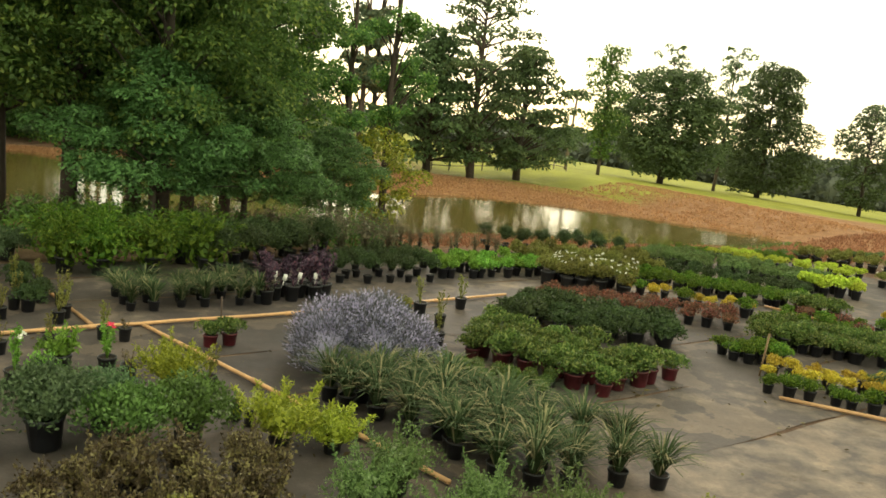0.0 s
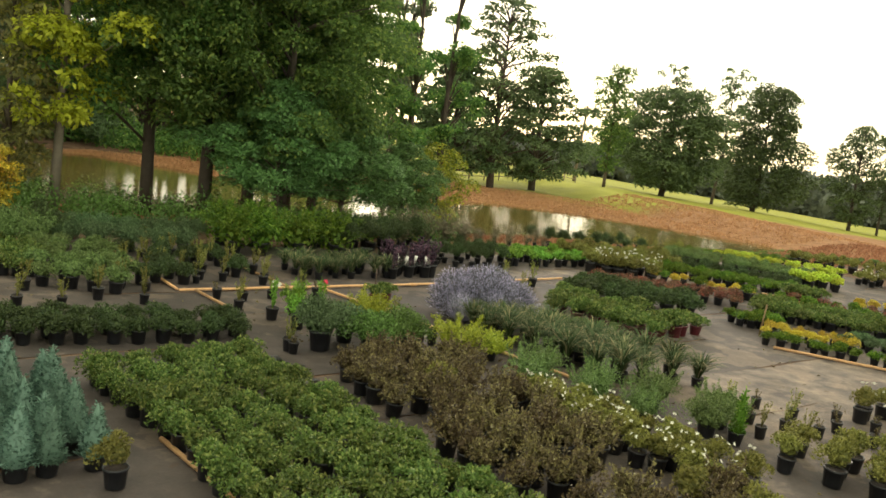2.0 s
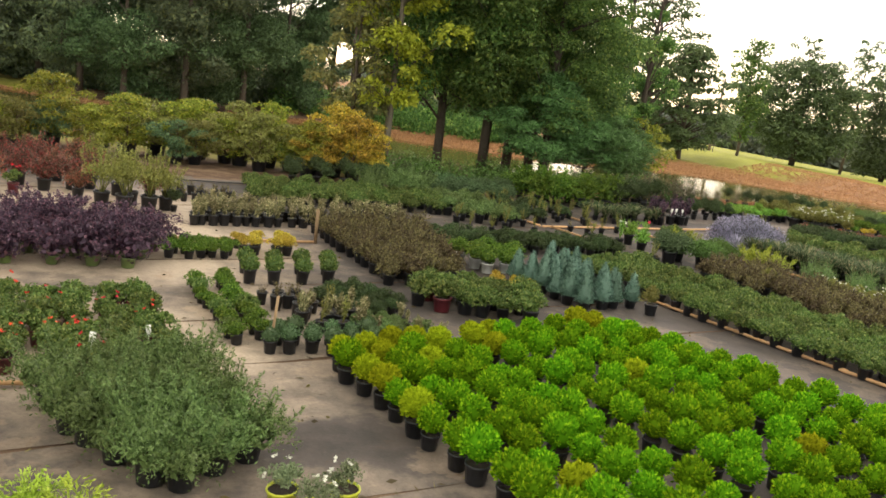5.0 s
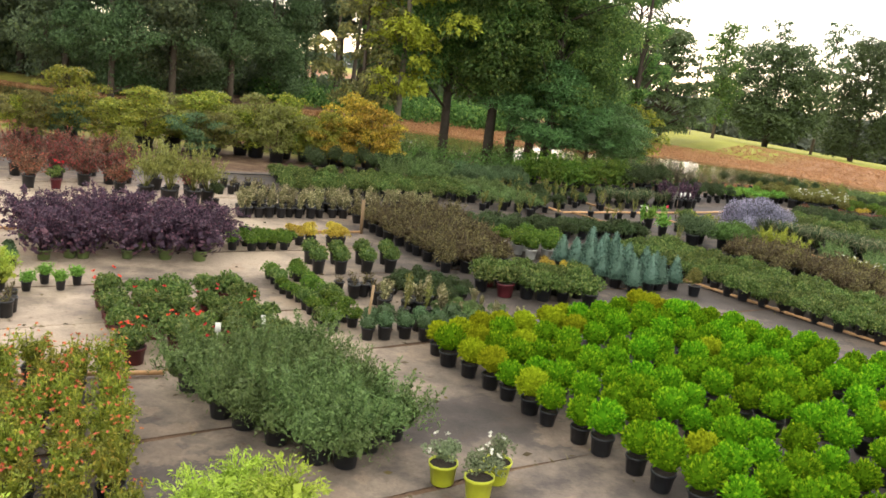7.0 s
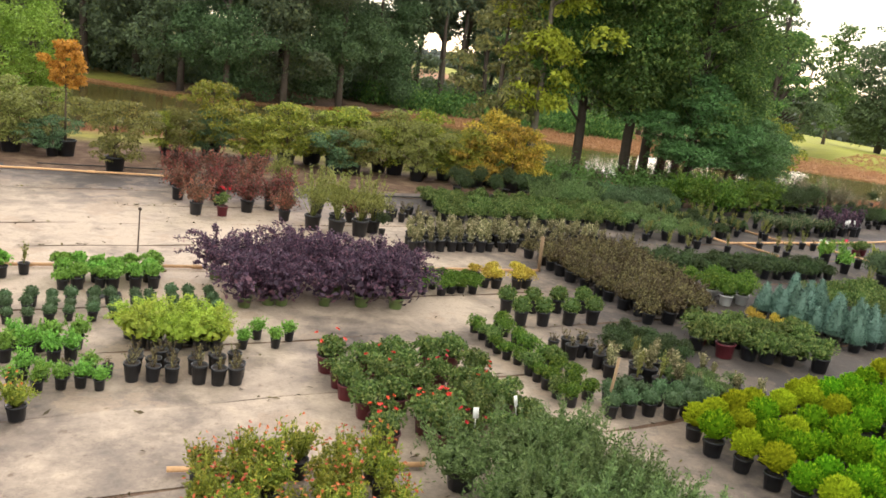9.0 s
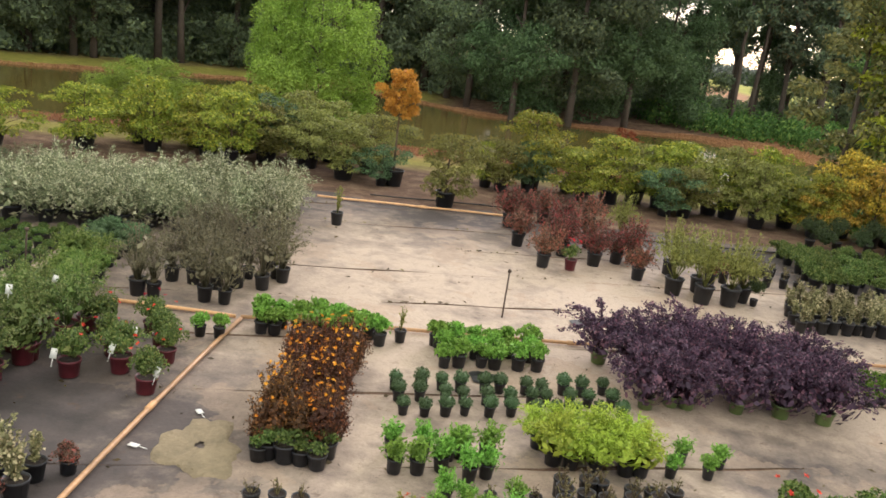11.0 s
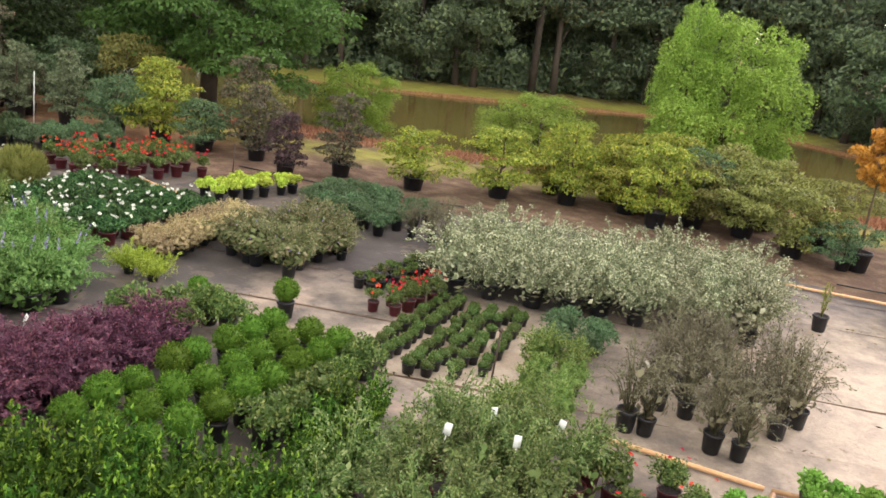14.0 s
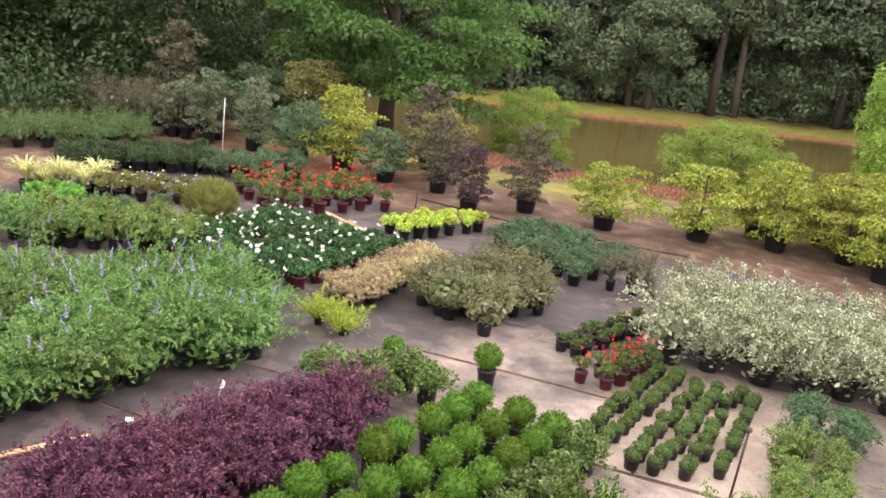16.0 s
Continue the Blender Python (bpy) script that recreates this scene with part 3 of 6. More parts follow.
def pot(r, h, mat=None):
    key = (r, h, (mat or M_POT).name)
    if key not in POTS:
        POTS[key] = pot_mesh(r, h, mat or M_POT)
    return POTS[key]


KINDS = {}


def kind(key, name, label, category, pr, ph, shape, leaf, potmat=None, variants=3, flower=None, tag=0.0, stem=False):
    """A kind of potted plant with a few grown forms; placed by put()."""
    forms = []
    for i in range(variants):
        root = new(name)
        root.empty_display_size = 0.1
        tagged(root, label, category, name.replace("_", " ") + " block")
        part("pot", pot(pr, ph, potmat), root)
        v, f = shape()
        part("foliage", mesh_np(key + "_foliage", v, f, [leaf]), root)
        if flower:
            v, f = flower[0]()
            part("blossoms", mesh_np(key + "_blossoms", v, f, [flower[1]]), root, flower[2])
        forms.append(root)
    KINDS[key] = [forms, [False] * variants, tag]


def tag_mesh():
    # a small card on a thin stalk
    v = np.array([(-.025, 0, 0), (.025, 0, 0), (.025, .004, .08), (-.025, .004, .08), (-.025, .003, 0), (.025, .003, 0), (.025, .007, .08), (-.025, .007, .08)])
    stalk = np.array([(-.003, .001, -.07), (.003, .001, -.07), (.003, .001, .0), (-.003, .001, .0), (-.003, .004, -.07), (.003, .004, -.07), (.003, .004, .0), (-.003, .004, .0)])
    q = np.array([(0, 1, 2, 3), (5, 4, 7, 6), (0, 4, 5, 1), (3, 2, 6, 7), (1, 5, 6, 2), (0, 3, 7, 4)])
    v, f = merge([(v, [q]), (stalk, [q])])
    return mesh_np("tag", v, f, [M_TAG])


TAG = tag_mesh()


def put(key, x, y, s=1.0, yaw=None, z=None):
    forms, used, tag = KINDS[key]
    i = int(rng.integers(0, len(forms)))
    yaw = rng.uniform(0, 360) if yaw is None else yaw
    z = float(land_z(x, y)) + 0.02 if z is None else z
    m = pose(x, y, z, rng.normal() * 1.5, rng.normal() * 1.5, yaw) @ Matrix.Diagonal((s, s, s * rng.uniform(0.93, 1.07), 1))
    if not used[i]:
        used[i] = True
        forms[i].matrix_basis = m
        ob = forms[i]
    else:
        ob = copy_thing(forms[i], m)
        ob.scale = m.to_scale()
    return ob


def block(key, a, b, c, nu, nv, s=1.0, jit=0.05, skip=0.0, mix=None):
    """Rows of plants: nu from a to b, nv from a towards c."""
    a, b, c = (np.array(q, float) for q in (a, b, c))
    for i in range(nu):
        for j in range(nv):
            if rng.uniform() < skip:
                continue
            p = a + (b - a) * (i / max(1, nu - 1)) + (c - a) * (j / max(1, nv - 1)) + rng.normal(size=2) * jit
            k = key
            if mix and rng.uniform() < mix[1]:
                k = mix[0]
            put(k, p[0], p[1], s * rng.uniform(0.88, 1.12))


def finish_kinds():
    """Forms that were never placed are taken away."""
    for forms, used, _ in KINDS.values():
        for f, u in zip(forms, used):
            if not u:
                for o in (*f.children_recursive, f):
                    bpy.data.objects.remove(o)


# ---- ground ----
WATER_Z = -0.8
# near shore and far shore of the pond: x, y
NEAR = [(-75, 22), (-60, 25), (-46, 27.5), (-38, 28.2), (-31, 30.5), (-24, 33), (-14, 33), (-6, 31), (2, 30), (10, 31), (17, 31.6), (22, 31.0), (27, 31.2), (33, 33.8)]
FAR = [(-75, 30), (-60, 36), (-53, 40.5), (-47, 44.5), (-42, 49), (-35, 56), (-27, 57), (-19, 51), (-12, 52), (-4, 54), (2, 48), (10, 44), (16, 44.0), (20, 45.2), (25, 43.2), (28, 40.5), (31, 37.0), (33, 34.2)]


def shore(x, pts):
    p = np.array(pts, float)
    return np.interp(x, p[:, 0], p[:, 1])


def soft(v):
    v = np.clip(v, 0, 1)
    return v * v * (3 - 2 * v)


def land_z(x, y):
    x, y = np.asarray(x, float), np.asarray(y, float)
    n, f = shore(x, NEAR), shore(x, FAR)
    inside = np.minimum(y - n, f - y)
    inside = np.where((x > 33) | (x < -75), -np.maximum(np.abs(x - 33), 1), inside)
    down = -0.06 * np.maximum(0, x - 38)
    bank = -0.70 * soft((y - (n - 9)) / 8) * soft((40 - x) / 8) * soft((80 - y) / 20)
    hill = 0.25 * soft((y - f - 1) / 6) * soft((30 - x) / 20)
    z = down + bank + hill
    z = np.where(inside > -2.0, z + (-2.2 - z) * soft((inside + 2.0) / 5.0), z)
    wave = 0.05 * np.sin(x * 0.7 + 1.3 * np.sin(y * 0.31)) * np.cos(y * 0.53)
    return z + wave * soft((y - 21) / 5)


def grid_axis(lo, hi, step, far):
    core = np.arange(lo, hi + step * 0.5, step)
    g = np.cumsum(step * 1.35 ** np.arange(1, 40))
    g = g[g < far]
    return np.concatenate([(lo - g)[::-1], core, hi + g])


def build_ground():
    xs, ys = grid_axis(-70, 60, 0.6, 2500), grid_axis(-14, 72, 0.6, 2500)
    X, Y = np.meshgrid(xs, ys)
    Z = land_z(X, Y)
    v = np.stack([X, Y, Z], -1).reshape(-1, 3)
    nx, ny = len(xs), len(ys)
    i = (np.arange(ny - 1)[:, None] * nx + np.arange(nx - 1)[None]).ravel()
    me = mesh_np("ground", v, [np.stack([i, i + 1, i + nx + 1, i + nx], 1)], [M_GROUND], None, True)
    n, f = shore(X, NEAR), shore(X, FAR)
    edge = n - 8.5 - 1.5 * np.sin(X * 0.23)
    straw = soft((Y - edge) / 3.0)
    straw = np.maximum(straw, soft((-36 - X) / 4.0) * soft((Y - 13) / 3.0) * 0.7)
    straw = straw * (1 - 0.9 * soft((Y - f - 1.2) / 1.5) * soft((2 - X) / 6.0))
    grass = soft((Y - f - 10 - 0.16 * np.maximum(0, X - 20)) / 5.0) * soft((X - 18) / 10)
    grass = np.maximum(grass, 0.75 * soft((Y - f - 1.2) / 1.0) * soft((-20 - X) / 4.0) * (1 - 0.5 * soft((Y - f - 5) / 3)))
    grass = np.maximum(grass, 0.6 * soft(1 - np.abs(Y - (n - 9.5)) / 2.2) * soft((0 - X) / 4.0) * soft((X + 45) / 5))
    for key, val in (("straw", straw), ("grass", grass)):
        at = me.attributes.new(key, 'FLOAT', 'POINT')
        at.data.foreach_set("value", val.ravel().astype(np.float32))
    tagged(new("ground", me), "bare soil with dry straw banks and a mown field", "ground", kind="structure")
    w = np.array([(-120, 15, WATER_Z), (33.5, 29, WATER_Z), (33.5, 46, WATER_Z), (10, 75, WATER_Z), (-120, 75, WATER_Z)])
    tagged(new("water", mesh_np("water", w, [np.array([(0, 1, 2, 3, 4)])], [M_WATER])), "still olive-brown pond water with sky reflections", "pond", kind="structure")


def silt_at(x, y):
    """How much pale silt lies on the fabric."""
    s = 0.26 + 0 * x
    for cx, cy, rx, ry, k in ((-17.5, 9.5, 6.0, 4.5, 0.62), (-17.0, 2.5, 5.3, 4.6, 0.52), (-11.0, -1.0, 2.2, 5.0, 0.28), (-13.4, 3.9, 1.5, 1.0, -0.28), (-11.2, 8.0, 2.2, 5.0, 0.38), (9.0, 6.0, 4.5, 4.0, 0.18), (-25.6, 7.6, 1.6, 2.6, 0.6), (-28.5, 7.0, 1.2, 2.0, 0.3), (-24.0, 1.6, 1.7, 3.6, -0.2), (-10.4, -1.6, 0.7, 0.5, -0.45), (-20.6, 2.4, 0.7, 0.9, -0.25), (-17.5, 0.2, 2.2, 1.3, -0.16), (-22.3, 3.0, 0.9, 2.6, -0.2), (13.5, 19.0, 5.0, 5.0, 0.2)):
        s = s + k * np.exp(-((x - cx) / rx) ** 4 - ((y - cy) / ry) ** 4)
    return s


SEAM_LITTER = []


def build_cover():
    """Woven ground fabric laid in long strips with narrow gaps."""
    ux, uy = np.array((0.962, 0.272)), np.array((-0.272, 0.962))
    wide = 1.83
    for k in range(-7, 19):
        us = np.arange(-40, 36, 0.5)
        vs = np.linspace(0.012, wide - 0.012, 6)
        U, V = np.meshgrid(us, vs)
        edge = 0.03 * np.sin(U * 0.8 + k * 2.1) + 0.02 * np.sin(U * 2.7 + k)
        V = V + edge + k * wide + 2.0
        X, Y = ux[0] * U + uy[0] * V, ux[1] * U + uy[1] * V
        edge = np.interp(X, [-42, -36, -31, -27, -15, -10, 0], [12.4, 13.4, 14.8, 16.3, 16.7, 17.4, 19.0]) + 0.25 * np.sin(X * 1.3) + np.maximum(0, X) * 0.18
        keep = (Y < edge) & (Y > -9) & (X > -41) & (X < 24)
        Z = 0.010 + 0.006 * (np.sin(U * 3.1 + k) * np.cos(V * 4.3)) + land_z(X, Y)
        nx = len(us)
        i = (np.arange(5)[:, None] * nx + np.arange(nx - 1)[None]).ravel()
        q = np.stack([i, i + 1, i + nx + 1, i + nx], 1)
        q = q[keep.ravel()[q].all(1)]
        if not len(q):
            continue
        ids, inv = np.unique(q, return_inverse=True)
        v = np.stack([X, Y, Z], -1).reshape(-1, 3)[ids]
        me = mesh_np("ground_cover", v, [inv.reshape(q.shape)], [M_COVER], None, True)
        at = me.attributes.new("silt", 'FLOAT', 'POINT')
        at.data.foreach_set("value", silt_at(v[:, 0], v[:, 1]).astype(np.float32))
        w = rng.uniform(0, 1, 420)
        uu = -40 + 76 * w
        clump = np.sin(uu * 0.9 + k * 1.7) + np.sin(uu * 2.3 + k) > 0.4
        uu = uu[clump]
        vv = k * wide + 2.0 + 0.03 * np.sin(uu * 0.8 + k * 2.1) + rng.normal(size=len(uu)) * 0.05
        q = np.stack([ux[0] * uu + uy[0] * vv, ux[1] * uu + uy[1] * vv], 1)
        q = q[(q[:, 1] < 17) & (q[:, 1] > -8) & (q[:, 0] > -36) & (q[:, 0] < 16)]
        SEAM_LITTER.append(q)
        tagged(new("ground_cover", me), "grey woven weed fabric strip with pale silt stains", "ground", kind="structure")


build_ground()
build_cover()


# ---- trees ----
def tree_mesh(h, r, low, leaf, n=9000, leafsize=0.28, clumps=60, trunk=0.18, bark=None, shape="round", limbs=9, lean=0.0, open_=0.0, puff=1.0):
    """A trunk with limbs and a crown of leafy clumps. Gives two meshes."""
    t = np.linspace(0, 1, 8)
    wob = np.cumsum(rng.normal(size=(8, 2)) * 0.03 * h / 8, axis=0)
    spine = np.stack([wob[:, 0] + lean * h * t, wob[:, 1], h * 0.92 * t - 0.15], 1)
    wood = [tube(spine, trunk * (1.25 - 1.1 * t) + 0.015, 8)]
    ph = rng.uniform(0, 6.28, 6)
    boughs = []
    for i in range(max(6, clumps // (4 if shape == "layer" else 6))):
        u, a = rng.uniform(0, 1), rng.uniform(0, 2 * math.pi)
        if shape == "round":
            rad = r * math.sqrt(max(0.06, 1 - (2 * u - 0.85) ** 2 * 0.85))
        elif shape == "column":
            rad = r * (0.5 + 0.5 * math.sin(math.pi * min(1, u * 1.1 + 0.1)))
        elif shape == "layer":
            rad = r * (1.0 - 0.75 * abs(u - 0.25) ** 1.2)
        else:
            rad = r * (1.05 - u) * (0.6 + 0.4 * math.sin(u * 30))
        rad *= 0.82 + 0.22 * math.sin(2 * a + ph[0]) + 0.16 * math.sin(3 * a + 7 * u + ph[1]) + 0.14 * math.sin(9 * u + ph[2])
        boughs.append((low + (h - low) * (0.06 + 0.9 * u), a, rad * rng.uniform(0.45, 0.85)))
    cs = []
    for i in range(clumps):
        zz, a, rr = boughs[i % len(boughs)]
        s = np.array((np.interp(zz, spine[:, 2], spine[:, 0]), np.interp(zz, spine[:, 2], spine[:, 1]), zz))
        k = rng.uniform(0.12, 0.27) * r * puff * (1 - open_ * 0.35)
        if shape == "layer":
            u = rng.uniform(0.25, 1.15)
            cs.append((*(s + (rr * u * math.cos(a), rr * u * math.sin(a), rr * 0.10 * u) + rng.normal(size=3) * (0.14, 0.14, 0.07) * r), k))
            continue
        off = rng.normal(size=3) * (0.20, 0.20, 0.15) * r
        cs.append((*(s + (rr * math.cos(a), rr * math.sin(a), 0) + off), k))
    cs = np.array(cs)
    for c in cs[rng.choice(len(cs), min(limbs, len(cs)), replace=False)]:
        zz = c[2] if shape == "layer" else max(low * 0.7, c[2] - rng.uniform(0.1, 0.3) * h * 0.5)
        zz = min(zz, h * 0.88)
        s = np.array((np.interp(zz, spine[:, 2], spine[:, 0]), np.interp(zz, spine[:, 2], spine[:, 1]), zz))
        tt = np.linspace(0, 1, 5)[:, None]
        p = s + (c[:3] - s) * tt + np.array((0, 0, 1)) * (np.sin(tt * math.pi) * 0.02 * h)
        wood.append(tube(p, np.linspace(trunk * 0.42, trunk * 0.08, 5), 5))
    k = rng.integers(0, len(cs), n)
    d = sphere_pts(n)
    flat = {"pine": np.array((1.35, 1.35, 0.45)), "layer": np.array((1.4, 1.4, 0.5))}.get(shape, np.array((1.25, 1.25, 0.75)))
    pos = cs[k, :3] + d * flat * cs[k, 3:] * (rng.uniform(0.2, 1.0, (n, 1)) ** 0.4)
    pos[:, 2] = np.maximum(pos[:, 2], min(low, 0.3))
    way = lay(d, -0.3)
    v, f = merge(wood)
    wm = mesh_np("trunk", v, f, [bark or M_BARK], None, True)
    v, f = leaf_quads(pos, way, rng.uniform(0.6, 1.3, n) * leafsize, leafsize * 0.55 * rng.uniform(0.7, 1.2, n), 0.25, d + (0, 0, 0.25))
    return wm, mesh_np("crown", v, f, [leaf])


def crown_tree(h, low, prof, leaf, n, leafsize, clumps, size, trunk, bark=None, limbs=14, flat=0.7, hollow=0.5, lean=0.0, droop=0.0, wild=0.14):
    """A trunk with limbs and a full crown: clumps of leaves spread over an outline of (height share, radius) pairs. Gives two meshes."""
    t = np.linspace(0, 1, 8)
    wob = np.cumsum(rng.normal(size=(8, 2)) * 0.03 * h / 8, axis=0)
    spine = np.stack([wob[:, 0] + lean * h * t, wob[:, 1], h * 0.94 * t - 0.15], 1)
    wood = [tube(spine, trunk * (1.25 - 1.15 * t) + 0.012 * h / 10, 8)]
    i = np.arange(clumps)
    u = (i + rng.uniform(0, 1, clumps)) / clumps
    a = i * 2.39996 + rng.normal(size=clumps) * 0.4
    ph = rng.uniform(0, 6.28, 4)
    most = max(q for _, q in prof)
    rad = np.interp(u, [q for q, _ in prof], [q for _, q in prof])
    rad = rad * (0.84 + 0.17 * np.sin(2 * a + 3 * u + ph[0]) + 0.13 * np.sin(3 * a + 8 * u + ph[1])) * rng.uniform(1 - wild, 1 + wild, clumps)
    f = hollow + (1 - hollow) * np.sqrt(rng.uniform(0, 1, clumps))
    zz = low + (h - low) * u - droop * f * rad
    c = np.stack([np.interp(zz, spine[:, 2], spine[:, 0]) + np.cos(a) * rad * f, np.interp(zz, spine[:, 2], spine[:, 1]) + np.sin(a) * rad * f, zz], 1)
    cs = size * rng.uniform(0.6, 1.3, clumps) * (0.55 + 0.45 * rad / most)
    for k in rng.choice(clumps, min(limbs, clumps), replace=False):
        z0 = min(max(low * 0.75, zz[k] - rad[k] * rng.uniform(0.25, 0.7)), h * 0.85)
        s = np.array((np.interp(z0, spine[:, 2], spine[:, 0]), np.interp(z0, spine[:, 2], spine[:, 1]), z0))
        tt = np.linspace(0, 1, 5)[:, None]
        wood.append(tube(s + (c[k] - s) * tt + np.array((0, 0, 1)) * (np.sin(tt * math.pi) * 0.05 * rad[k]), np.linspace(trunk * 0.38, trunk * 0.07, 5), 5))
    k = rng.choice(clumps, n, p=cs ** 2 / (cs ** 2).sum())
    d = sphere_pts(n)
    d[:, 2] = np.where(d[:, 2] < -0.3, -d[:, 2], d[:, 2])
    lump = 1 + 0.28 * np.sin(d[:, 0] * 5 + k) * np.cos(d[:, 1] * 5 + 2 * k)
    pos = c[k] + d * (1.15, 1.15, flat) * (cs[k] * lump * rng.uniform(0.35, 1.0, n) ** 0.45)[:, None]
    pos[:, 2] = np.maximum(pos[:, 2], min(low, 0.25))
    way = unit(lay(d, -0.35) + np.stack([np.cos(a[k]), np.sin(a[k]), -0.3 - 0 * a[k]], 1) * 0.35)
    v, q = merge(wood)
    wm = mesh_np("trunk", v, q, [bark or M_BARK], None, True)
    v, q = leaf_quads(pos, way, rng.uniform(0.6, 1.3, n) * leafsize, leafsize * 0.55 * rng.uniform(0.7, 1.2, n), 0.25, d + (0, 0, 0.35))
    return wm, mesh_np("crown", v, q, [leaf])


def tree(name, label, meshes, x, y, s=1.0, yaw=0.0, sz=None, z=None, group=""):
    root = new(name)
    part("trunk", meshes[0], root)
    part("crown", meshes[1], root)
    z = float(land_z(x, y)) if z is None else z
    root.matrix_basis = pose(x, y, z, 0, 0, yaw) @ Matrix.Diagonal((s, s, sz or s, 1))
    return tagged(root, label, "tree", group)


def build_trees():
    gum = [crown_tree(16, 3.3, ((0, 2.2), (0.12, 3.4), (0.45, 3.8), (0.8, 2.6), (1, 0.7)), L_TREE, 46000, 0.17, 120, 0.92, 0.17, None, 34, 0.72, 0.35, 0.0, 0.12, 0.25) for _ in range(2)]
    low = crown_tree(7.6, 2.5, ((0, 2.1), (0.2, 2.7), (0.6, 2.4), (1, 0.6)), L_TREEB, 30000, 0.15, 85, 0.72, 0.11, None, 16, 0.65, 0.45, 0.0, 0.25)
    sun_ = crown_tree(12.5, 2.7, ((0, 0.8), (0.22, 1.7), (0.6, 1.7), (1, 0.5)), L_TREEY, 13000, 0.2, 44, 0.66, 0.12, M_BARKPALE, 30, 0.8, 0.25, 0.0, 0.35, 0.42)
    dull = crown_tree(9.5, 0.7, ((0, 1.0), (0.3, 1.7), (0.7, 1.5), (1, 0.5)), L_DULL, 6800, 0.22, 52, 0.52, 0.11, None, 24, 0.75, 0.35, 0.0, 0.15, 0.3)
    lab = "tall dark green broadleaf tree on the pond bank"
    for x, y, s, yaw, which in ((-2.25, 24.7, 0.95, 10, 0), (-0.58, 23.85, 1.0, 80, 1), (1.07, 25.45, 1.0, 200, 0), (2.74, 27.0, 1.0, 300, 1), (4.0, 28.0, 0.86, 140, 0), (1.73, 22.7, 0.85, 260, 1)):
        tree("sweetgum_tree", lab, gum[which], x, y, s, yaw, group="trees on the pond bank")
    for x, y, s, yaw in ((1.4, 22.0, 0.8, 0), (3.9, 23.4, 0.72, 120), (7.0, 26.0, 0.6, 220)):
        tree("low_tree", "blue-green broadleaf tree whose branches hang low over the bank", low, x, y, s, yaw, s * 0.75, group="trees on the pond bank")
    tree("sunlit_tree", "pale-barked tree with yellow-green leaves", sun_, -4.88, 22.87, 1.0, 30, group="trees on the pond bank")
    tree("grey_green_tree", "dull grey-green broadleaf tree with a close crown", dull, -6.3, 23.6, 0.9, 100, group="trees on the pond bank")
    tree("bank_sapling", "young yellow-green tree beside the water", crown_tree(3.6, 0.4, ((0, 0.7), (0.4, 1.6), (0.75, 1.8), (1, 1.1)), L_YELGR, 6500, 0.13, 46, 0.42, 0.05, None, 30, 0.7, 0.2, 0.0, 0.1, 0.45), 9.6, 29.0, 1.0, 0, 1.0)
    edge = tree_mesh(15, 1.35, 3.0, L_TREE, 6500, 0.16, 70, 0.12, None, "column", 40, 0, 0.0, 0.95)
    for x, y, s, yaw in ((10.2, 30.6, 1.0, 0), (8.4, 30.0, 0.9, 130)):
        tree("slender_tree", "slender airy green tree at the water's edge", edge, x, y, s, yaw, group="trees on the pond bank")
    lab = "dark spreading tree with layered branches beside the pond"
    oak = crown_tree(15.5, 2.2, ((0, 2.8), (0.2, 4.6), (0.5, 4.4), (0.72, 3.2), (0.9, 2.6), (1, 1.0)), L_OAK, 8200, 0.34, 80, 1.2, 0.26, None, 80, 0.32, 0.25, 0.0, 0.05, 0.35)
    oak2 = crown_tree(10.5, 1.2, ((0, 3.6), (0.3, 5.0), (0.6, 4.0), (1, 1.0)), L_OAK, 12500, 0.36, 80, 1.15, 0.26, None, 60, 0.36, 0.25, 0.0, 0.12, 0.3)
    for meshes, x, y, s, yaw in ((oak, 26.4, 59.5, 1.0, 0), (oak2, 23.4, 61.0, 1.0, 200), (oak2, 31.2, 61.0, 0.98, 70)):
        tree("oak_tree", lab, meshes, x, y, s, yaw)
    pine = [tree_mesh(18, 2.3, 4.5, L_PINE_HAZED, 6200, 0.34, 80, 0.20, None, "pine", 30, 0, 0.1), tree_mesh(19, 2.0, 7.0, L_PINE_HAZED, 4600, 0.34, 64, 0.18, None, "layer", 30, 0, 0.1, 1.1)]
    for k, (x, y, s, yaw) in enumerate(((17.5, 60, 0.95, 0), (14.0, 63, 0.9, 90), (20.5, 66, 1.0, 200), (10.5, 61, 0.95, 300), (6.5, 62, 1.0, 40), (2.0, 64, 0.95, 140), (-2.0, 66, 1.0, 10), (8.5, 70, 1.0, 77), (12.0, 72, 1.0, 222), (0.2, 62.5, 0.9, 20), (1.2, 66.5, 1.0, 250), (3.4, 68.0, 1.05, 160), (4.4, 64.0, 0.95, 310), (-0.6, 69.5, 1.1, 95), (5.4, 71.0, 1.1, 200), (7.6, 65.5, 0.95, 15), (2.4, 71.5, 1.1, 280))):
        tree("pine_tree", "tall thin pine with gaps in its crown", pine[k % 2], x, y, s, yaw, group="pines behind the pond")
    field = "field-edge tree standing in mown grass"
    full = crown_tree(12.6, 0.8, ((0, 2.8), (0.15, 4.7), (0.5, 5.2), (0.8, 4.8), (0.93, 3.4), (1, 2.2)), L_OAK, 26000, 0.38, 170, 1.35, 0.26, None, 24, 0.7, 0.5)
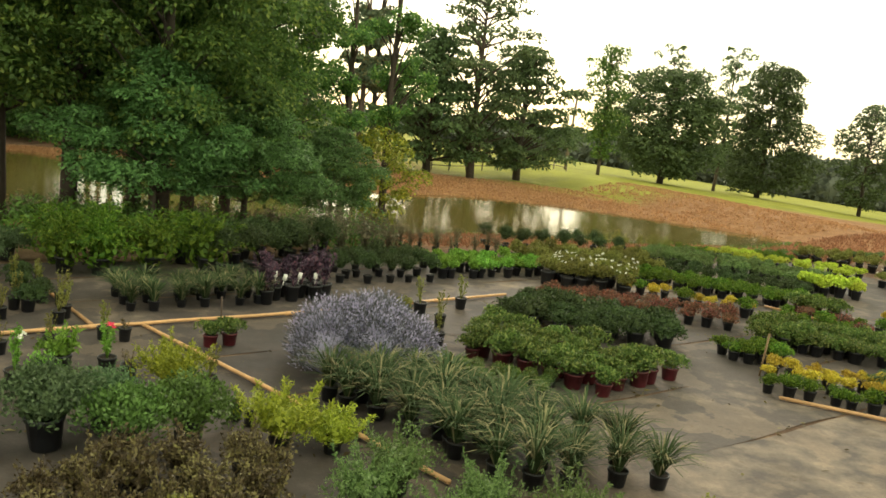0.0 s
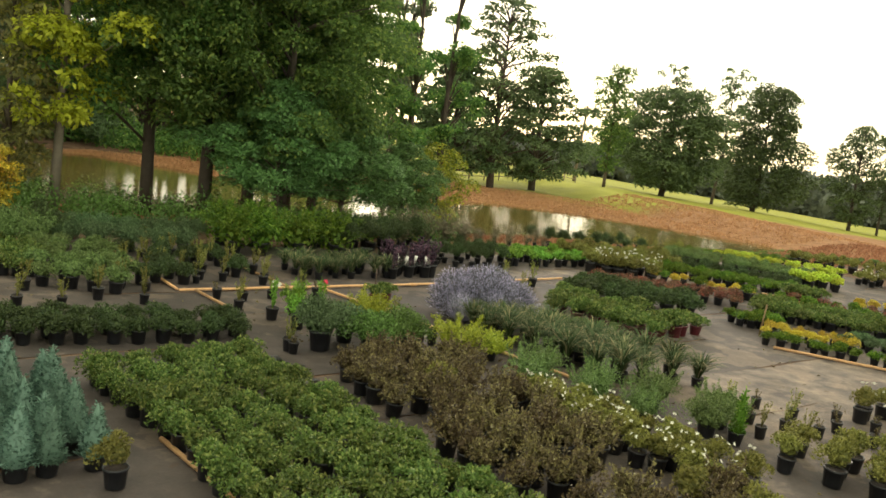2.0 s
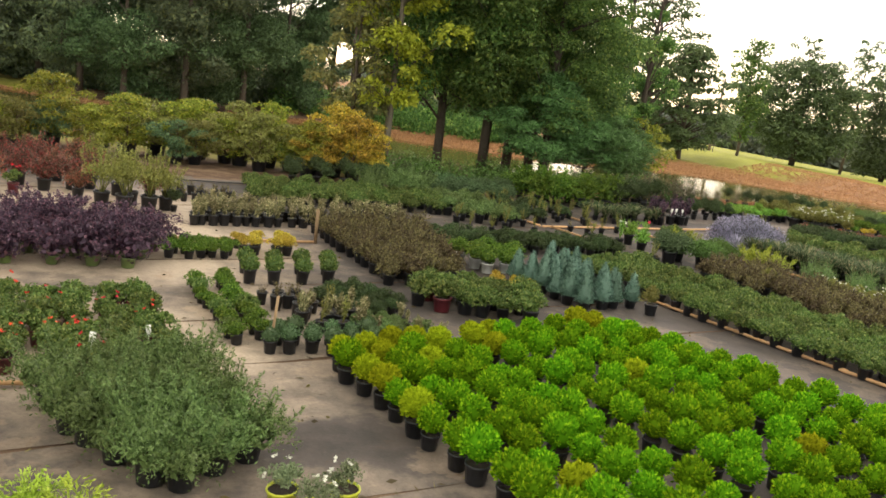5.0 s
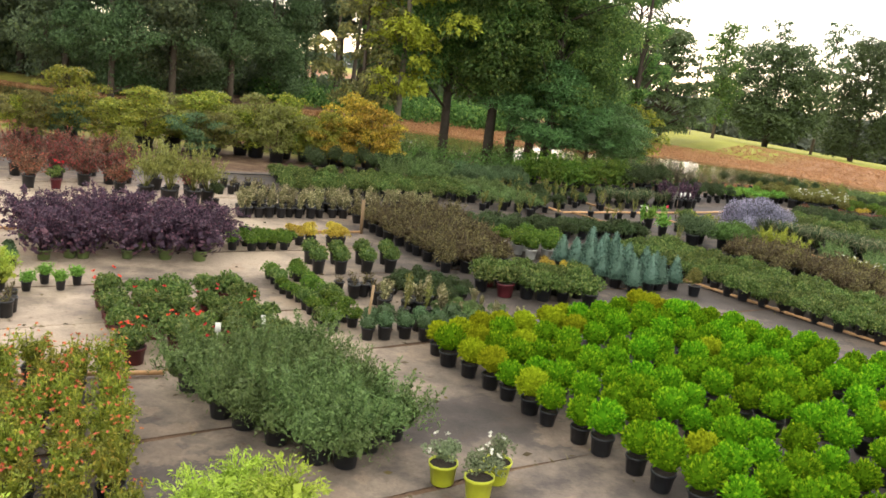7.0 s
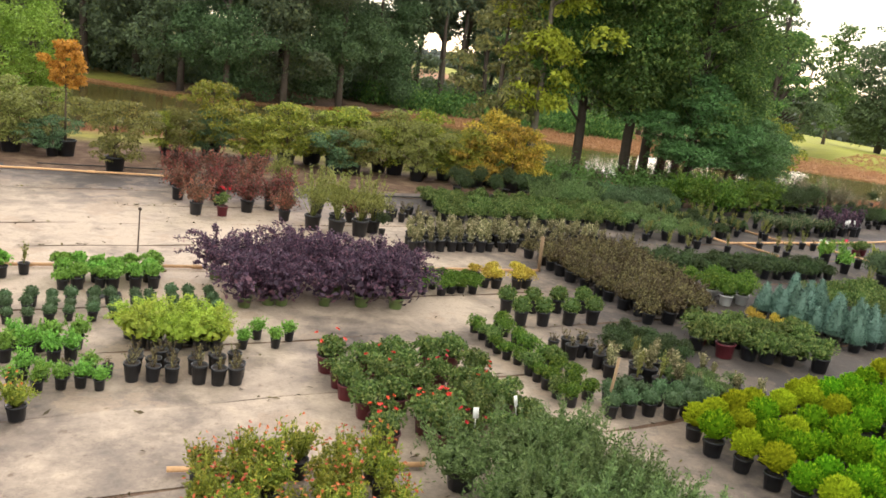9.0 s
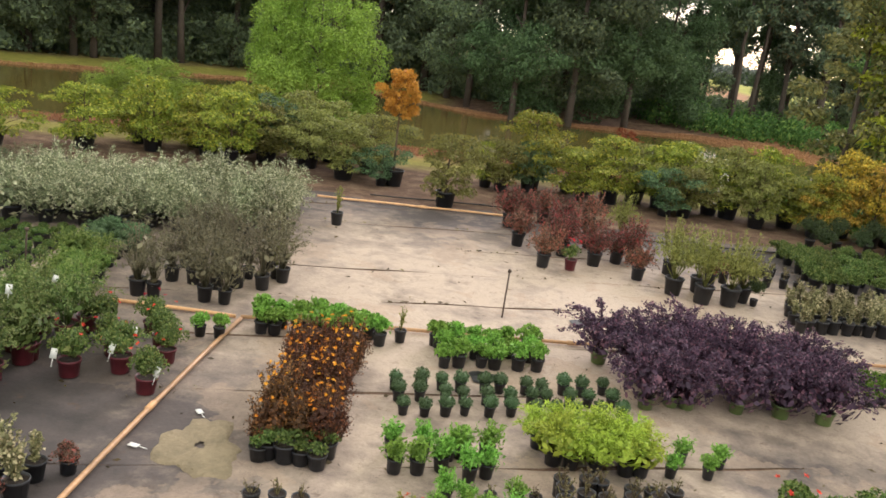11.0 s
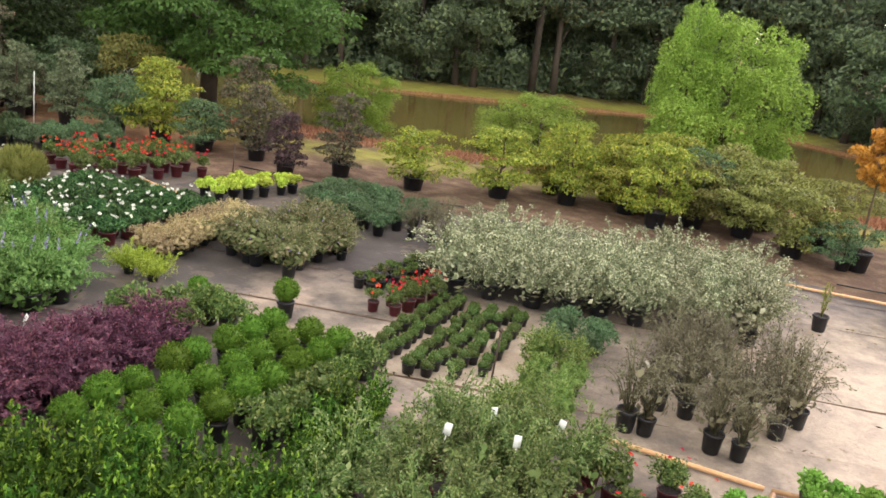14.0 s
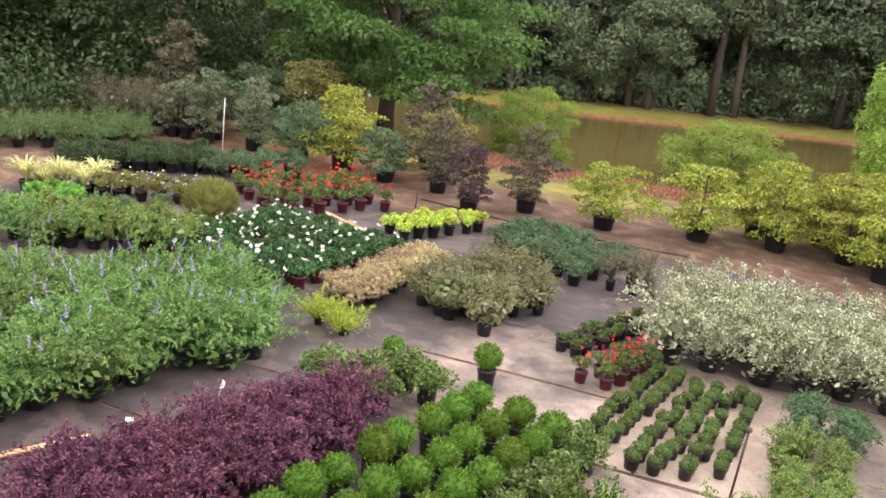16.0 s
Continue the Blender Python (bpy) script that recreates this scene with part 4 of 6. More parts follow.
    tall = crown_tree(16.8, 0.6, ((0, 2.4), (0.12, 4.6), (0.4, 4.5), (0.65, 3.6), (0.88, 3.0), (1, 1.8)), L_OAK, 26000, 0.38, 190, 1.3, 0.26, None, 24, 0.7, 0.5)
    col = crown_tree(13.2, 1.6, ((0, 1.0), (0.3, 1.9), (0.7, 1.9), (1, 1.1)), L_TREE, 6500, 0.34, 60, 0.85, 0.15, None, 40, 0.7, 0.3, 0.02, 0.0, 0.35)
    thin = crown_tree(18.0, 3.0, ((0, 0.5), (0.4, 1.1), (0.7, 1.8), (0.92, 1.8), (1, 1.0)), L_OAK, 4200, 0.34, 40, 0.8, 0.16, None, 40, 0.75, 0.3, 0.03, 0.0, 0.4)
    airy = crown_tree(13.5, 1.0, ((0, 1.6), (0.25, 3.6), (0.6, 3.4), (1, 1.8)), L_OAK, 9500, 0.36, 70, 1.05, 0.2, None, 50, 0.65, 0.3, 0.0, 0.0, 0.3)
    for meshes, x, y, s, yaw in ((col, 49.5, 78.3, 1.0, 0), (full, 61, 83, 1.2, 40), (thin, 65.0, 88, 0.93, 200), (thin, 72.6, 87.7, 1.0, 0), (tall, 81.0, 89.0, 1.15, 120), (airy, 79, 70.5, 0.9, 250), (thin, 82.5, 69.5, 0.72, 60), (airy, 86, 66, 1.0, 30)):
        tree("field_tree", field, meshes, x, y, s, yaw, min(s, 1.0), group="trees along the field")
    # woods behind the pond
    wood = [tree_mesh(17, 4.6, 1.0, L_WOODS_HAZED, 18000, 0.32, 140, 0.24, None, "round", 8), tree_mesh(21, 3.6, 4.0, L_PINE_HAZED, 15000, 0.32, 130, 0.22, None, "column", 12), tree_mesh(16, 4.6, 1.5, L_WOODS_HAZED, 18000, 0.32, 140, 0.24, None, "round", 8)]
    back = [tree_mesh(18, 5.2, 1.0, L_WOODS_HAZED, 4200, 0.85, 110, 0.26, None, "round", 6), tree_mesh(21, 4.0, 3.0, L_PINE_HAZED, 4200, 0.85, 100, 0.24, None, "column", 6)]
    line = [(-84, 20), (-72, 31), (-60, 43), (-52, 50), (-45, 56), (-38, 63), (-28, 64), (-19, 59)]
    k = 0
    for row in range(3):
        for (x0, y0), (x1, y1) in zip(line, line[1:]):
            for q in range(3):
                f = (q + rng.uniform(0, 0.6)) / 3
                x, y = x0 + (x1 - x0) * f - row * 3.2, y0 + (y1 - y0) * f + row * 5.0
                shape = back[k % 2] if row == 2 else wood[(k * 7 + row) % 3 if row else (1, 2, 1, 1, 0)[k % 5]]
                tree("woodland_tree", "tall dark woodland tree behind the pond", shape, x + rng.normal() * 0.8, y + rng.normal() * 0.8, rng.uniform(0.85, 1.2), rng.uniform(0, 360), group="woods behind the pond")
                k += 1
    round_ = [tree_mesh(16, 4.8, 0.6, L_BANK_HAZED, 30000, 0.26, 130, 0.22, None, "round", 10, 0, 0, 1.15), tree_mesh(17, 4.4, 1.0, L_WOODS_HAZED, 30000, 0.26, 150, 0.22, None, "round", 10, 0, 0, 1.1)]
    for x, y, s, w in ((-17, 53.5, 0.8, 0), (-13.0, 54.5, 0.95, 2), (-9.0, 56.5, 0.9, 0), (-20, 57, 0.9, 2), (-5.5, 61, 0.8, 0), (-13, 61, 1.0, 2), (6.5, 69.5, 0.8, 0), (-9, 66, 1.1, 0), (-16, 68, 1.1, 2), (-3.5, 64, 0.95, 2), (9.5, 66, 0.9, 2), (14.5, 69, 0.9, 0)):
        tree("bank_tree", "rounded green broadleaf tree at the far pond bank", round_[w // 2], x, y - (1.8 if y < 58 else 0), s, rng.uniform(0, 360), group="trees at the far bank")
    tree("red_leaved_shrub", "low red-leaved shrub at the far pond bank", crown_tree(2.0, 0.1, ((0, 0.5), (0.4, 0.9), (1, 0.5)), L_REDSH, 2600, 0.12, 26, 0.34, 0.04, M_STEM, 14), -9.6, 48.6, 1.0, 0)
    willow = crown_tree(7.6, 0.4, ((0, 2.0), (0.2, 3.0), (0.55, 3.2), (0.82, 2.9), (1, 1.6)), L_WILLOW, 40000, 0.14, 110, 0.66, 0.12, None, 26, 1.2, 0.4, 0.0, 0.25, 0.28)
    for x, y, s, sz, yaw in ((-26.0, 32.3, 0.94, 0.90, 0), (-27.6, 32.2, 0.45, 0.98, 60), (-32.9, 30.9, 0.8, 0.45, 90), (-40.8, 29.0, 0.58, 0.47, 200)):
        tree("willow_tree", "bright green weeping willow at the water's edge", willow, x, y, s, yaw, sz, group="willows by the pond")
    big = crown_tree(9.5, 1.9, ((0, 3.4), (0.15, 5.0), (0.5, 4.8), (1, 1.8)), L_SHADE, 46000, 0.19, 150, 1.0, 0.28, None, 30, 0.4, 0.25, 0.0, 0.14, 0.3)
    tree("shade_tree", "wide green shade tree over the potted trees", big, -43.8, 22.9, 1.0, 0)
    # edge trees take the leaf colour that is darkened as shade
    edge_ = [crown_tree(15, 0.8, ((0, 3.2), (0.3, 4.6), (0.7, 3.8), (1, 1.4)), L_EDGE_SHADED, 30000, 0.24, 150, 1.1, 0.22, None, 30, 0.7, 0.4, 0.0, 0.1) for _ in range(2)]
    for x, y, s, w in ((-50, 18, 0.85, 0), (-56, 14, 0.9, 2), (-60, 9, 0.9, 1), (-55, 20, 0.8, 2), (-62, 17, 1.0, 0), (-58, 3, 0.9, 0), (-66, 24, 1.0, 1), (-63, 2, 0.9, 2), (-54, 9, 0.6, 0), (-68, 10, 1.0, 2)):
        tree("woodland_tree", "woodland tree at the nursery edge, shade put into its leaf colour", edge_[w // 2], x, y, s, rng.uniform(0, 360), group="woods at the nursery edge")


build_trees()


# ---- kinds of potted plant ----
def bush(*a, **k):
    return lambda: sh_bush(*a, **k)


def stemmy(*a, **k):
    return lambda: sh_stemmy(*a, **k)


def flowers(*a, **k):
    return lambda: sh_flowers(*a, **k)


kind("globe", "globe_arborvitae", "clipped yellow-green globe arborvitae in a black pot", "shrub", 0.115, 0.18, lambda: sh_tufted(0.20, 0.34, 100, 9, 0.045, 0.024, 0.95, 0.35), L_GLOBE, variants=4)
kind("globey", "golden_globe_arborvitae", "clipped golden globe arborvitae in a black pot", "shrub", 0.115, 0.18, lambda: sh_tufted(0.20, 0.34, 100, 9, 0.045, 0.024, 0.95, 0.35), L_GLOBEY, variants=2)
kind("spruce", "dwarf_spruce", "conical blue-green dwarf spruce in a black pot", "conifer", 0.12, 0.2, lambda: sh_cone(0.19, 0.56, 0.14, 800, 0.05, 0.018), L_SPRUCE, variants=4)
kind("azalea", "azalea", "dense dark green azalea in a black nursery pot", "shrub", 0.13, 0.22, bush(0.62, 0.46, 0.08, 520, 0.07, 0.034), L_AZALEA, variants=4)
kind("azdark", "dark_azalea", "low dark green azalea in a black nursery pot", "shrub", 0.13, 0.22, bush(0.64, 0.48, 0.05, 520, 0.065, 0.032), L_AZDARK, variants=3)
kind("azred", "azalea_in_red_pot", "rounded green azalea in a red nursery pot", "shrub", 0.14, 0.22, bush(0.64, 0.46, 0.14, 420, 0.075, 0.038), L_AZALEA, M_POTRED, 3)
kind("brown", "bronze_shrub", "bronze-brown leafy shrub in a black pot", "shrub", 0.13, 0.22, lambda: sh_dense(0.60, 0.50, 0.12, 520, 0.06, 0.03, 10, 0.35), L_BROWN, variants=4)
kind("olive", "olive_shrub", "olive-green shrub in a black pot", "shrub", 0.13, 0.22, bush(0.55, 0.46, 0.17, 420, 0.065, 0.03), L_OLIVE, variants=3)
kind("rosewhite", "white_rose", "shrub rose with small white flowers in a black pot", "rose", 0.13, 0.22, bush(0.5, 0.4, 0.18, 400, 0.06, 0.032), L_OLIVE, variants=3, flower=(flowers(0.46, 0.42, 0.2, 4, 0.055), F_WHITE, "small white blossoms"))
kind("rosered", "red_rose", "shrub rose with red flowers in a red pot", "rose", 0.13, 0.22, bush(0.45, 0.42, 0.18, 300, 0.06, 0.032, lumps=7), L_AZALEA, M_POTRED, 3, (flowers(0.42, 0.5, 0.2, 6, 0.075), F_RED, "bright red blossoms"))
kind("rosegreen", "bushy_rose", "bushy green rose with few red flowers in a red pot", "rose", 0.125, 0.2, bush(0.60, 0.50, 0.14, 520, 0.05, 0.028, lumps=12), L_AZALEA, M_POTRED, 3, (flowers(0.5, 0.5, 0.18, 3, 0.05, 5, 0.55), F_RED, "red blossoms"))
kind("redfl", "red_flowering_shrub", "dark green shrub with red blossoms in a red pot", "shrub", 0.14, 0.22, bush(0.54, 0.42, 0.12, 400, 0.07, 0.036), L_AZALEA, M_POTRED, 3, (flowers(0.42, 0.38, 0.18, 4, 0.065), F_RED, "red blossoms"))
kind("redgreen", "ixora_shrub", "dense green shrub with reddish new leaves in a red pot", "shrub", 0.14, 0.22, bush(0.54, 0.42, 0.12, 420, 0.07, 0.036), L_AZALEA, M_POTRED, 3)
kind("greygr", "grey_green_shrub", "loose soft green shrub in a black pot", "shrub", 0.15, 0.26, lambda: sh_dense(1.1, 0.72, 0.05, 1300, 0.065, 0.02, 14, 0.55), L_GREYGR, variants=3)
kind("orangefl", "orange_flowering_perennial", "upright green perennial with small orange flowers", "perennial", 0.11, 0.18, lambda: sh_dense(0.46, 0.42, 0.13, 420, 0.06, 0.022, 9, 0.5), L_YELGR, variants=3, flower=(flowers(0.4, 0.48, 0.15, 9, 0.04, 4), F_SALMON, "small orange flowers"))
kind("purple", "purple_loropetalum", "arching purple-leaved loropetalum in a green pot", "shrub", 0.125, 0.18, lambda: sh_arch(1.35, 0.92, 0.06, 34, 1700, 0.062, 0.036), L_PURPLE, M_POTGREEN, 4)
kind("maroon", "maroon_barberry", "low spreading maroon-leaved barberry in a black pot", "shrub", 0.13, 0.22, lambda: sh_arch(1.1, 0.66, 0.05, 30, 1250, 0.055, 0.024), L_PURPLE2, variants=4)
kind("box", "boxwood", "rounded boxwood in a black nursery pot", "shrub", 0.115, 0.24, lambda: sh_tufted(0.17, 0.31, 60, 8, 0.045, 0.024, 0.9, 0.2), L_AZALEA, variants=3)
kind("boxgreen", "boxwood_globe", "large clipped green boxwood globe in a black pot", "shrub", 0.13, 0.24, lambda: sh_tufted(0.222, 0.40, 150, 10, 0.034, 0.014, 0.95, 0.12), L_BOXG, variants=4)
kind("balls", "small_boxwood", "small ball of boxwood in a black pot", "shrub", 0.085, 0.16, lambda: sh_tufted(0.122, 0.215, 44, 7, 0.032, 0.018, 0.9, 0.15), L_BOXB, variants=3)
kind("lowball", "low_cushion_shrub", "low green cushion shrub in a small black pot", "shrub", 0.09, 0.14, lambda: sh_tufted(0.108, 0.165, 40, 7, 0.03, 0.016, 0.72, 0.2), L_AZALEA, variants=3)
kind("bright", "bright_green_perennial", "bright green leafy perennial in a black pot", "perennial", 0.10, 0.18, bush(0.38, 0.26, 0.14, 240, 0.075, 0.04, lumps=7), L_BRIGHT, variants=3)
kind("holly", "upright_holly", "glossy upright green holly in a black pot", "shrub", 0.14, 0.25, lambda: sh_shoots(0.74, 0.82, 0.06, 19, 640, 0.08, 0.032), L_HOLLY, variants=4)
kind("tallol", "tall_ligustrum", "tall loose green ligustrum in a dark red pot", "shrub", 0.14, 0.25, lambda: sh_arch(0.9, 0.95, 0.08, 26, 720, 0.052, 0.025, 0.2, 60), L_LIGU, M_POTRED, 4)
kind("ligulow", "low_ligustrum", "bright green loose ligustrum in a black pot", "shrub", 0.13, 0.22, lambda: sh_arch(0.66, 0.58, 0.12, 28, 800, 0.05, 0.024), L_LIGUB, variants=3)
kind("taupe", "sparse_shrub", "sparse grey-brown shrub in a black pot", "shrub", 0.12, 0.24, lambda: sh_arch(0.95, 1.0, 0.14, 36, 640, 0.044, 0.02, 0.2, 30), L_TAUPE, variants=4)
kind("silver", "silver_elaeagnus", "bushy silver-leaved elaeagnus in a black pot", "shrub", 0.17, 0.28, lambda: merge([sh_arch(1.45, 1.22, 0.02, 46, 1500, 0.052, 0.032, 0.25), sh_bush(1.15, 1.12, 0.04, 1300, 0.05, 0.03, 16, 0.5, 0.3)]), L_SILVER, variants=4)
kind("cream", "variegated_shrub", "upright cream-variegated shrub in a black pot", "shrub", 0.11, 0.22, stemmy(0.30, 0.34, 0.18, 190, 9, 0.06, 0.034, 0.1), L_CREAM, variants=3)
kind("rust", "rust_shrub", "rust-leaved shrub in a black pot", "shrub", 0.15, 0.28, lambda: sh_dense(0.95, 0.78, 0.12, 1000, 0.065, 0.032, 18, 0.5, 0.35), L_RUST, variants=3)
kind("olivetall", "tall_olive_shrub", "tall yellow-olive shrub in a black pot", "shrub", 0.15, 0.28, lambda: sh_dense(0.85, 0.95, 0.22, 680, 0.065, 0.032, 16, 0.5, 0.15), L_OLIVE, variants=3)
kind("empty", "bare_potted_shrub", "black nursery pot with a nearly bare shrub", "shrub", 0.095, 0.22, stemmy(0.22, 0.2, 0.18, 26, 5, 0.045, 0.02, 0.3), L_BROWN, variants=3)
kind("sprig", "sprig_in_pot", "black nursery pot with a few leafy sprigs", "perennial", 0.10, 0.20, stemmy(0.3, 0.42, 0.17, 60, 6, 0.06, 0.03, 0.25), L_OLIVE, variants=4)
kind("nandina", "nandina", "leafy green nandina in a black pot", "shrub", 0.10, 0.20, lambda: sh_dense(0.42, 0.32, 0.13, 240, 0.075, 0.035, 7, 0.6), L_BRIGHT, variants=3)
kind("limefe", "lime_feathery_shrub", "feathery lime-yellow shrub in a black pot", "shrub", 0.11, 0.2, lambda: sh_arch(0.72, 0.5, 0.12, 30, 800, 0.07, 0.02), L_LIMEGR, variants=3)
kind("mari", "bronze_flowering_perennial", "dark bronze perennial with orange flowers in a black pot", "perennial", 0.12, 0.2, lambda: sh_dense(0.62, 0.80, 0.0, 1250, 0.045, 0.022, 16, 0.4, 0.7), L_MARI, variants=3, flower=(flowers(0.5, 0.72, 0.10, 8, 0.055, 6), F_ORANGE, "orange blossoms"))
kind("mixgrey", "mixed_perennial", "grey-green flowering perennial in a black pot", "perennial", 0.12, 0.22, lambda: sh_arch(0.95, 0.66, 0.12, 26, 760, 0.05, 0.024), L_MIX, variants=3, flower=(flowers(0.5, 0.5, 0.16, 5, 0.04), F_VIOLET, "pale violet blossoms"))
kind("beige", "beige_spirea", "beige-flowered spirea in a black pot", "shrub", 0.10, 0.18, lambda: sh_arch(0.72, 0.44, 0.10, 26, 620, 0.05, 0.024), L_BEIGE, variants=3)
kind("bluejun", "blue_green_juniper", "spreading blue-green juniper in a black pot", "conifer", 0.13, 0.22, bush(0.70, 0.48, 0.08, 560, 0.07, 0.024), L_BOXB, variants=3)
kind("gardenia", "gardenia", "glossy gardenia with white flowers in a red pot", "shrub", 0.14, 0.24, bush(0.56, 0.40, 0.15, 520, 0.065, 0.034), L_GARD, M_POTRED, 3, (flowers(0.42, 0.40, 0.2, 2, 0.085, 6), F_WHITE, "white blossoms"))
kind("limehyd", "lime_leaved_shrub", "lime-leaved rounded shrub in a black pot", "shrub", 0.12, 0.22, bush(0.44, 0.32, 0.16, 320, 0.08, 0.06, lumps=7), L_LIME, variants=3)
kind("vitex", "chaste_shrub", "tall pale green chaste shrub with violet spikes", "shrub", 0.16, 0.28, lambda: sh_arch(1.30, 1.0, 0.02, 44, 1650, 0.085, 0.027, 0.2), L_VITEX, variants=4, flower=(lambda: sh_spires(1.0, 0.98, 0.05, 2, 0.2), F_VIOLET, "violet flower spikes"))
kind("grass", "ornamental_grass", "arching grey-green grass in a black pot", "grass", 0.12, 0.2, lambda: sh_grass(1.3, 0.84, 0.10, 150, 0.021), L_GRASS, variants=4)
kind("stripe", "striped_grass", "cream-striped grass in a black pot", "grass", 0.14, 0.22, lambda: sh_grass(0.95, 0.7, 0.18, 110, 0.028), L_VARIEG, variants=2)
kind("sage", "russian_sage", "silvery lavender-blue sage covered in flower spikes", "perennial", 0.14, 0.24, lambda: sh_spikes(1.2, 0.9, 0.1, 900), L_LAV, variants=3)
kind("gold", "golden_shrub", "golden-leaved low shrub in a black pot", "shrub", 0.10, 0.18, bush(0.40, 0.26, 0.14, 260, 0.05, 0.028, lumps=7), L_GOLD, variants=3)
kind("salmon", "coral_leaved_shrub", "coral-tinged green shrub in a black pot", "shrub", 0.12, 0.2, bush(0.54, 0.36, 0.10, 300, 0.055, 0.028), L_RUST, variants=3)
kind("hedge", "low_green_shrub", "low fresh-green shrub in a black pot", "shrub", 0.12, 0.2, bush(0.54, 0.36, 0.11, 400, 0.06, 0.03), L_BOX, variants=3)
kind("lime", "lime_groundcover", "lime-green spreading plant in a black pot", "perennial", 0.11, 0.16, bush(0.5, 0.26, 0.12, 260, 0.06, 0.034), L_LIME, variants=2)
kind("greys", "grey_olive_perennial", "grey-olive low perennial in a black pot", "perennial", 0.11, 0.18, bush(0.54, 0.38, 0.09, 360, 0.055, 0.026), L_GREYGR, variants=2)
kind("white", "green_shrub_in_white_pot", "rounded green shrub in a white pot", "shrub", 0.15, 0.24, bush(0.90, 0.62, 0.14, 700, 0.065, 0.034), L_BOX, M_POTWHITE, 3)
kind("limepot", "shrub_in_lime_pot", "grey-green shrub with white flowers in a lime pot", "shrub", 0.17, 0.28, bush(0.52, 0.38, 0.24, 300, 0.06, 0.03, core=0.4), L_GREY, M_POTLIME, 2, (flowers(0.42, 0.4, 0.26, 3, 0.08), F_WHITE, "white blossoms"))
kind("yelsh", "yellow_green_shrub", "feathery yellow-green shrub in a black pot", "shrub", 0.14, 0.22, lambda: sh_dense(1.25, 0.66, 0.06, 1700, 0.09, 0.024, 18, 0.6), L_YELSH, variants=2)
kind("blueshrub", "blue_green_shrub", "large blue-green shrub in a black pot", "shrub", 0.16, 0.28, bush(1.1, 0.86, 0.03, 1800, 0.065, 0.03, lumps=20, core=0.4), L_BOXB, variants=3)
kind("greenshrub", "large_green_shrub", "large fresh green shrub in a black pot", "shrub", 0.16, 0.28, bush(1.1, 0.8, 0.03, 1700, 0.075, 0.032, lumps=20, core=0.4), L_SUMAC, variants=3)
kind("feather", "feathery_green_shrub", "bright green shrub of arching feathery shoots in a black pot", "shrub", 0.16, 0.28, lambda: sh_arch(1.35, 0.98, 0.05, 40, 1000, 0.13, 0.03), L_BOX, variants=3)
kind("darkshrub", "dark_tall_shrub", "tall dark leafy shrub in a black pot", "shrub", 0.16, 0.28, bush(0.9, 1.1, 0.25, 900, 0.08, 0.036, lumps=16, core=0.4), L_AZDARK, variants=3)
kind("crotonfl", "flowering_sprig", "green leafy plant with a pink flower in a black pot", "perennial", 0.11, 0.2, stemmy(0.32, 0.5, 0.17, 110, 7, 0.075, 0.036, 0.2), L_BRIGHT, variants=2, flower=(flowers(0.2, 0.5, 0.2, 3, 0.09), F_PINK, "pink blossoms"))
kind("whitefl", "white_flowering_sprig", "leafy plant with white flowers in a black pot", "perennial", 0.11, 0.2, stemmy(0.34, 0.52, 0.17, 130, 7, 0.07, 0.034, 0.2), L_BRIGHT, variants=2, flower=(flowers(0.24, 0.55, 0.2, 4, 0.085), F_WHITE, "white blossoms"))
kind("cotinus", "dark_maroon_shrub", "upright dark maroon shrub in a black pot", "shrub", 0.13, 0.26, stemmy(0.4, 0.6, 0.2, 150, 7, 0.08, 0.045, 0.3), L_PURPLE, variants=2)
kind("dome", "clipped_green_dome", "wide olive-green dome of fine upright shoots", "shrub", 0.3, 0.3, lambda: sh_tufted(0.62, 0.42, 190, 34, 0.15, 0.012, 0.85, 0.9), L_OLIVE, variants=1)
kind("lowpot", "low_potted_perennial", "small black pot with low green leaves", "perennial", 0.105, 0.17, bush(0.26, 0.17, 0.13, 110, 0.055, 0.03, lumps=5, core=0.4), L_AZALEA, variants=3)
kind("cactus", "columnar_conifer", "narrow columnar dark green conifer", "conifer", 0.10, 0.18, lambda: sh_cone(0.10, 0.62, 0.15, 320, 0.05, 0.022), L_BOX, variants=1)


def fan(key, a, b, c, d, nu, nv, s=1.0, jit=0.05, skip=0.0, mix=None):
    """Rows between four corners: a to b is one side, c to d the other."""
    a, b, c, d = (np.array(q, float) for q in (a, b, c, d))
    for i in range(nu):
        u = i / max(1, nu - 1)
        for j in range(nv):
            w = j / max(1, nv - 1)
            if rng.uniform() < skip:
                continue
            p = (a + (b - a) * u) * (1 - w) + (c + (d - c) * u) * w + rng.normal(size=2) * jit
            k = mix[0] if mix and rng.uniform() < mix[1] + (mix[2] * max(0.0, 1 - 4 * u) if len(mix) > 2 else 0) else key
            put(k, p[0], p[1], s * rng.uniform(0.88, 1.12))


# globe arborvitae in three strips, golden ones along the open side
fan("globe", (-9.95, 0.25), (-8.1, -5.6), (-8.6, 0.9), (-6.4, -5.0), 16, 4, 1.04, 0.03, 0, ("globey", 0.03, 0.45))
fan("globe", (-7.95, 1.25), (-5.55, -4.8), (-6.95, 1.75), (-4.3, -4.2), 17, 3, 1.04, 0.03, 0, ("globey", 0.03, 0.45))
fan("globe", (-6.35, 2.05), (-3.5, -4.0), (-5.55, 2.5), (-2.4, -3.2), 18, 3, 1.03, 0.03, 0, ("globey", 0.04, 0.3))
for x, y in ((-10.02, 0.62), (-9.66, 0.80), (-9.28, 0.98), (-8.92, 1.16), (-7.95, 1.55), (-7.6, 1.72)):
    put("globey", x, y, 0.95)
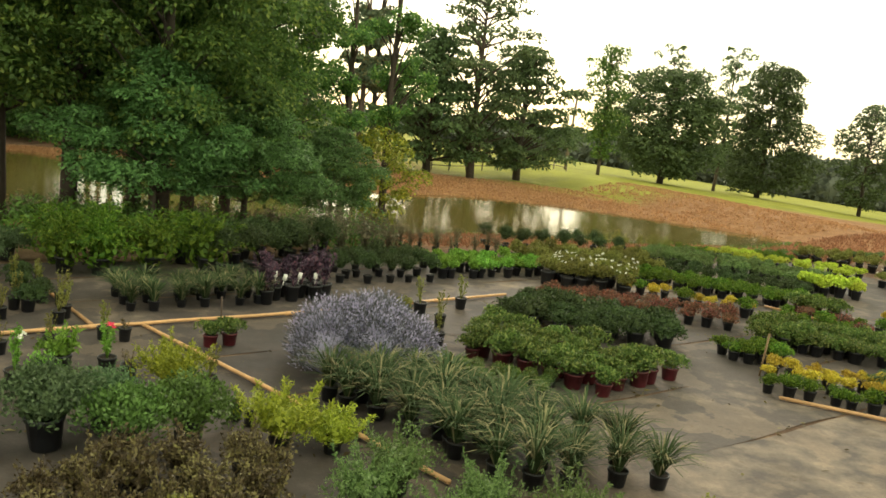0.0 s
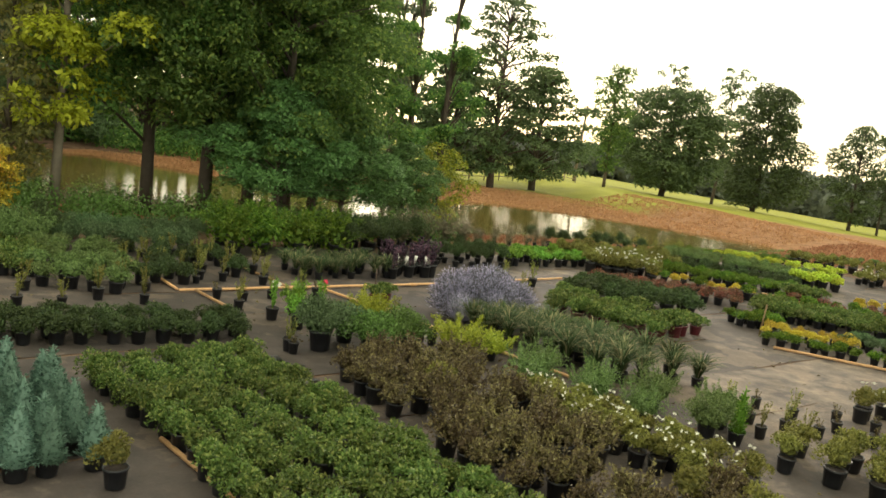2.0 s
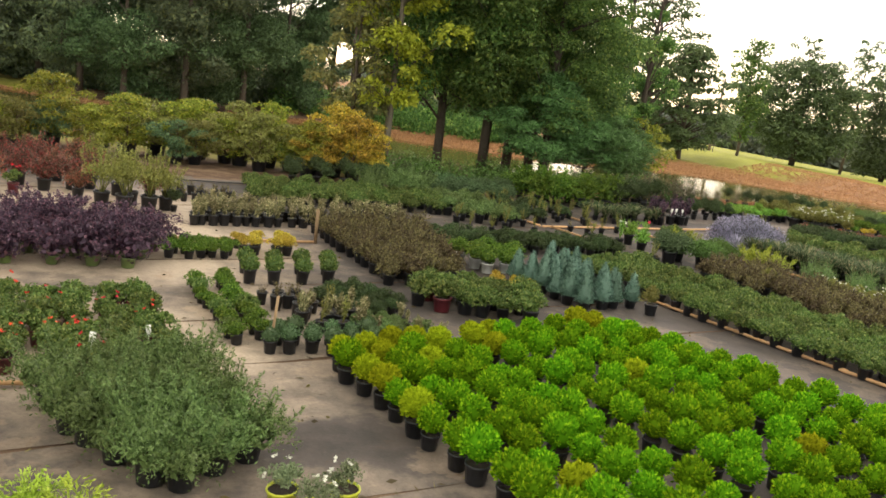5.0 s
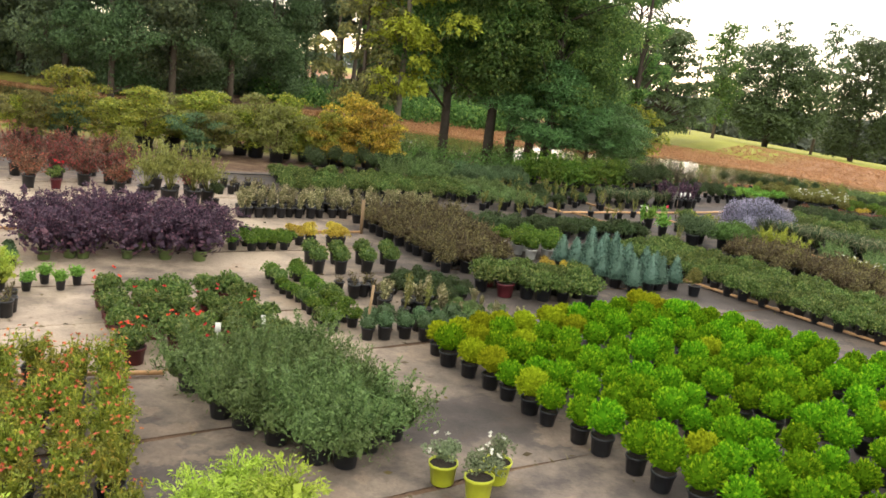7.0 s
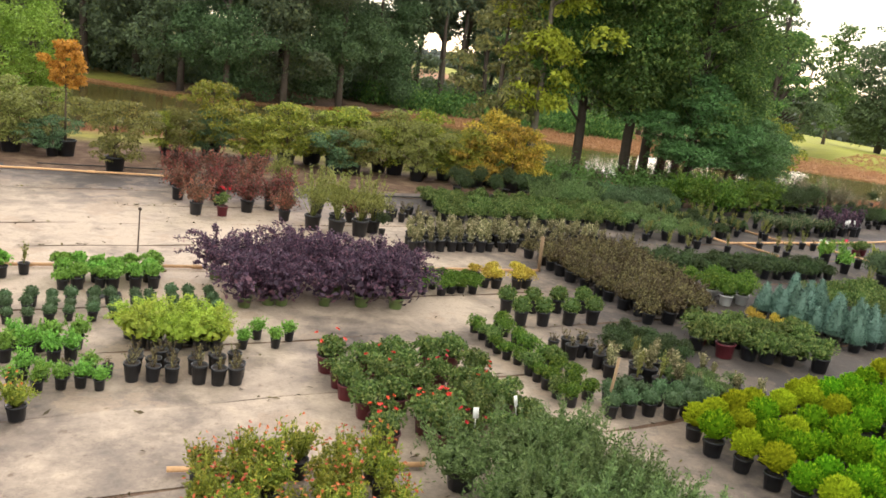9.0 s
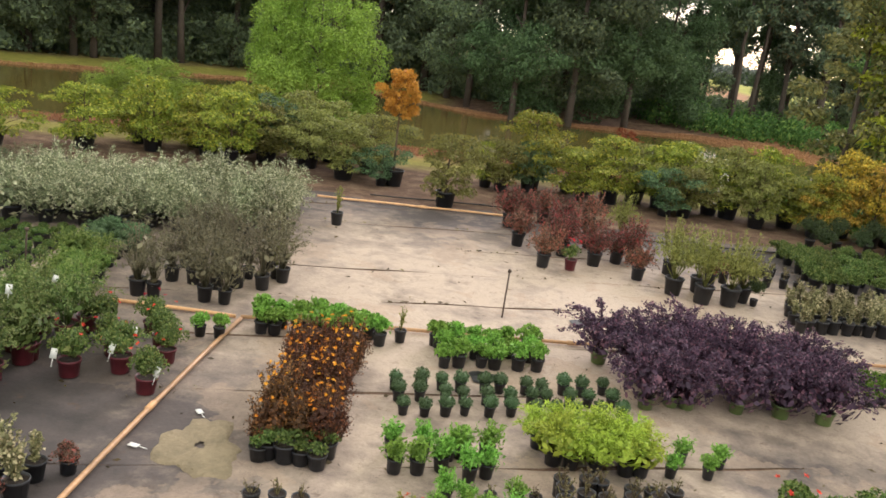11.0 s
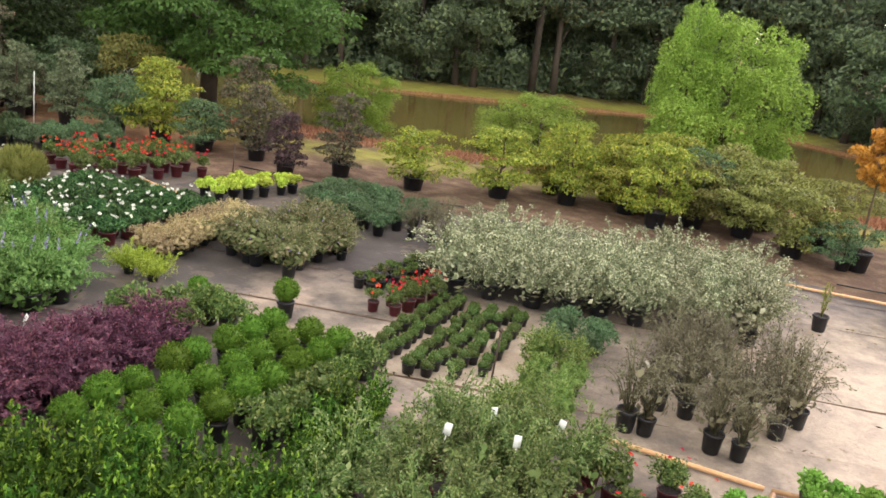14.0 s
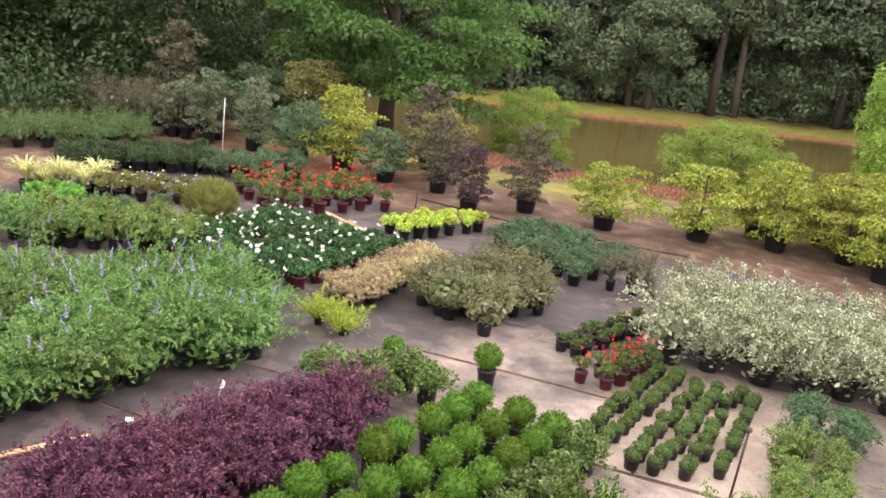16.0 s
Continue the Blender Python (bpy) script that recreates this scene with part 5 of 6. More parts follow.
# conifers and the long azalea rows
fan("spruce", (-5.55, 6.0), (-4.85, 4.25), (-4.35, 6.5), (-3.75, 4.6), 6, 4, 1.06, 0.04)
put("olive", -3.5, 4.1, 0.95)
fan("azalea", (-3.65, 7.2), (-0.8, -0.6), (-1.65, 7.9), (1.2, -0.3), 22, 5, 0.95, 0.04)
fan("brown", (-0.3, 7.3), (0.55, 3.3), (1.5, 7.5), (2.2, 3.7), 10, 5, 1.02, 0.08, 0.13, ("olive", 0.15))
fan("rosewhite", (2.0, 6.2), (2.9, 3.0), (2.6, 6.4), (3.6, 3.2), 10, 3, 0.9, 0.06)
fan("olive", (1.0, 2.7), (1.8, -1.8), (2.9, 2.7), (3.6, -1.6), 10, 4, 1.0, 0.06, 0.05, ("brown", 0.4))
fan("azdark", (-6.6, 8.8), (-1.5, 9.4), (-6.7, 9.7), (-1.6, 10.2), 14, 3, 0.9, 0.04)
for x, y in ((-6.3, 7.6), (-6.1, 7.1), (-5.95, 6.7), (-5.5, 6.85), (-5.75, 7.5), (-5.3, 7.3)):
    put("white", x, y, 0.9)
fan("brown", (-9.2, 9.6), (-8.3, 5.2), (-6.7, 10.0), (-6.95, 5.9), 11, 6, 1.0, 0.05)
fan("azalea", (-8.1, 3.9), (-6.4, 3.15), (-7.7, 4.8), (-6.1, 4.4), 6, 3, 1.05, 0.05, 0, ("azred", 0.3))
for x, y in ((-6.25, 5.35), (-6.0, 4.95), (-5.85, 4.65), (-6.35, 5.0)):
    put("gold", x, y, 1.05)
# boxwoods and small blocks on the pale strip
for x, y in ((-10.96, 4.8), (-10.54, 4.85), (-10.04, 4.95), (-9.56, 5.05), (-11.0, 5.5), (-10.5, 5.55), (-10.0, 5.65), (-9.5, 5.7)):
    put("box", x, y, 1.05)
fan("hedge", (-11.9, 4.3), (-11.3, 1.55), (-11.45, 4.4), (-10.95, 1.75), 11, 2, 0.72, 0.03, 0, ("azalea", 0.3))
fan("empty", (-10.85, 3.6), (-10.4, 3.0), (-10.4, 3.7), (-10.0, 3.2), 3, 3, 0.95, 0.04, 0.1)
fan("azdark", (-9.9, 3.65), (-9.1, 3.0), (-9.3, 4.5), (-8.6, 3.5), 5, 4, 0.66, 0.04)
fan("cream", (-10.35, 2.3), (-9.5, 2.0), (-10.2, 2.85), (-9.3, 2.6), 4, 3, 1.0, 0.04, 0.1, ("sprig", 0.3))
fan("greys", (-9.5, 2.2), (-8.9, 1.4), (-8.85, 2.75), (-8.3, 1.85), 4, 4, 0.72, 0.04, 0, ("cream", 0.4))
fan("balls", (-10.85, 1.25), (-9.5, 1.35), (-10.75, 1.6), (-9.45, 1.7), 6, 2, 1.15, 0.03)
fan("hedge", (-12.3, 6.35), (-11.3, 6.55), (-12.3, 6.95), (-11.3, 7.1), 5, 3, 0.75, 0.04)
fan("gold", (-11.1, 7.0), (-10.1, 7.1), (-11.0, 7.5), (-10.0, 7.6), 4, 2, 1.1, 0.06)
# red-flowered, grey-green and orange beds
fan("redgreen", (-14.35, 2.45), (-13.9, 0.25), (-12.65, 2.6), (-12.15, 0.3), 6, 5, 1.0, 0.05, 0, ("redfl", 0.3))
fan("greygr", (-13.2, -0.55), (-12.3, -2.55), (-12.0, -0.35), (-11.3, -1.95), 5, 4, 1.0, 0.08)
fan("orangefl", (-15.8, -0.55), (-15.9, -3.6), (-14.25, -0.4), (-13.95, -3.4), 9, 6, 1.0, 0.05)
for x, y, s in ((-13.05, -3.45, 1.0), (-12.7, -3.75, 1.1), (-13.4, -3.8, 1.0), (-15.2, -3.9, 1.2), (-14.7, -4.3, 1.2)):
    put("limefe", x, y, s)
for x, y in ((-11.07, -2.9), (-10.53, -2.92), (-10.83, -3.25)):
    put("limepot", x, y, 0.82)
# purple bed and the rows behind it
fan("purple", (-15.6, 5.1), (-13.0, 5.5), (-15.9, 6.6), (-12.7, 6.9), 7, 3, 0.98, 0.12)
fan("cream", (-12.0, 9.55), (-9.5, 10.15), (-11.7, 11.0), (-9.4, 11.2), 11, 4, 1.05, 0.03)
fan("cream", (-9.2, 10.6), (-6.8, 11.1), (-9.1, 11.6), (-6.8, 12.0), 9, 3, 1.0, 0.04)
fan("azalea", (-10.4, 13.0), (-5.0, 13.9), (-10.3, 15.8), (-5.2, 16.0), 13, 5, 1.0, 0.06)
fan("greys", (-4.6, 13.0), (-3.4, 12.6), (-5.0, 16.0), (-3.6, 15.8), 4, 5, 1.3, 0.08)
fan("empty", (-12.6, 12.4), (-11.0, 12.7), (-12.6, 13.4), (-11.2, 13.6), 6, 3, 1.05, 0.05)
for x, y, k, s in ((-16.59, 11.7, "rust", 1.0), (-16.0, 11.75, "rosered", 1.0), (-15.45, 12.4, "rust", 1.1), (-14.6, 11.7, "rust", 0.95), (-16.1, 12.9, "rust", 1.1), (-17.1, 13.3, "rust", 1.05), (-14.9, 12.9, "rust", 1.05), (-14.0, 10.95, "olivetall", 1.25), (-13.5, 10.6, "olivetall", 1.3), (-12.95, 10.7, "olivetall", 1.3), (-12.6, 11.1, "olivetall", 1.15), (-13.4, 11.4, "olivetall", 1.2), (-16.9, 15.0, "rust", 1.1), (-16.2, 13.5, "rust", 1.1), (-15.4, 14.0, "rust", 1.1), (-14.5, 13.2, "rust", 1.1), (-13.8, 12.5, "olivetall", 1.1), (-13.0, 12.1, "rust", 0.9), (-15.9, 15.2, "rust", 1.1), (-14.6, 14.6, "olivetall", 1.1), (-12.4, 10.9, "darkshrub", 0.5)):
    put(k, x, y, s)
# blocks on the pale middle strip
fan("bright", (-18.25, 5.5), (-17.0, 5.85), (-18.35, 6.25), (-17.1, 6.55), 6, 3, 1.0, 0.03)
fan("balls", (-18.65, 3.8), (-15.9, 4.55), (-18.8, 4.5), (-16.05, 5.25), 11, 3, 0.86, 0.03)
fan("nandina", (-18.55, 2.4), (-17.6, 2.6), (-18.6, 2.8), (-17.65, 2.95), 5, 2, 0.85, 0.04, 0, ("crotonfl", 0.15))
fan("limefe", (-16.85, 3.05), (-15.85, 3.1), (-16.95, 3.45), (-15.9, 3.5), 5, 2, 0.92, 0.05)
for x, y in ((-15.5, 3.2), (-15.05, 3.3), (-14.85, 3.6), (-15.3, 3.6)):
    put("nandina", x, y, 0.72)
fan("empty", (-16.8, 1.95), (-15.55, 1.98), (-16.8, 2.45), (-15.6, 2.5), 6, 3, 1.0, 0.03)
fan("nandina", (-18.0, 1.6), (-17.1, 1.75), (-18.0, 1.95), (-17.1, 2.1), 5, 2, 0.7, 0.04, 0, ("empty", 0.35))
for x, y in ((-18.45, 0.75), (-18.1, 0.65), (-18.3, 1.0), (-17.8, 0.85)):
    put("orangefl", x, y, 0.95)
for x, y in ((-19.78, 1.35), (-19.55, 1.36), (-19.33, 1.37)):
    put("empty", x, y, 0.9)
fan("balls", (-19.65, 0.55), (-19.05, 0.6), (-19.65, 0.85), (-19.05, 0.9), 3, 2, 0.95, 0.03)
fan("mari", (-19.95, 2.6), (-20.08, 4.85), (-19.42, 2.65), (-19.55, 4.95), 8, 3, 0.92, 0.04)
fan("lowpot", (-20.0, 2.28), (-19.35, 2.33), (-20.0, 2.45), (-19.35, 2.5), 5, 2, 1.1, 0.03)
for x, y, k, q in ((-22.05, 1.15, "cream", 1.1), (-21.85, 1.3, "cream", 1.0), (-22.25, 1.45, "cream", 1.0), (-21.62, 1.5, "salmon", 0.75), (-22.3, 0.95, "lowpot", 1.0), (-21.8, 0.9, "cream", 1.1), (-22.0, 0.7, "salmon", 0.8)):
    put(k, x, y, q)
fan("bright", (-20.95, 5.75), (-19.3, 5.95), (-20.95, 6.05), (-19.4, 6.2), 7, 2, 1.15, 0.04)
put("sprig", -18.95, 6.2, 0.9)
put("empty", -18.45, 6.25, 0.8)
put("empty", -18.28, 6.3, 0.8)
put("bright", -21.68, 5.35, 0.85)
put("bright", -21.42, 5.38, 0.85)
# beds along the far run
for x, y, k, s in ((-22.65, 3.55, "rosegreen", 1.1), (-22.15, 3.85, "rosegreen", 1.1), (-21.65, 3.4, "rosegreen", 1.05), (-22.45, 4.3, "rosegreen", 1.05), (-21.75, 4.3, "rosegreen", 1.0), (-22.0, 4.75, "rosegreen", 1.05), (-22.8, 4.8, "rosegreen", 1.05), (-22.3, 5.2, "rosegreen", 1.0)):
    put(k, x, y, s)
fan("tallol", (-24.75, 2.4), (-24.6, 4.7), (-23.4, 2.6), (-23.1, 4.9), 6, 4, 1.0, 0.1)
fan("ligulow", (-24.3, 5.4), (-24.5, 7.7), (-23.85, 5.7), (-24.12, 7.8), 7, 2, 0.85, 0.05)
fan("holly", (-28.2, -1.2), (-27.4, 1.5), (-23.8, -0.4), (-25.2, 2.7), 8, 8, 0.95, 0.07)
fan("holly", (-25.5, 3.1), (-26.0, 4.8), (-25.2, 3.2), (-25.65, 4.9), 5, 2, 0.7, 0.05)
fan("holly", (-24.9, 1.7), (-23.5, 2.1), (-24.7, 2.0), (-23.2, 2.4), 4, 2, 0.85, 0.06)
for i in range(8):
    for x in (-27.72, -27.2, -26.68):
        put("boxgreen", x + rng.normal() * 0.02, 2.38 + i * 0.475 + rng.normal() * 0.02, rng.uniform(0.94, 1.06))
fan("azalea", (-26.15, 3.6), (-26.2, 5.7), (-26.1, 3.6), (-26.1, 5.7), 5, 1, 1.15, 0.05)
fan("lowball", (-26.62, 6.0), (-26.75, 9.0), (-26.32, 6.0), (-26.47, 9.0), 13, 2, 1.0, 0.02)
fan("lowball", (-25.95, 6.3), (-26.15, 9.05), (-25.42, 6.5), (-25.68, 9.15), 13, 3, 0.95, 0.03, 0.08)
fan("lowball", (-25.12, 6.9), (-25.42, 9.1), (-24.98, 6.9), (-25.28, 9.1), 11, 1, 0.95, 0.02, 0.1)
fan("silver", (-26.85, 9.75), (-22.2, 11.2), (-27.2, 11.7), (-22.5, 13.2), 9, 3, 1.05, 0.08)
fan("taupe", (-23.0, 6.65), (-21.4, 7.0), (-23.1, 9.0), (-21.4, 8.7), 5, 4, 1.0, 0.1, 0.08)
fan("bluejun", (-24.62, 8.25), (-24.68, 9.1), (-24.2, 8.3), (-24.25, 9.15), 3, 2, 1.0, 0.05)
fan("rosered", (-27.45, 7.95), (-27.2, 8.95), (-27.1, 8.0), (-26.95, 8.9), 4, 2, 0.8, 0.03)
fan("lowpot", (-28.25, 8.7), (-27.95, 11.0), (-27.97, 8.65), (-27.68, 10.9), 11, 2, 0.95, 0.03, 0, ("empty", 0.2))
for x, y, s in ((-29.4, 4.95, 1.3), (-29.05, 5.35, 1.3), (-28.75, 5.1, 1.2), (-28.5, 5.75, 1.1), (-28.9, 5.8, 1.2)):
    put("azalea", x, y, s)
put("boxgreen", -29.45, 6.2, 0.8)
fan("mixgrey", (-30.7, 8.45), (-29.4, 8.3), (-30.8, 10.7), (-29.5, 10.6), 4, 6, 1.0, 0.1)
fan("beige", (-31.75, 7.5), (-31.95, 10.0), (-31.3, 7.4), (-31.55, 10.1), 8, 2, 1.0, 0.05)
fan("bluejun", (-31.9, 12.6), (-29.7, 11.9), (-31.9, 14.2), (-29.5, 13.8), 6, 4, 1.05, 0.06)
fan("taupe", (-29.1, 12.1), (-28.2, 12.3), (-29.0, 12.9), (-28.2, 13.0), 3, 2, 0.75, 0.06)
fan("gardenia", (-35.0, 6.7), (-32.45, 6.85), (-35.5, 9.7), (-32.6, 9.9), 8, 7, 1.02, 0.04)
fan("limehyd", (-33.4, 11.3), (-32.9, 13.4), (-33.9, 11.5), (-33.4, 13.5), 6, 2, 1.0, 0.04)
fan("rosered", (-36.2, 10.2), (-35.3, 12.8), (-38.0, 11.0), (-36.9, 13.4), 6, 4, 1.1, 0.06)
fan("vitex", (-31.2, 1.3), (-30.95, 5.1), (-34.5, 2.7), (-32.7, 5.7), 8, 5, 0.96, 0.1)
fan("maroon", (-29.42, 1.55), (-28.95, 4.5), (-28.55, 0.6), (-28.45, 4.0), 8, 4, 1.0, 0.06)
put("yelsh", -31.15, 6.55, 0.66)
put("yelsh", -30.65, 6.55, 0.70)


# ---- right-hand blocks ----
for x, y, s in ((3.3, 11.35, 0.95), (3.9, 11.2, 1.05), (4.45, 11.5, 1.0), (3.55, 11.9, 1.15), (4.2, 12.05, 1.2), (3.95, 11.65, 1.25)):
    put("sage", x, y, s)
fan("grass", (3.0, 10.2), (4.5, 7.2), (4.3, 10.4), (6.0, 7.2), 8, 4, 0.95, 0.08)
fan("lowball", (4.7, 10.6), (6.0, 9.9), (5.1, 11.3), (6.5, 10.5), 7, 4, 1.1, 0.04)
fan("azred", (5.8, 11.8), (7.1, 10.0), (6.7, 13.1), (8.7, 10.7), 6, 5, 1.0, 0.05)
fan("azdark", (7.4, 13.9), (9.8, 12.3), (8.5, 15.2), (10.4, 13.2), 7, 4, 1.15, 0.05)
fan("salmon", (9.2, 15.7), (12.5, 13.7), (9.7, 16.3), (13.1, 14.4), 10, 3, 0.95, 0.05)
fan("gold", (11.9, 16.9), (13.8, 14.7), (12.3, 17.2), (14.1, 15.0), 9, 2, 1.0, 0.05, 0.1, ("hedge", 0.4))
fan("hedge", (13.2, 18.2), (16.4, 15.2), (13.9, 18.8), (17.0, 15.8), 13, 3, 0.95, 0.05)
fan("rosewhite", (10.4, 17.9), (11.8, 16.7), (11.3, 18.7), (12.4, 17.5), 5, 4, 1.25, 0.06)
fan("olive", (11.0, 19.4), (14.3, 18.9), (11.0, 20.6), (14.4, 20.2), 9, 3, 1.15, 0.06)
fan("bright", (7.7, 18.2), (10.8, 18.8), (7.8, 19.4), (10.8, 20.0), 9, 3, 1.2, 0.06)
fan("darkshrub", (5.2, 17.3), (7.2, 17.7), (5.3, 18.6), (7.2, 19.0), 5, 3, 0.6, 0.06)
fan("greys", (15.8, 21.8), (19.3, 17.9), (17.3, 22.8), (20.6, 18.8), 13, 4, 1.05, 0.05)
fan("azdark", (15.0, 19.5), (17.6, 16.8), (15.5, 20.0), (18.1, 17.3), 10, 2, 0.9, 0.05)
fan("lime", (19.5, 22.8), (22.0, 19.4), (20.3, 23.2), (22.8, 19.8), 12, 2, 1.1, 0.05)
fan("hedge", (18.2, 23.4), (22.8, 22.8), (18.5, 24.2), (23.1, 23.6), 11, 3, 0.72, 0.06)
fan("olive", (23.5, 23.0), (26.0, 20.0), (24.8, 24.0), (27.0, 21.0), 9, 3, 1.0, 0.08)
fan("greys", (24.0, 25.2), (30.0, 23.6), (24.2, 26.0), (30.0, 24.4), 12, 3, 0.7, 0.08)
fan("rosewhite", (22.5, 18.6), (24.5, 15.5), (23.6, 19.2), (25.5, 16.2), 8, 3, 1.0, 0.08)
fan("limehyd", (18.4, 17.5), (19.5, 16.8), (18.7, 18.0), (19.9, 17.3), 4, 2, 1.2, 0.05)
fan("gold", (17.0, 13.6), (19.0, 11.6), (17.5, 14.1), (19.6, 12.1), 8, 3, 1.0, 0.05)
fan("azred", (15.6, 14.95), (16.2, 14.4), (16.0, 15.3), (16.6, 14.8), 3, 2, 1.0, 0.05)
fan("gold", (10.6, 10.35), (11.9, 9.2), (10.9, 10.7), (12.2, 9.5), 7, 2, 0.95, 0.04)
fan("hedge", (10.15, 9.95), (11.9, 8.2), (10.4, 10.2), (12.1, 8.4), 9, 1, 0.8, 0.04)
fan("hedge", (10.8, 11.6), (11.5, 11.25), (11.0, 12.0), (11.7, 11.65), 4, 2, 0.9, 0.04)
fan("azalea", (12.3, 12.5), (14.6, 10.3), (13.4, 13.5), (16.0, 11.2), 10, 4, 0.95, 0.05)
fan("salmon", (14.2, 13.9), (16.6, 11.6), (14.8, 14.5), (17.2, 12.2), 9, 2, 0.95, 0.05, 0, ("hedge", 0.5))
fan("bluejun", (12.2, 9.6), (13.2, 8.8), (12.6, 10.0), (13.6, 9.2), 4, 2, 0.8, 0.05)
put("yelsh", 11.9, 7.8, 0.8)
for x, y in ((5.64, 5.85), (5.6, 5.36), (5.99, 5.04), (6.36, 4.73), (5.87, 4.52), (7.31, 5.3), (6.6, 5.5), (6.9, 4.9), (7.0, 4.3), (7.6, 4.8), (6.3, 6.0), (5.3, 4.8)):
    put("sprig" if rng.uniform() < 0.5 else "empty", x, y, 0.88)
fan("rosewhite", (7.8, 5.2), (8.6, 3.8), (8.4, 5.5), (9.2, 4.1), 4, 3, 1.05, 0.07)
fan("olive", (4.6, 3.6), (6.2, 2.2), (5.4, 4.1), (7.0, 2.8), 5, 3, 1.0, 0.08)
put("cactus", 4.65, 4.6, 1.15)
fan("greygr", (2.6, 6.9), (4.4, 4.9), (3.0, 7.3), (4.9, 5.3), 4, 2, 0.9, 0.08)
put("greenshrub", 5.0, 5.3, 0.75)
for x, y, k, s in ((-0.25, 9.0, "blueshrub", 1.2), (0.55, 8.75, "greenshrub", 1.1), (1.15, 8.95, "greenshrub", 1.1), (0.3, 9.5, "blueshrub", 1.0), (0.4, 7.95, "brown", 1.05), (1.0, 7.9, "brown", 1.05), (1.6, 7.95, "brown", 1.0), (2.1, 8.7, "yelsh", 1.0), (2.65, 8.5, "yelsh", 0.8), (1.1, 10.7, "yelsh", 0.9), (1.55, 10.6, "sprig", 1.0), (1.75, 9.6, "empty", 0.95), (1.9, 9.4, "empty", 0.95)):
    put(k, x, y, s)
for x, y, k, s in ((-0.7, 10.9, "whitefl", 1.1), (-0.2, 11.3, "nandina", 1.4), (0.35, 11.4, "crotonfl", 1.1), (-0.35, 10.3, "nandina", 1.3), (0.6, 11.0, "empty", 1.1), (-0.75, 8.75, "empty", 0.9), (-1.2, 11.6, "sprig", 1.0), (-1.0, 12.3, "sprig", 0.95), (-0.4, 12.6, "sprig", 0.9), (0.3, 13.0, "sprig", 0.95), (0.6, 12.9, "empty", 1.0), (-1.5, 12.4, "empty", 1.0), (1.8, 12.6, "azred", 0.8), (2.1, 12.7, "azred", 0.85), (-0.8, 8.9, "sprig", 1.0), (5.5, 12.6, "sprig", 1.1), (6.0, 13.8, "sprig", 1.1), (5.2, 13.6, "olive", 1.1), (5.9, 14.6, "sprig", 1.3), (7.0, 15.2, "sprig", 1.2)):
    put(k, x, y, s)
fan("sprig", (-2.9, 13.4), (-0.2, 14.3), (-3.1, 16.4), (-0.9, 16.8), 7, 6, 0.95, 0.15, 0.08, ("azdark", 0.35))
fan("sprig", (-5.2, 11.3), (-2.6, 12.0), (-5.0, 12.4), (-2.8, 12.8), 6, 2, 0.95, 0.15, 0.2)
fan("grass", (0.7, 14.7), (3.0, 15.4), (0.5, 15.7), (2.8, 16.3), 6, 3, 0.75, 0.08)
fan("cotinus", (3.2, 15.4), (4.4, 15.8), (3.1, 16.1), (4.2, 16.5), 4, 3, 1.1, 0.08)
fan("feather", (-0.6, 17.6), (2.2, 18.0), (-0.6, 18.7), (2.0, 19.0), 4, 2, 1.15, 0.1)
fan("blueshrub", (-4.6, 16.9), (-1.6, 17.2), (-4.4, 18.3), (-1.6, 18.6), 5, 2, 1.0, 0.1)
fan("darkshrub", (2.6, 17.8), (5.2, 19.4), (2.4, 19.4), (5.0, 20.6), 5, 3, 0.95, 0.12)
fan("taupe", (4.8, 19.6), (7.2, 20.4), (4.8, 20.6), (7.0, 21.6), 4, 2, 1.2, 0.12)
fan("taupe", (7.0, 21.6), (10.6, 21.4), (7.0, 22.6), (10.6, 22.4), 7, 2, 0.6, 0.12, 0.1)
fan("darkshrub", (11.2, 22.4), (15.2, 22.0), (11.2, 23.4), (15.2, 23.0), 7, 2, 0.62, 0.12)
fan("olivetall", (15.8, 24.0), (18.2, 23.4), (16.0, 24.6), (18.2, 24.2), 4, 2, 0.5, 0.12)
fan("darkshrub", (-9.0, 16.6), (-4.8, 17.2), (-9.0, 17.6), (-5.0, 18.4), 6, 2, 0.8, 0.12)
fan("greygr", (-6.6, 16.2), (-5.0, 16.6), (-6.5, 17.0), (-5.0, 17.4), 3, 2, 1.2, 0.1)
# the far corner by the woods
put("dome", -36.4, 8.75, 1.0)
fan("ligulow", (-36.6, 5.4), (-34.8, 6.9), (-37.0, 5.8), (-35.2, 7.3), 7, 2, 1.15, 0.05)
put("boxgreen", -28.27, 6.75, 1.0)
fan("bright", (-37.8, 5.6), (-38.3, 6.6), (-38.2, 5.7), (-38.7, 6.7), 3, 2, 1.5, 0.08)
fan("stripe", (-40.1, 6.9), (-39.2, 7.8), (-40.3, 7.3), (-39.4, 8.1), 4, 2, 1.0, 0.06)
fan("rosewhite", (-39.0, 7.9), (-37.6, 9.3), (-39.4, 8.3), (-38.0, 9.7), 6, 2, 1.0, 0.05)
fan("bluejun", (-37.5, 6.9), (-36.8, 7.7), (-37.9, 7.2), (-37.2, 8.0), 3, 2, 0.9, 0.05)
fan("azdark", (-41.6, 8.9), (-40.0, 11.6), (-42.6, 9.3), (-41.2, 12.2), 8, 4, 1.2, 0.06)
fan("bluejun", (-39.6, 11.4), (-38.6, 13.2), (-40.2, 11.8), (-39.2, 13.6), 4, 3, 1.3, 0.08)
fan("greygr", (-44.6, 8.4), (-43.6, 12.0), (-46.0, 9.0), (-45.0, 12.6), 7, 3, 1.1, 0.12)
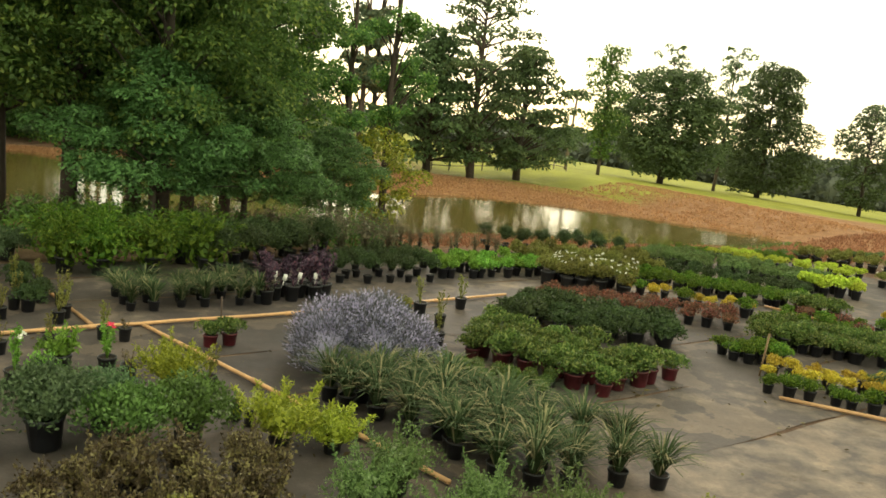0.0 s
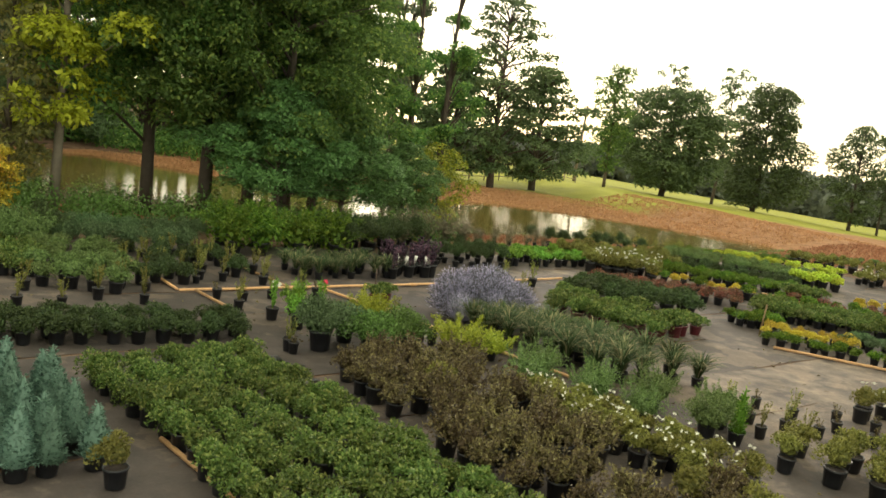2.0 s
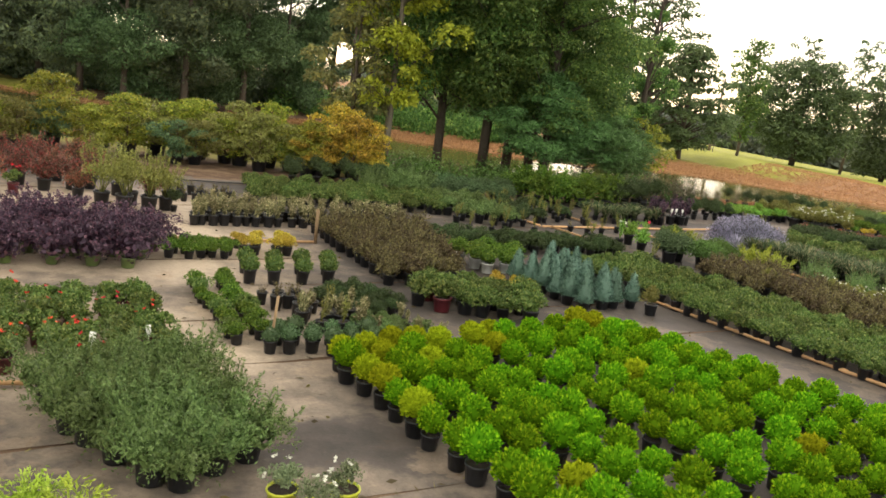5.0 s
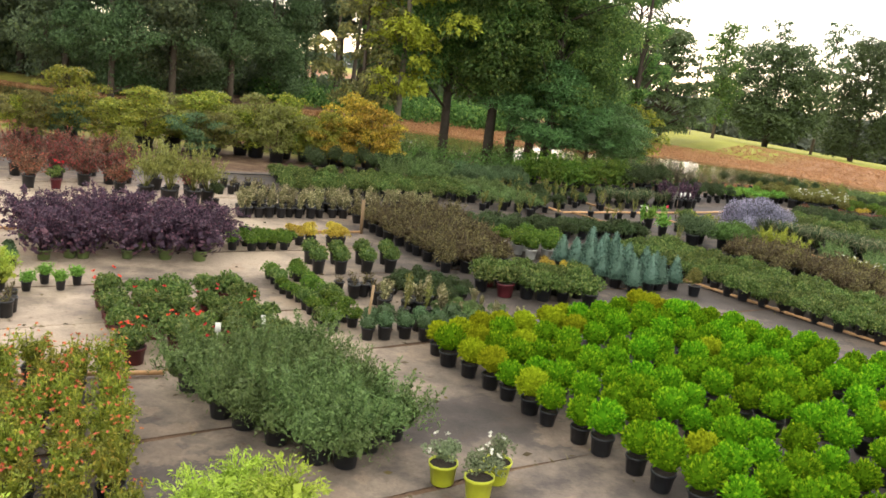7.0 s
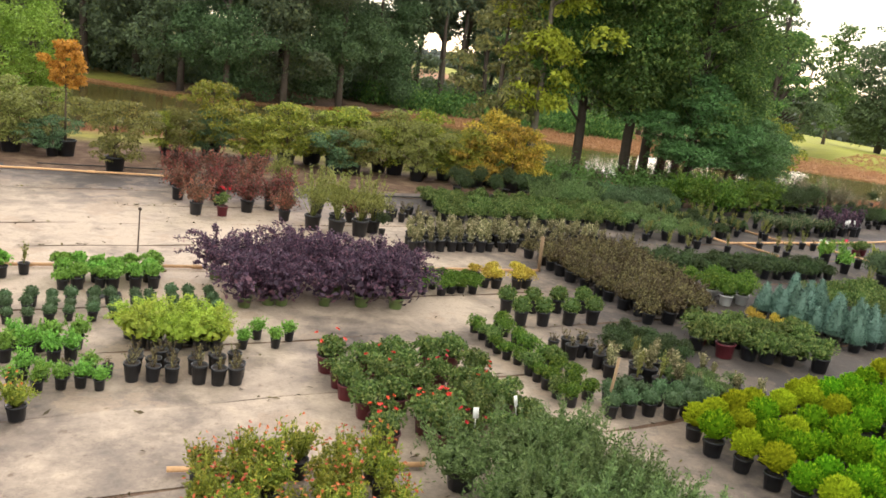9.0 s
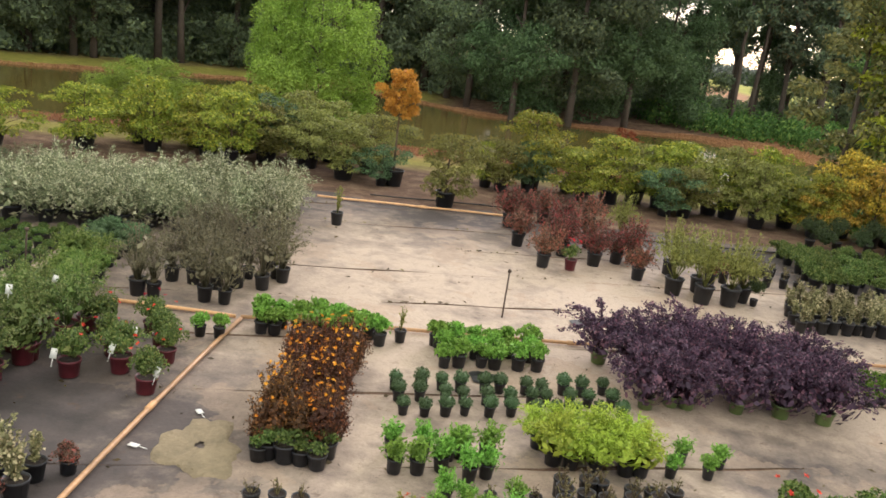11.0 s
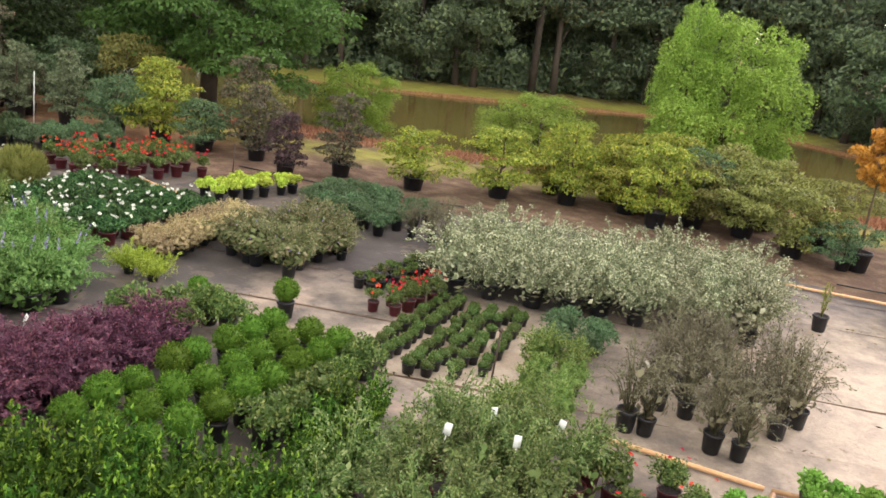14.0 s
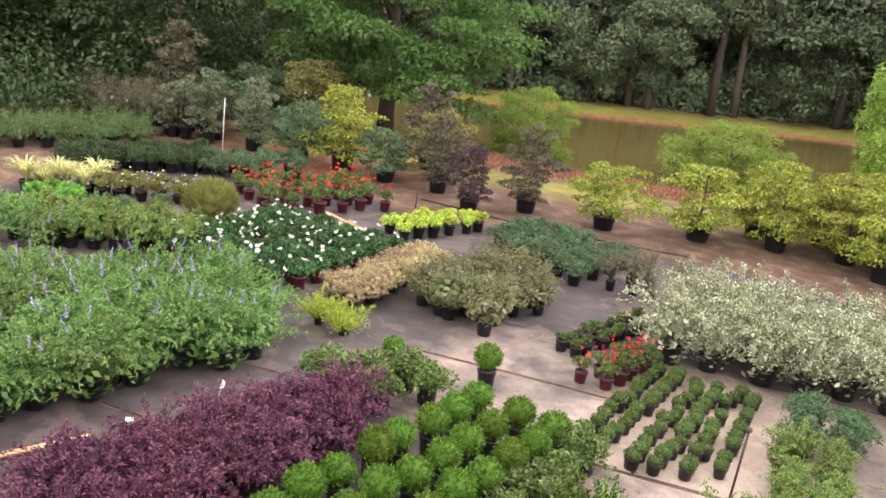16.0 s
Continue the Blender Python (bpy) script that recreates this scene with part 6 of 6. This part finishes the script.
fan("vitex", (-36.6, 3.4), (-36.2, 5.0), (-38.5, 3.6), (-38.2, 5.2), 3, 3, 0.9, 0.1)
fan("taupe", (-45.8, 12.6), (-43.6, 14.6), (-47.4, 13.2), (-45.2, 16.0), 6, 3, 1.5, 0.15)


# ---- potted trees ----
def small_tree_set():
    out = {}
    for key, leaf, h, r in (("yel", L_YELGR, 1.7, 0.95), ("olive", L_OLIVE, 1.65, 0.95), ("green", L_BOXB, 1.55, 0.95), ("maroon", L_MAROOND, 1.6, 0.6), ("orange", L_ORANGE, 2.75, 0.5), ("gold", L_AMBER, 1.8, 0.95), ("thin", L_BROWNISH_SHADED, 2.2, 0.75), ("pale", L_GREY, 1.9, 0.7)):
        out[key] = [crown_tree(h, 1.6 if key == "orange" else 0.12, ((0, r * 0.6), (0.3, r * 1.05), (0.65, r * 1.1), (0.88, r * 0.7), (1, r * 0.4)), leaf, 5200, 0.085, 46, r * 0.28, 0.03, M_STEM, 22, 0.42, 0.15, 0.0, 0.0, 0.38) for _ in range(3)]
    return out


SMALL = small_tree_set()
TREE_LABEL = {"yel": "young yellow-green tree in a large black pot", "olive": "young olive-green tree in a large black pot", "green": "young blue-green tree in a large black pot", "maroon": "young dark maroon tree in a large black pot", "orange": "slender young tree with an orange crown in a black pot", "gold": "golden-yellow leafy tree in a large black pot", "thin": "thin brownish young tree in a large black pot", "pale": "pale grey-green young tree in a large black pot"}


def potted_tree(key, x, y, s=1.0, z=None):
    root = new("potted_tree")
    tagged(root, TREE_LABEL[key], "tree", "potted trees")
    part("pot", pot(0.29, 0.42), root)
    t, c = SMALL[key][int(rng.integers(0, 3))]
    for nm, me in (("trunk", t), ("crown", c)):
        o = part(nm, me, root)
        o.matrix_basis = pose(0, 0, 0.34 if nm == "trunk" else 0.20)
    root.matrix_basis = pose(x, y, float(land_z(x, y)) + 0.01 if z is None else z, 0, 0, rng.uniform(0, 360)) @ Matrix.Diagonal((s, s, s * rng.uniform(0.82, 1.15), 1))


for key, x, y, s in (
        ("orange", -20.65, 18.6, 1.0), ("green", -20.95, 18.3, 0.62), ("olive", -19.0, 16.5, 0.95), ("olive", -17.5, 20.0, 0.9), ("green", -16.7, 20.6, 0.75),
        ("olive", -23.4, 19.6, 1.15), ("olive", -22.1, 18.5, 1.05), ("green", -24.8, 19.9, 1.05), ("olive", -23.0, 21.2, 1.1),
        ("yel", -26.4, 19.4, 1.05), ("yel", -27.9, 18.9, 1.0), ("yel", -25.6, 20.8, 1.1), ("yel", -27.2, 20.6, 1.1), ("yel", -25.4, 18.4, 1.0),
        ("yel", -31.4, 16.6, 1.0), ("yel", -29.5, 17.9, 1.1), ("maroon", -34.2, 14.8, 0.85), ("thin", -33.4, 16.2, 0.95),
        ("green", -37.4, 15.4, 0.95), ("yel", -38.9, 15.3, 1.15), ("green", -40.2, 14.9, 1.0), ("thin", -38.0, 18.1, 1.1), ("thin", -35.9, 15.8, 0.9), ("olive", -36.8, 17.2, 1.0),
        ("pale", -42.0, 14.8, 0.95), ("pale", -43.4, 14.2, 0.95), ("pale", -44.8, 14.0, 0.9), ("pale", -41.0, 15.6, 0.8), ("green", -44.0, 16.5, 1.2), ("thin", -46.5, 15.5, 1.2), ("olive", -42.5, 17.5, 1.2),
        ("yel", -14.2, 20.4, 1.1), ("yel", -12.6, 20.8, 0.95), ("olive", -12.0, 19.8, 0.8), ("yel", -11.0, 20.9, 0.95), ("olive", -9.9, 19.6, 0.9),
        ("gold", -7.9, 19.4, 0.95), ("gold", -6.8, 19.0, 0.95), ("yel", -8.8, 20.4, 0.95), ("yel", -18.0, 20.4, 0.7), ("yel", -15.4, 21.4, 0.85), ("yel", -16.6, 21.0, 1.1), ("yel", -15.0, 20.2, 1.0), ("olive", -13.3, 21.2, 1.15), ("yel", -11.9, 21.3, 1.15), ("olive", -10.5, 20.6, 1.1), ("yel", -9.5, 20.8, 1.05), ("gold", -7.3, 20.0, 1.1), ("gold", -6.2, 19.3, 0.95), ("yel", -8.3, 19.3, 0.9), ("green", -12.6, 19.6, 0.8),
        ("yel", -28.7, 19.9, 1.0), ("olive", -24.6, 19.4, 1.0), ("olive", -21.6, 20.0, 1.1), ("yel", -26.6, 21.6, 1.15), ("olive", -24.0, 21.6, 1.2)):
    potted_tree(key, x, y, s)
for x, y in ((-17.3, 15.1), (-16.4, 16.2), (-15.2, 16.4)):
    put("rust", x, y, 1.15)
put("sprig", -21.2, 12.9, 1.4)
put("sprig", -21.4, 8.4, 1.2)


# ---- pipes, posts and stakes ----
def pipe(pts, r=0.03, label="orange-stained plastic irrigation pipe lying on the ground", mat=None, name="irrigation_pipe"):
    p = np.array([(x, y, 0.03 + r) for x, y in pts])
    fine = []
    for a, b in zip(p, p[1:]):
        n = max(2, int(np.linalg.norm(b - a) / 0.6))
        for i in range(n):
            q = a + (b - a) * i / n
            fine.append(q + np.array((0, 0, 0.006 * math.sin(q[0] * 3 + q[1] * 2))))
    fine.append(p[-1])
    v, f = tube(np.array(fine), r, 8)
    ob = tagged(new(name, mesh_np(name, v, f, [mat or M_PIPE], None, True)), label, "pipe", "irrigation pipes")
    for q in p[1:-1]:
        d = p[1] - p[0]
        d = d / np.linalg.norm(d)
        v, f = tube(np.array([q - d * 0.09, q + d * 0.09]), r * 1.3, 8)
        part("coupling", mesh_np("coupling", v, f, [mat or M_PIPE], None, True), ob)
    return ob


for pts in (((-2.17, 12.86), (0.2, 13.56), (3.4, 14.5), (6.69, 15.7), (8.6, 16.4)), ((-3.4, 17.1), (-2.2, 12.95)), ((-1.85, 12.9), (-1.4, 11.6)), ((-0.72, 16.3), (0.15, 13.65)), ((0.9, 13.7), (2.2, 10.8), (3.65, 7.5)),
            ((-3.0, 5.2), (-2.22, 3.1), (-1.52, 1.2), (-0.90, -0.45)), ((-16.2, -0.28), (-13.6, -0.14)), ((-21.36, 6.22), (-19.0, 6.64), (-16.3, 7.1), (-12.0, 7.95), (-9.4, 8.4)),
            ((-21.34, 6.14), (-21.42, 3.0), (-21.45, -1.2)), ((-21.44, 6.21), (-23.3, 6.15)), ((-31.0, -0.3), (-30.3, 2.3)), ((15.3, 15.7), (15.9, 14.0)), ((-22.2, 15.5), (-19.5, 15.9), (-16.9, 16.3)), ((10.05, 9.6), (11.9, 7.7)), ((-36.5, 11.6), (-33.9, 10.9))):
    pipe(pts)
for pts in (((-14.0, 15.5), (-10.0, 16.3), (-5.5, 16.5)), ((-21.0, 16.6), (-18.0, 17.3), (-15.5, 17.2)), ((-35.5, 14.6), (-32.0, 14.9), (-29.0, 16.0))):
    pipe(pts, 0.018, "black plastic hose lying on bare ground", M_HOSE, "water_hose")


def stake(x, y, h, r=0.014, lean=2.0, mat=None, head=False, label="thin rusty steel riser standing in the ground", name="riser"):
    v, f = tube(np.array([(0, 0, -0.05), (0, 0, h * 0.5), (0, 0, h)]), r, 7)
    ob = tagged(new(name, mesh_np(name, v, f, [mat or M_STEEL], None, True)), label, "stake")
    ob.matrix_basis = pose(x, y, 0.02, lean, lean * 0.6, rng.uniform(0, 360))
    if head:
        v, f = lathe([(0.0, h - 0.01), (0.03, h), (0.035, h + 0.03), (0.018, h + 0.05), (0.0, h + 0.055)], 8)
        part("sprinkler_head", mesh_np("sprinkler_head", v, [f], [mat or M_STEEL], None, True), ob)


stake(-17.42, 8.02, 0.8, 0.014, 2, None, True)
stake(-10.85, 1.4, 0.75, 0.02, 3, M_STAKE, False, "weathered wooden stake standing in the ground", "wooden_stake")
stake(-9.35, 8.5, 0.75, 0.04, 2, M_STAKE, False, "reddish wooden post at the pipe's end", "wooden_post")
stake(-24.89, 6.56, 0.8, 0.014, 2, None, True)
stake(10.7, 10.75, 0.75, 0.018, 4, M_STAKE, False, "weathered wooden stake standing in the ground", "wooden_stake")
stake(2.05, 13.3, 0.6)
stake(15.0, 13.2, 0.6)
stake(-34.9, 13.6, 0.75, 0.014, 1, None, True)
stake(-42.3, 13.9, 1.5, 0.013, 1, M_TAG, False, "tall white plastic stake", "plastic_stake")


# ---- paper tags, rags and litter ----
def tag(x, y, z, yaw):
    ob = tagged(new("plant_tag", TAG), "small white plastic plant tag", "tag", "plant tags")
    ob.matrix_basis = pose(x, y, z, -15, 8, yaw) @ Matrix.Scale(1.5, 4)


for x, y, z in ((-22.75, 3.35, 0.30), (-22.2, 3.65, 0.33), (-21.5, 3.3, 0.28), (-22.1, 4.1, 0.40), (-23.4, 4.6, 0.75), (-23.6, 3.9, 0.8), (-24.2, 3.6, 0.85), (-24.0, 4.3, 0.8), (-29.5, 2.2, 0.5), (-29.0, 1.5, 0.48), (-29.6, 3.4, 0.5), (-35.3, 7.0, 0.45), (-34.2, 6.9, 0.42), (-33.2, 7.1, 0.45), (-12.4, 0.6, 0.42), (-13.0, 0.2, 0.44), (3.4, 15.2, 0.5), (3.75, 15.5, 0.48), (4.1, 15.65, 0.45), (3.3, 15.5, 0.5)):
    tag(x, y, z, rng.uniform(-40, 60))


def litter():
    """Leaves and twigs blown over the fabric."""
    n = 700
    pos = np.stack([rng.uniform(-24, 13, n), rng.uniform(-5, 14, n), np.full(n, 0.03)], 1)
    way = unit(np.stack([rng.normal(size=n), rng.normal(size=n), rng.normal(size=n) * 0.12], 1))
    seam = np.concatenate(SEAM_LITTER)
    pos = np.concatenate([pos, np.column_stack([seam, np.full(len(seam), 0.035)])])
    n = len(pos)
    way = unit(np.stack([rng.normal(size=n), rng.normal(size=n) * 0.6, rng.normal(size=n) * 0.15], 1))
    v, f = leaf_quads(pos, way, rng.uniform(0.03, 0.13, n), rng.uniform(0.015, 0.05, n), 0.1)
    tagged(new("leaf_litter", mesh_np("leaf_litter", v, f, [L_BROWN])), "scattered dry leaves on the ground fabric", "litter", kind="stuff")


litter()


def rag(x, y, yaw, sx, sy):
    """A crumpled scrap of black fabric."""
    us = np.linspace(0, 1, 14)
    U, V = np.meshgrid(us, us)
    Z = 0.035 + 0.05 * np.abs(np.sin(U * 9 + V * 3) * np.cos(V * 7 - U * 2)) * np.sin(U * math.pi) * np.sin(V * math.pi)
    top = np.stack([(U - 0.5) * sx, (V - 0.5) * sy * (1 + 0.4 * np.sin(U * 6)), Z], -1).reshape(-1, 3)
    i = (np.arange(13)[:, None] * 14 + np.arange(13)[None]).ravel()
    q = np.stack([i, i + 1, i + 15, i + 14], 1)
    low = top - (0, 0, 0.006)
    v, f = merge([(top, [q]), (low, [q[:, ::-1]])])
    ob = tagged(new("fabric_scrap", mesh_np("fabric_scrap", v, f, [M_HOSE], None, True)), "crumpled scrap of black ground fabric", "fabric")
    ob.matrix_basis = pose(x, y, 0, 0, 0, yaw)


def mud_patch(x, y, rx, ry, yaw):
    """A thin crust of dried mud with a ragged rim."""
    n = 40
    a = np.arange(n) * 2 * math.pi / n
    rag_ = 1 + 0.16 * np.sin(3 * a + x) + 0.10 * np.sin(7 * a + y) + rng.normal(size=n) * 0.05
    rows, q = [], []
    for f, z in ((1.0, 0.0), (0.93, 0.022), (0.7, 0.028), (0.4, 0.024), (0.12, 0.028)):
        rows.append(np.stack([np.cos(a) * rx * f * rag_, np.sin(a) * ry * f * rag_, z + rng.normal(size=n) * 0.002], 1))
    for k in range(len(rows) - 1):
        for i in range(n):
            j = (i + 1) % n
            q.append((k * n + i, k * n + j, (k + 1) * n + j, (k + 1) * n + i))
    v, f = merge([(np.concatenate(rows), [np.array(q)])])
    ob = tagged(new("mud_patch", mesh_np("mud_patch", v, f, [M_MUD], None, True)), "thin crust of dried greenish mud on the fabric", "mud")
    ob.matrix_basis = pose(x, y, 0.008, 0, 0, yaw)


mud_patch(-20.62, 2.35, 0.42, 0.62, 20)
for x, y, yaw in ((-20.85, 3.05, 40), (-21.2, 2.15, 80)):
    ob = tagged(new("plant_tag", TAG), "white plastic plant tag lying flat on the fabric", "tag", "plant tags")
    ob.matrix_basis = pose(x, y, 0.035, -86, 0, yaw) @ Matrix.Scale(1.4, 4)
rag(-1.75, 8.35, 10, 1.5, 0.3)
rag(-1.1, 8.15, -20, 0.8, 0.25)
rag(-0.9, 7.3, 30, 0.5, 0.2)
rag(-17.6, 5.3, 15, 0.5, 0.3)
rag(-15.9, 8.3, 20, 0.7, 0.25)


# ---- banks and distance ----
def tufts(name, label, n, place, leaf, h, w, blades=6):
    """Grass tufts, many blades in one mesh."""
    xy = place(n)
    z = land_z(xy[:, 0], xy[:, 1])
    base = np.repeat(np.stack([xy[:, 0], xy[:, 1], z - 0.02], 1), blades, 0)
    base[:, :2] += rng.normal(size=(len(base), 2)) * 0.12
    way = unit(rng.normal(size=(len(base), 3)) * 0.35 + (0, 0, 1))
    v, f = leaf_quads(base, way, h * rng.uniform(0.5, 1.2, len(base)), w, 0.15)
    tagged(new(name, mesh_np(name, v, f, [leaf])), label, "grass", kind="stuff")


def near_bank(n):
    x = rng.uniform(-50, 40, n)
    return np.stack([x, shore(x, NEAR) - 0.6 - rng.uniform(0, 1, n) ** 1.5 * 7.5], 1)


def far_bank(n):
    x = -60 + 105 * rng.uniform(0, 1, n) ** 0.6
    return np.stack([x, shore(x, FAR) + 0.5 + rng.uniform(0, 1, n) * (1.2 + np.maximum(0, x + 6) * 0.5)], 1)


tufts("straw_grass", "dry reddish straw grass on the pond banks", 9000, near_bank, L_STRAW, 0.2, 0.05)
tufts("bank_grass", "dry reddish straw grass on the far bank", 14000, far_bank, L_STRAW, 0.15, 0.06)
tufts("shore_grass", "green rushes and weeds along the near shore", 2600, lambda n: (lambda x: np.stack([x, shore(x, NEAR) + rng.normal(size=n) * 0.5 - 0.4], 1))(rng.uniform(-48, 33, n)), L_SUMAC, 0.3, 0.05, 8)


def undergrowth():
    """Dark brush under the woods behind the pond."""
    line = np.array([(-88, 18), (-72, 33), (-60, 45), (-52, 52), (-45, 58), (-38, 65), (-28, 66), (-19, 61), (-8, 62), (0, 66), (10, 70), (20, 74)], float)
    out = []
    for i in range(260):
        k = rng.uniform(0, len(line) - 1.001)
        q = line[int(k)] * (1 - k % 1) + line[int(k) + 1] * (k % 1) + (rng.normal() * 1.5, rng.uniform(-1.0, 9.0))
        hh, ww, n = rng.uniform(1.6, 4.2), rng.uniform(1.4, 2.6), 320
        if q[0] > -3:
            hh *= 0.55
        d = sphere_pts(n)
        d[:, 2] = np.abs(d[:, 2])
        z = float(land_z(q[0], q[1]))
        out.append(leaf_quads(d * (ww, ww, hh) * rng.uniform(0.55, 1, (n, 1)) + (q[0], q[1], z), lay(d, 0.3), 0.34, 0.2, 0.25, d))
        d = sphere_pts(60)
        out.append(leaf_quads(d * (ww, ww, hh) * 0.45 + (q[0], q[1], z + hh * 0.35), lay(d), 0.6, 0.4, 0.2, d))
    v, f = merge(out)
    tagged(new("undergrowth", mesh_np("undergrowth", v, f, [L_WOODS_HAZED])), "dark brush under the woodland edge", "undergrowth", kind="stuff")


undergrowth()


def brush(name, label, n, spot, leaf, h, w, leaves=150, size=0.13):
    """Wild low shrubs grown into one another."""
    out = []
    for i in range(n):
        x, y = spot()
        z, hh, ww = float(land_z(x, y)), h * rng.uniform(0.5, 1.2), w * rng.uniform(0.6, 1.2)
        d = sphere_pts(leaves)
        d[:, 2] = np.abs(d[:, 2])
        out.append(leaf_quads(d * (ww, ww, hh) * rng.uniform(0.5, 1.05, (leaves, 1)) + (x, y, z), lay(d, 0.8), size, size * 0.5, 0.25, d))
        out.append(heart((x, y, z + hh * 0.35), (ww * 0.7, ww * 0.7, hh * 0.5), 90, 0.7))
    v, f = merge(out)
    tagged(new(name, mesh_np(name, v, f, [leaf])), label, "undergrowth", kind="stuff")


brush("bank_brush", "dark green wild shrubs under the bank trees", 70, lambda: (rng.uniform(-9, 8), rng.uniform(20.5, 25)), L_SUMAC, 1.1, 0.9)
brush("dry_brush", "brownish wild shrubs at the water's edge", 60, lambda: (lambda x: (x, float(shore(x, NEAR)) - rng.uniform(0.3, 3.5)))(rng.uniform(-8, 7)), L_TAUPE, 0.8, 0.8)
brush("edge_brush", "brush under the trees at the nursery edge, leaf colour darkened as shade", 110, lambda: (rng.uniform(-62, -47), rng.uniform(6, 24)), L_EDGE_SHADED, 2.6, 1.7, 260, 0.22)
brush("far_brush", "low green brush along the far bank", 90, lambda: (lambda x: (x, float(shore(x, FAR)) + rng.uniform(6, 17)))(rng.uniform(-6, 13)), L_TREE, 2.0, 1.6, 220, 0.3)


def far_woods():
    """The wooded skyline beyond the field, with haze in its leaf colour."""
    parts_ = []
    for i in range(150):
        a = radians(8 + 80 * i / 149)
        d = rng.uniform(280, 320)
        c = np.array((d * math.sin(a), d * math.cos(a), 0.0))
        c[2] = float(land_z(c[0], c[1])) - 1.0
        hh = rng.uniform(1.0, 4.5) - c[2]
        n = 420
        p = sphere_pts(n) * (8, 8, hh * 0.5) * rng.uniform(0.85, 1, (n, 1)) + c + (0, 0, hh * 0.5)
        parts_.append(leaf_quads(p, unit(rng.normal(size=(n, 3))), 2.0, 1.5))
        parts_.append(blob(c + (0, 0, hh * 0.42), (6.5, 6.5, hh * 0.45), 8, 5))
    v, f = merge(parts_)
    tagged(new("far_woods", mesh_np("far_woods", v, f, [L_FAR_HAZED])), "wooded skyline beyond the field, haze put into its grey-green colour", "woods", kind="stuff")


far_woods()


def utility_pole(x, y):
    z = float(land_z(x, y))
    root = tagged(new("utility_pole"), "weathered grey wooden utility pole in the field", "pole")
    v, f = tube(np.array([(0, 0, -0.3), (0, 0, 4.0), (0.05, 0, 8.2)]), np.array((0.17, 0.15, 0.12)), 8)
    part("shaft", mesh_np("shaft", v, f, [M_POLE], None, True), root)
    root.matrix_basis = pose(x, y, z, 1, 2, 0)


utility_pole(44.3, 76.2)


def fence(x0, y0, x1, y1, n):
    root = tagged(new("field_fence"), "low dark wooden rail fence at the field's edge", "fence")
    a, b = np.array((x0, y0)), np.array((x1, y1))
    for i in range(n + 1):
        p = a + (b - a) * i / n
        z = float(land_z(*p))
        v, f = tube(np.array([(p[0], p[1], z - 0.2), (p[0], p[1], z + 0.9)]), 0.05, 6)
        part("post", mesh_np("post", v, f, [M_POLE]), root)
    for h in (0.4, 0.75):
        pts = np.array([(*(a + (b - a) * i / n), float(land_z(*(a + (b - a) * i / n))) + h) for i in range(n + 1)])
        v, f = tube(pts, 0.035, 5)
        part("rail", mesh_np("rail", v, f, [M_POLE]), root)


fence(25.0, 64.0, 42.0, 72.0, 9)
finish_kinds()
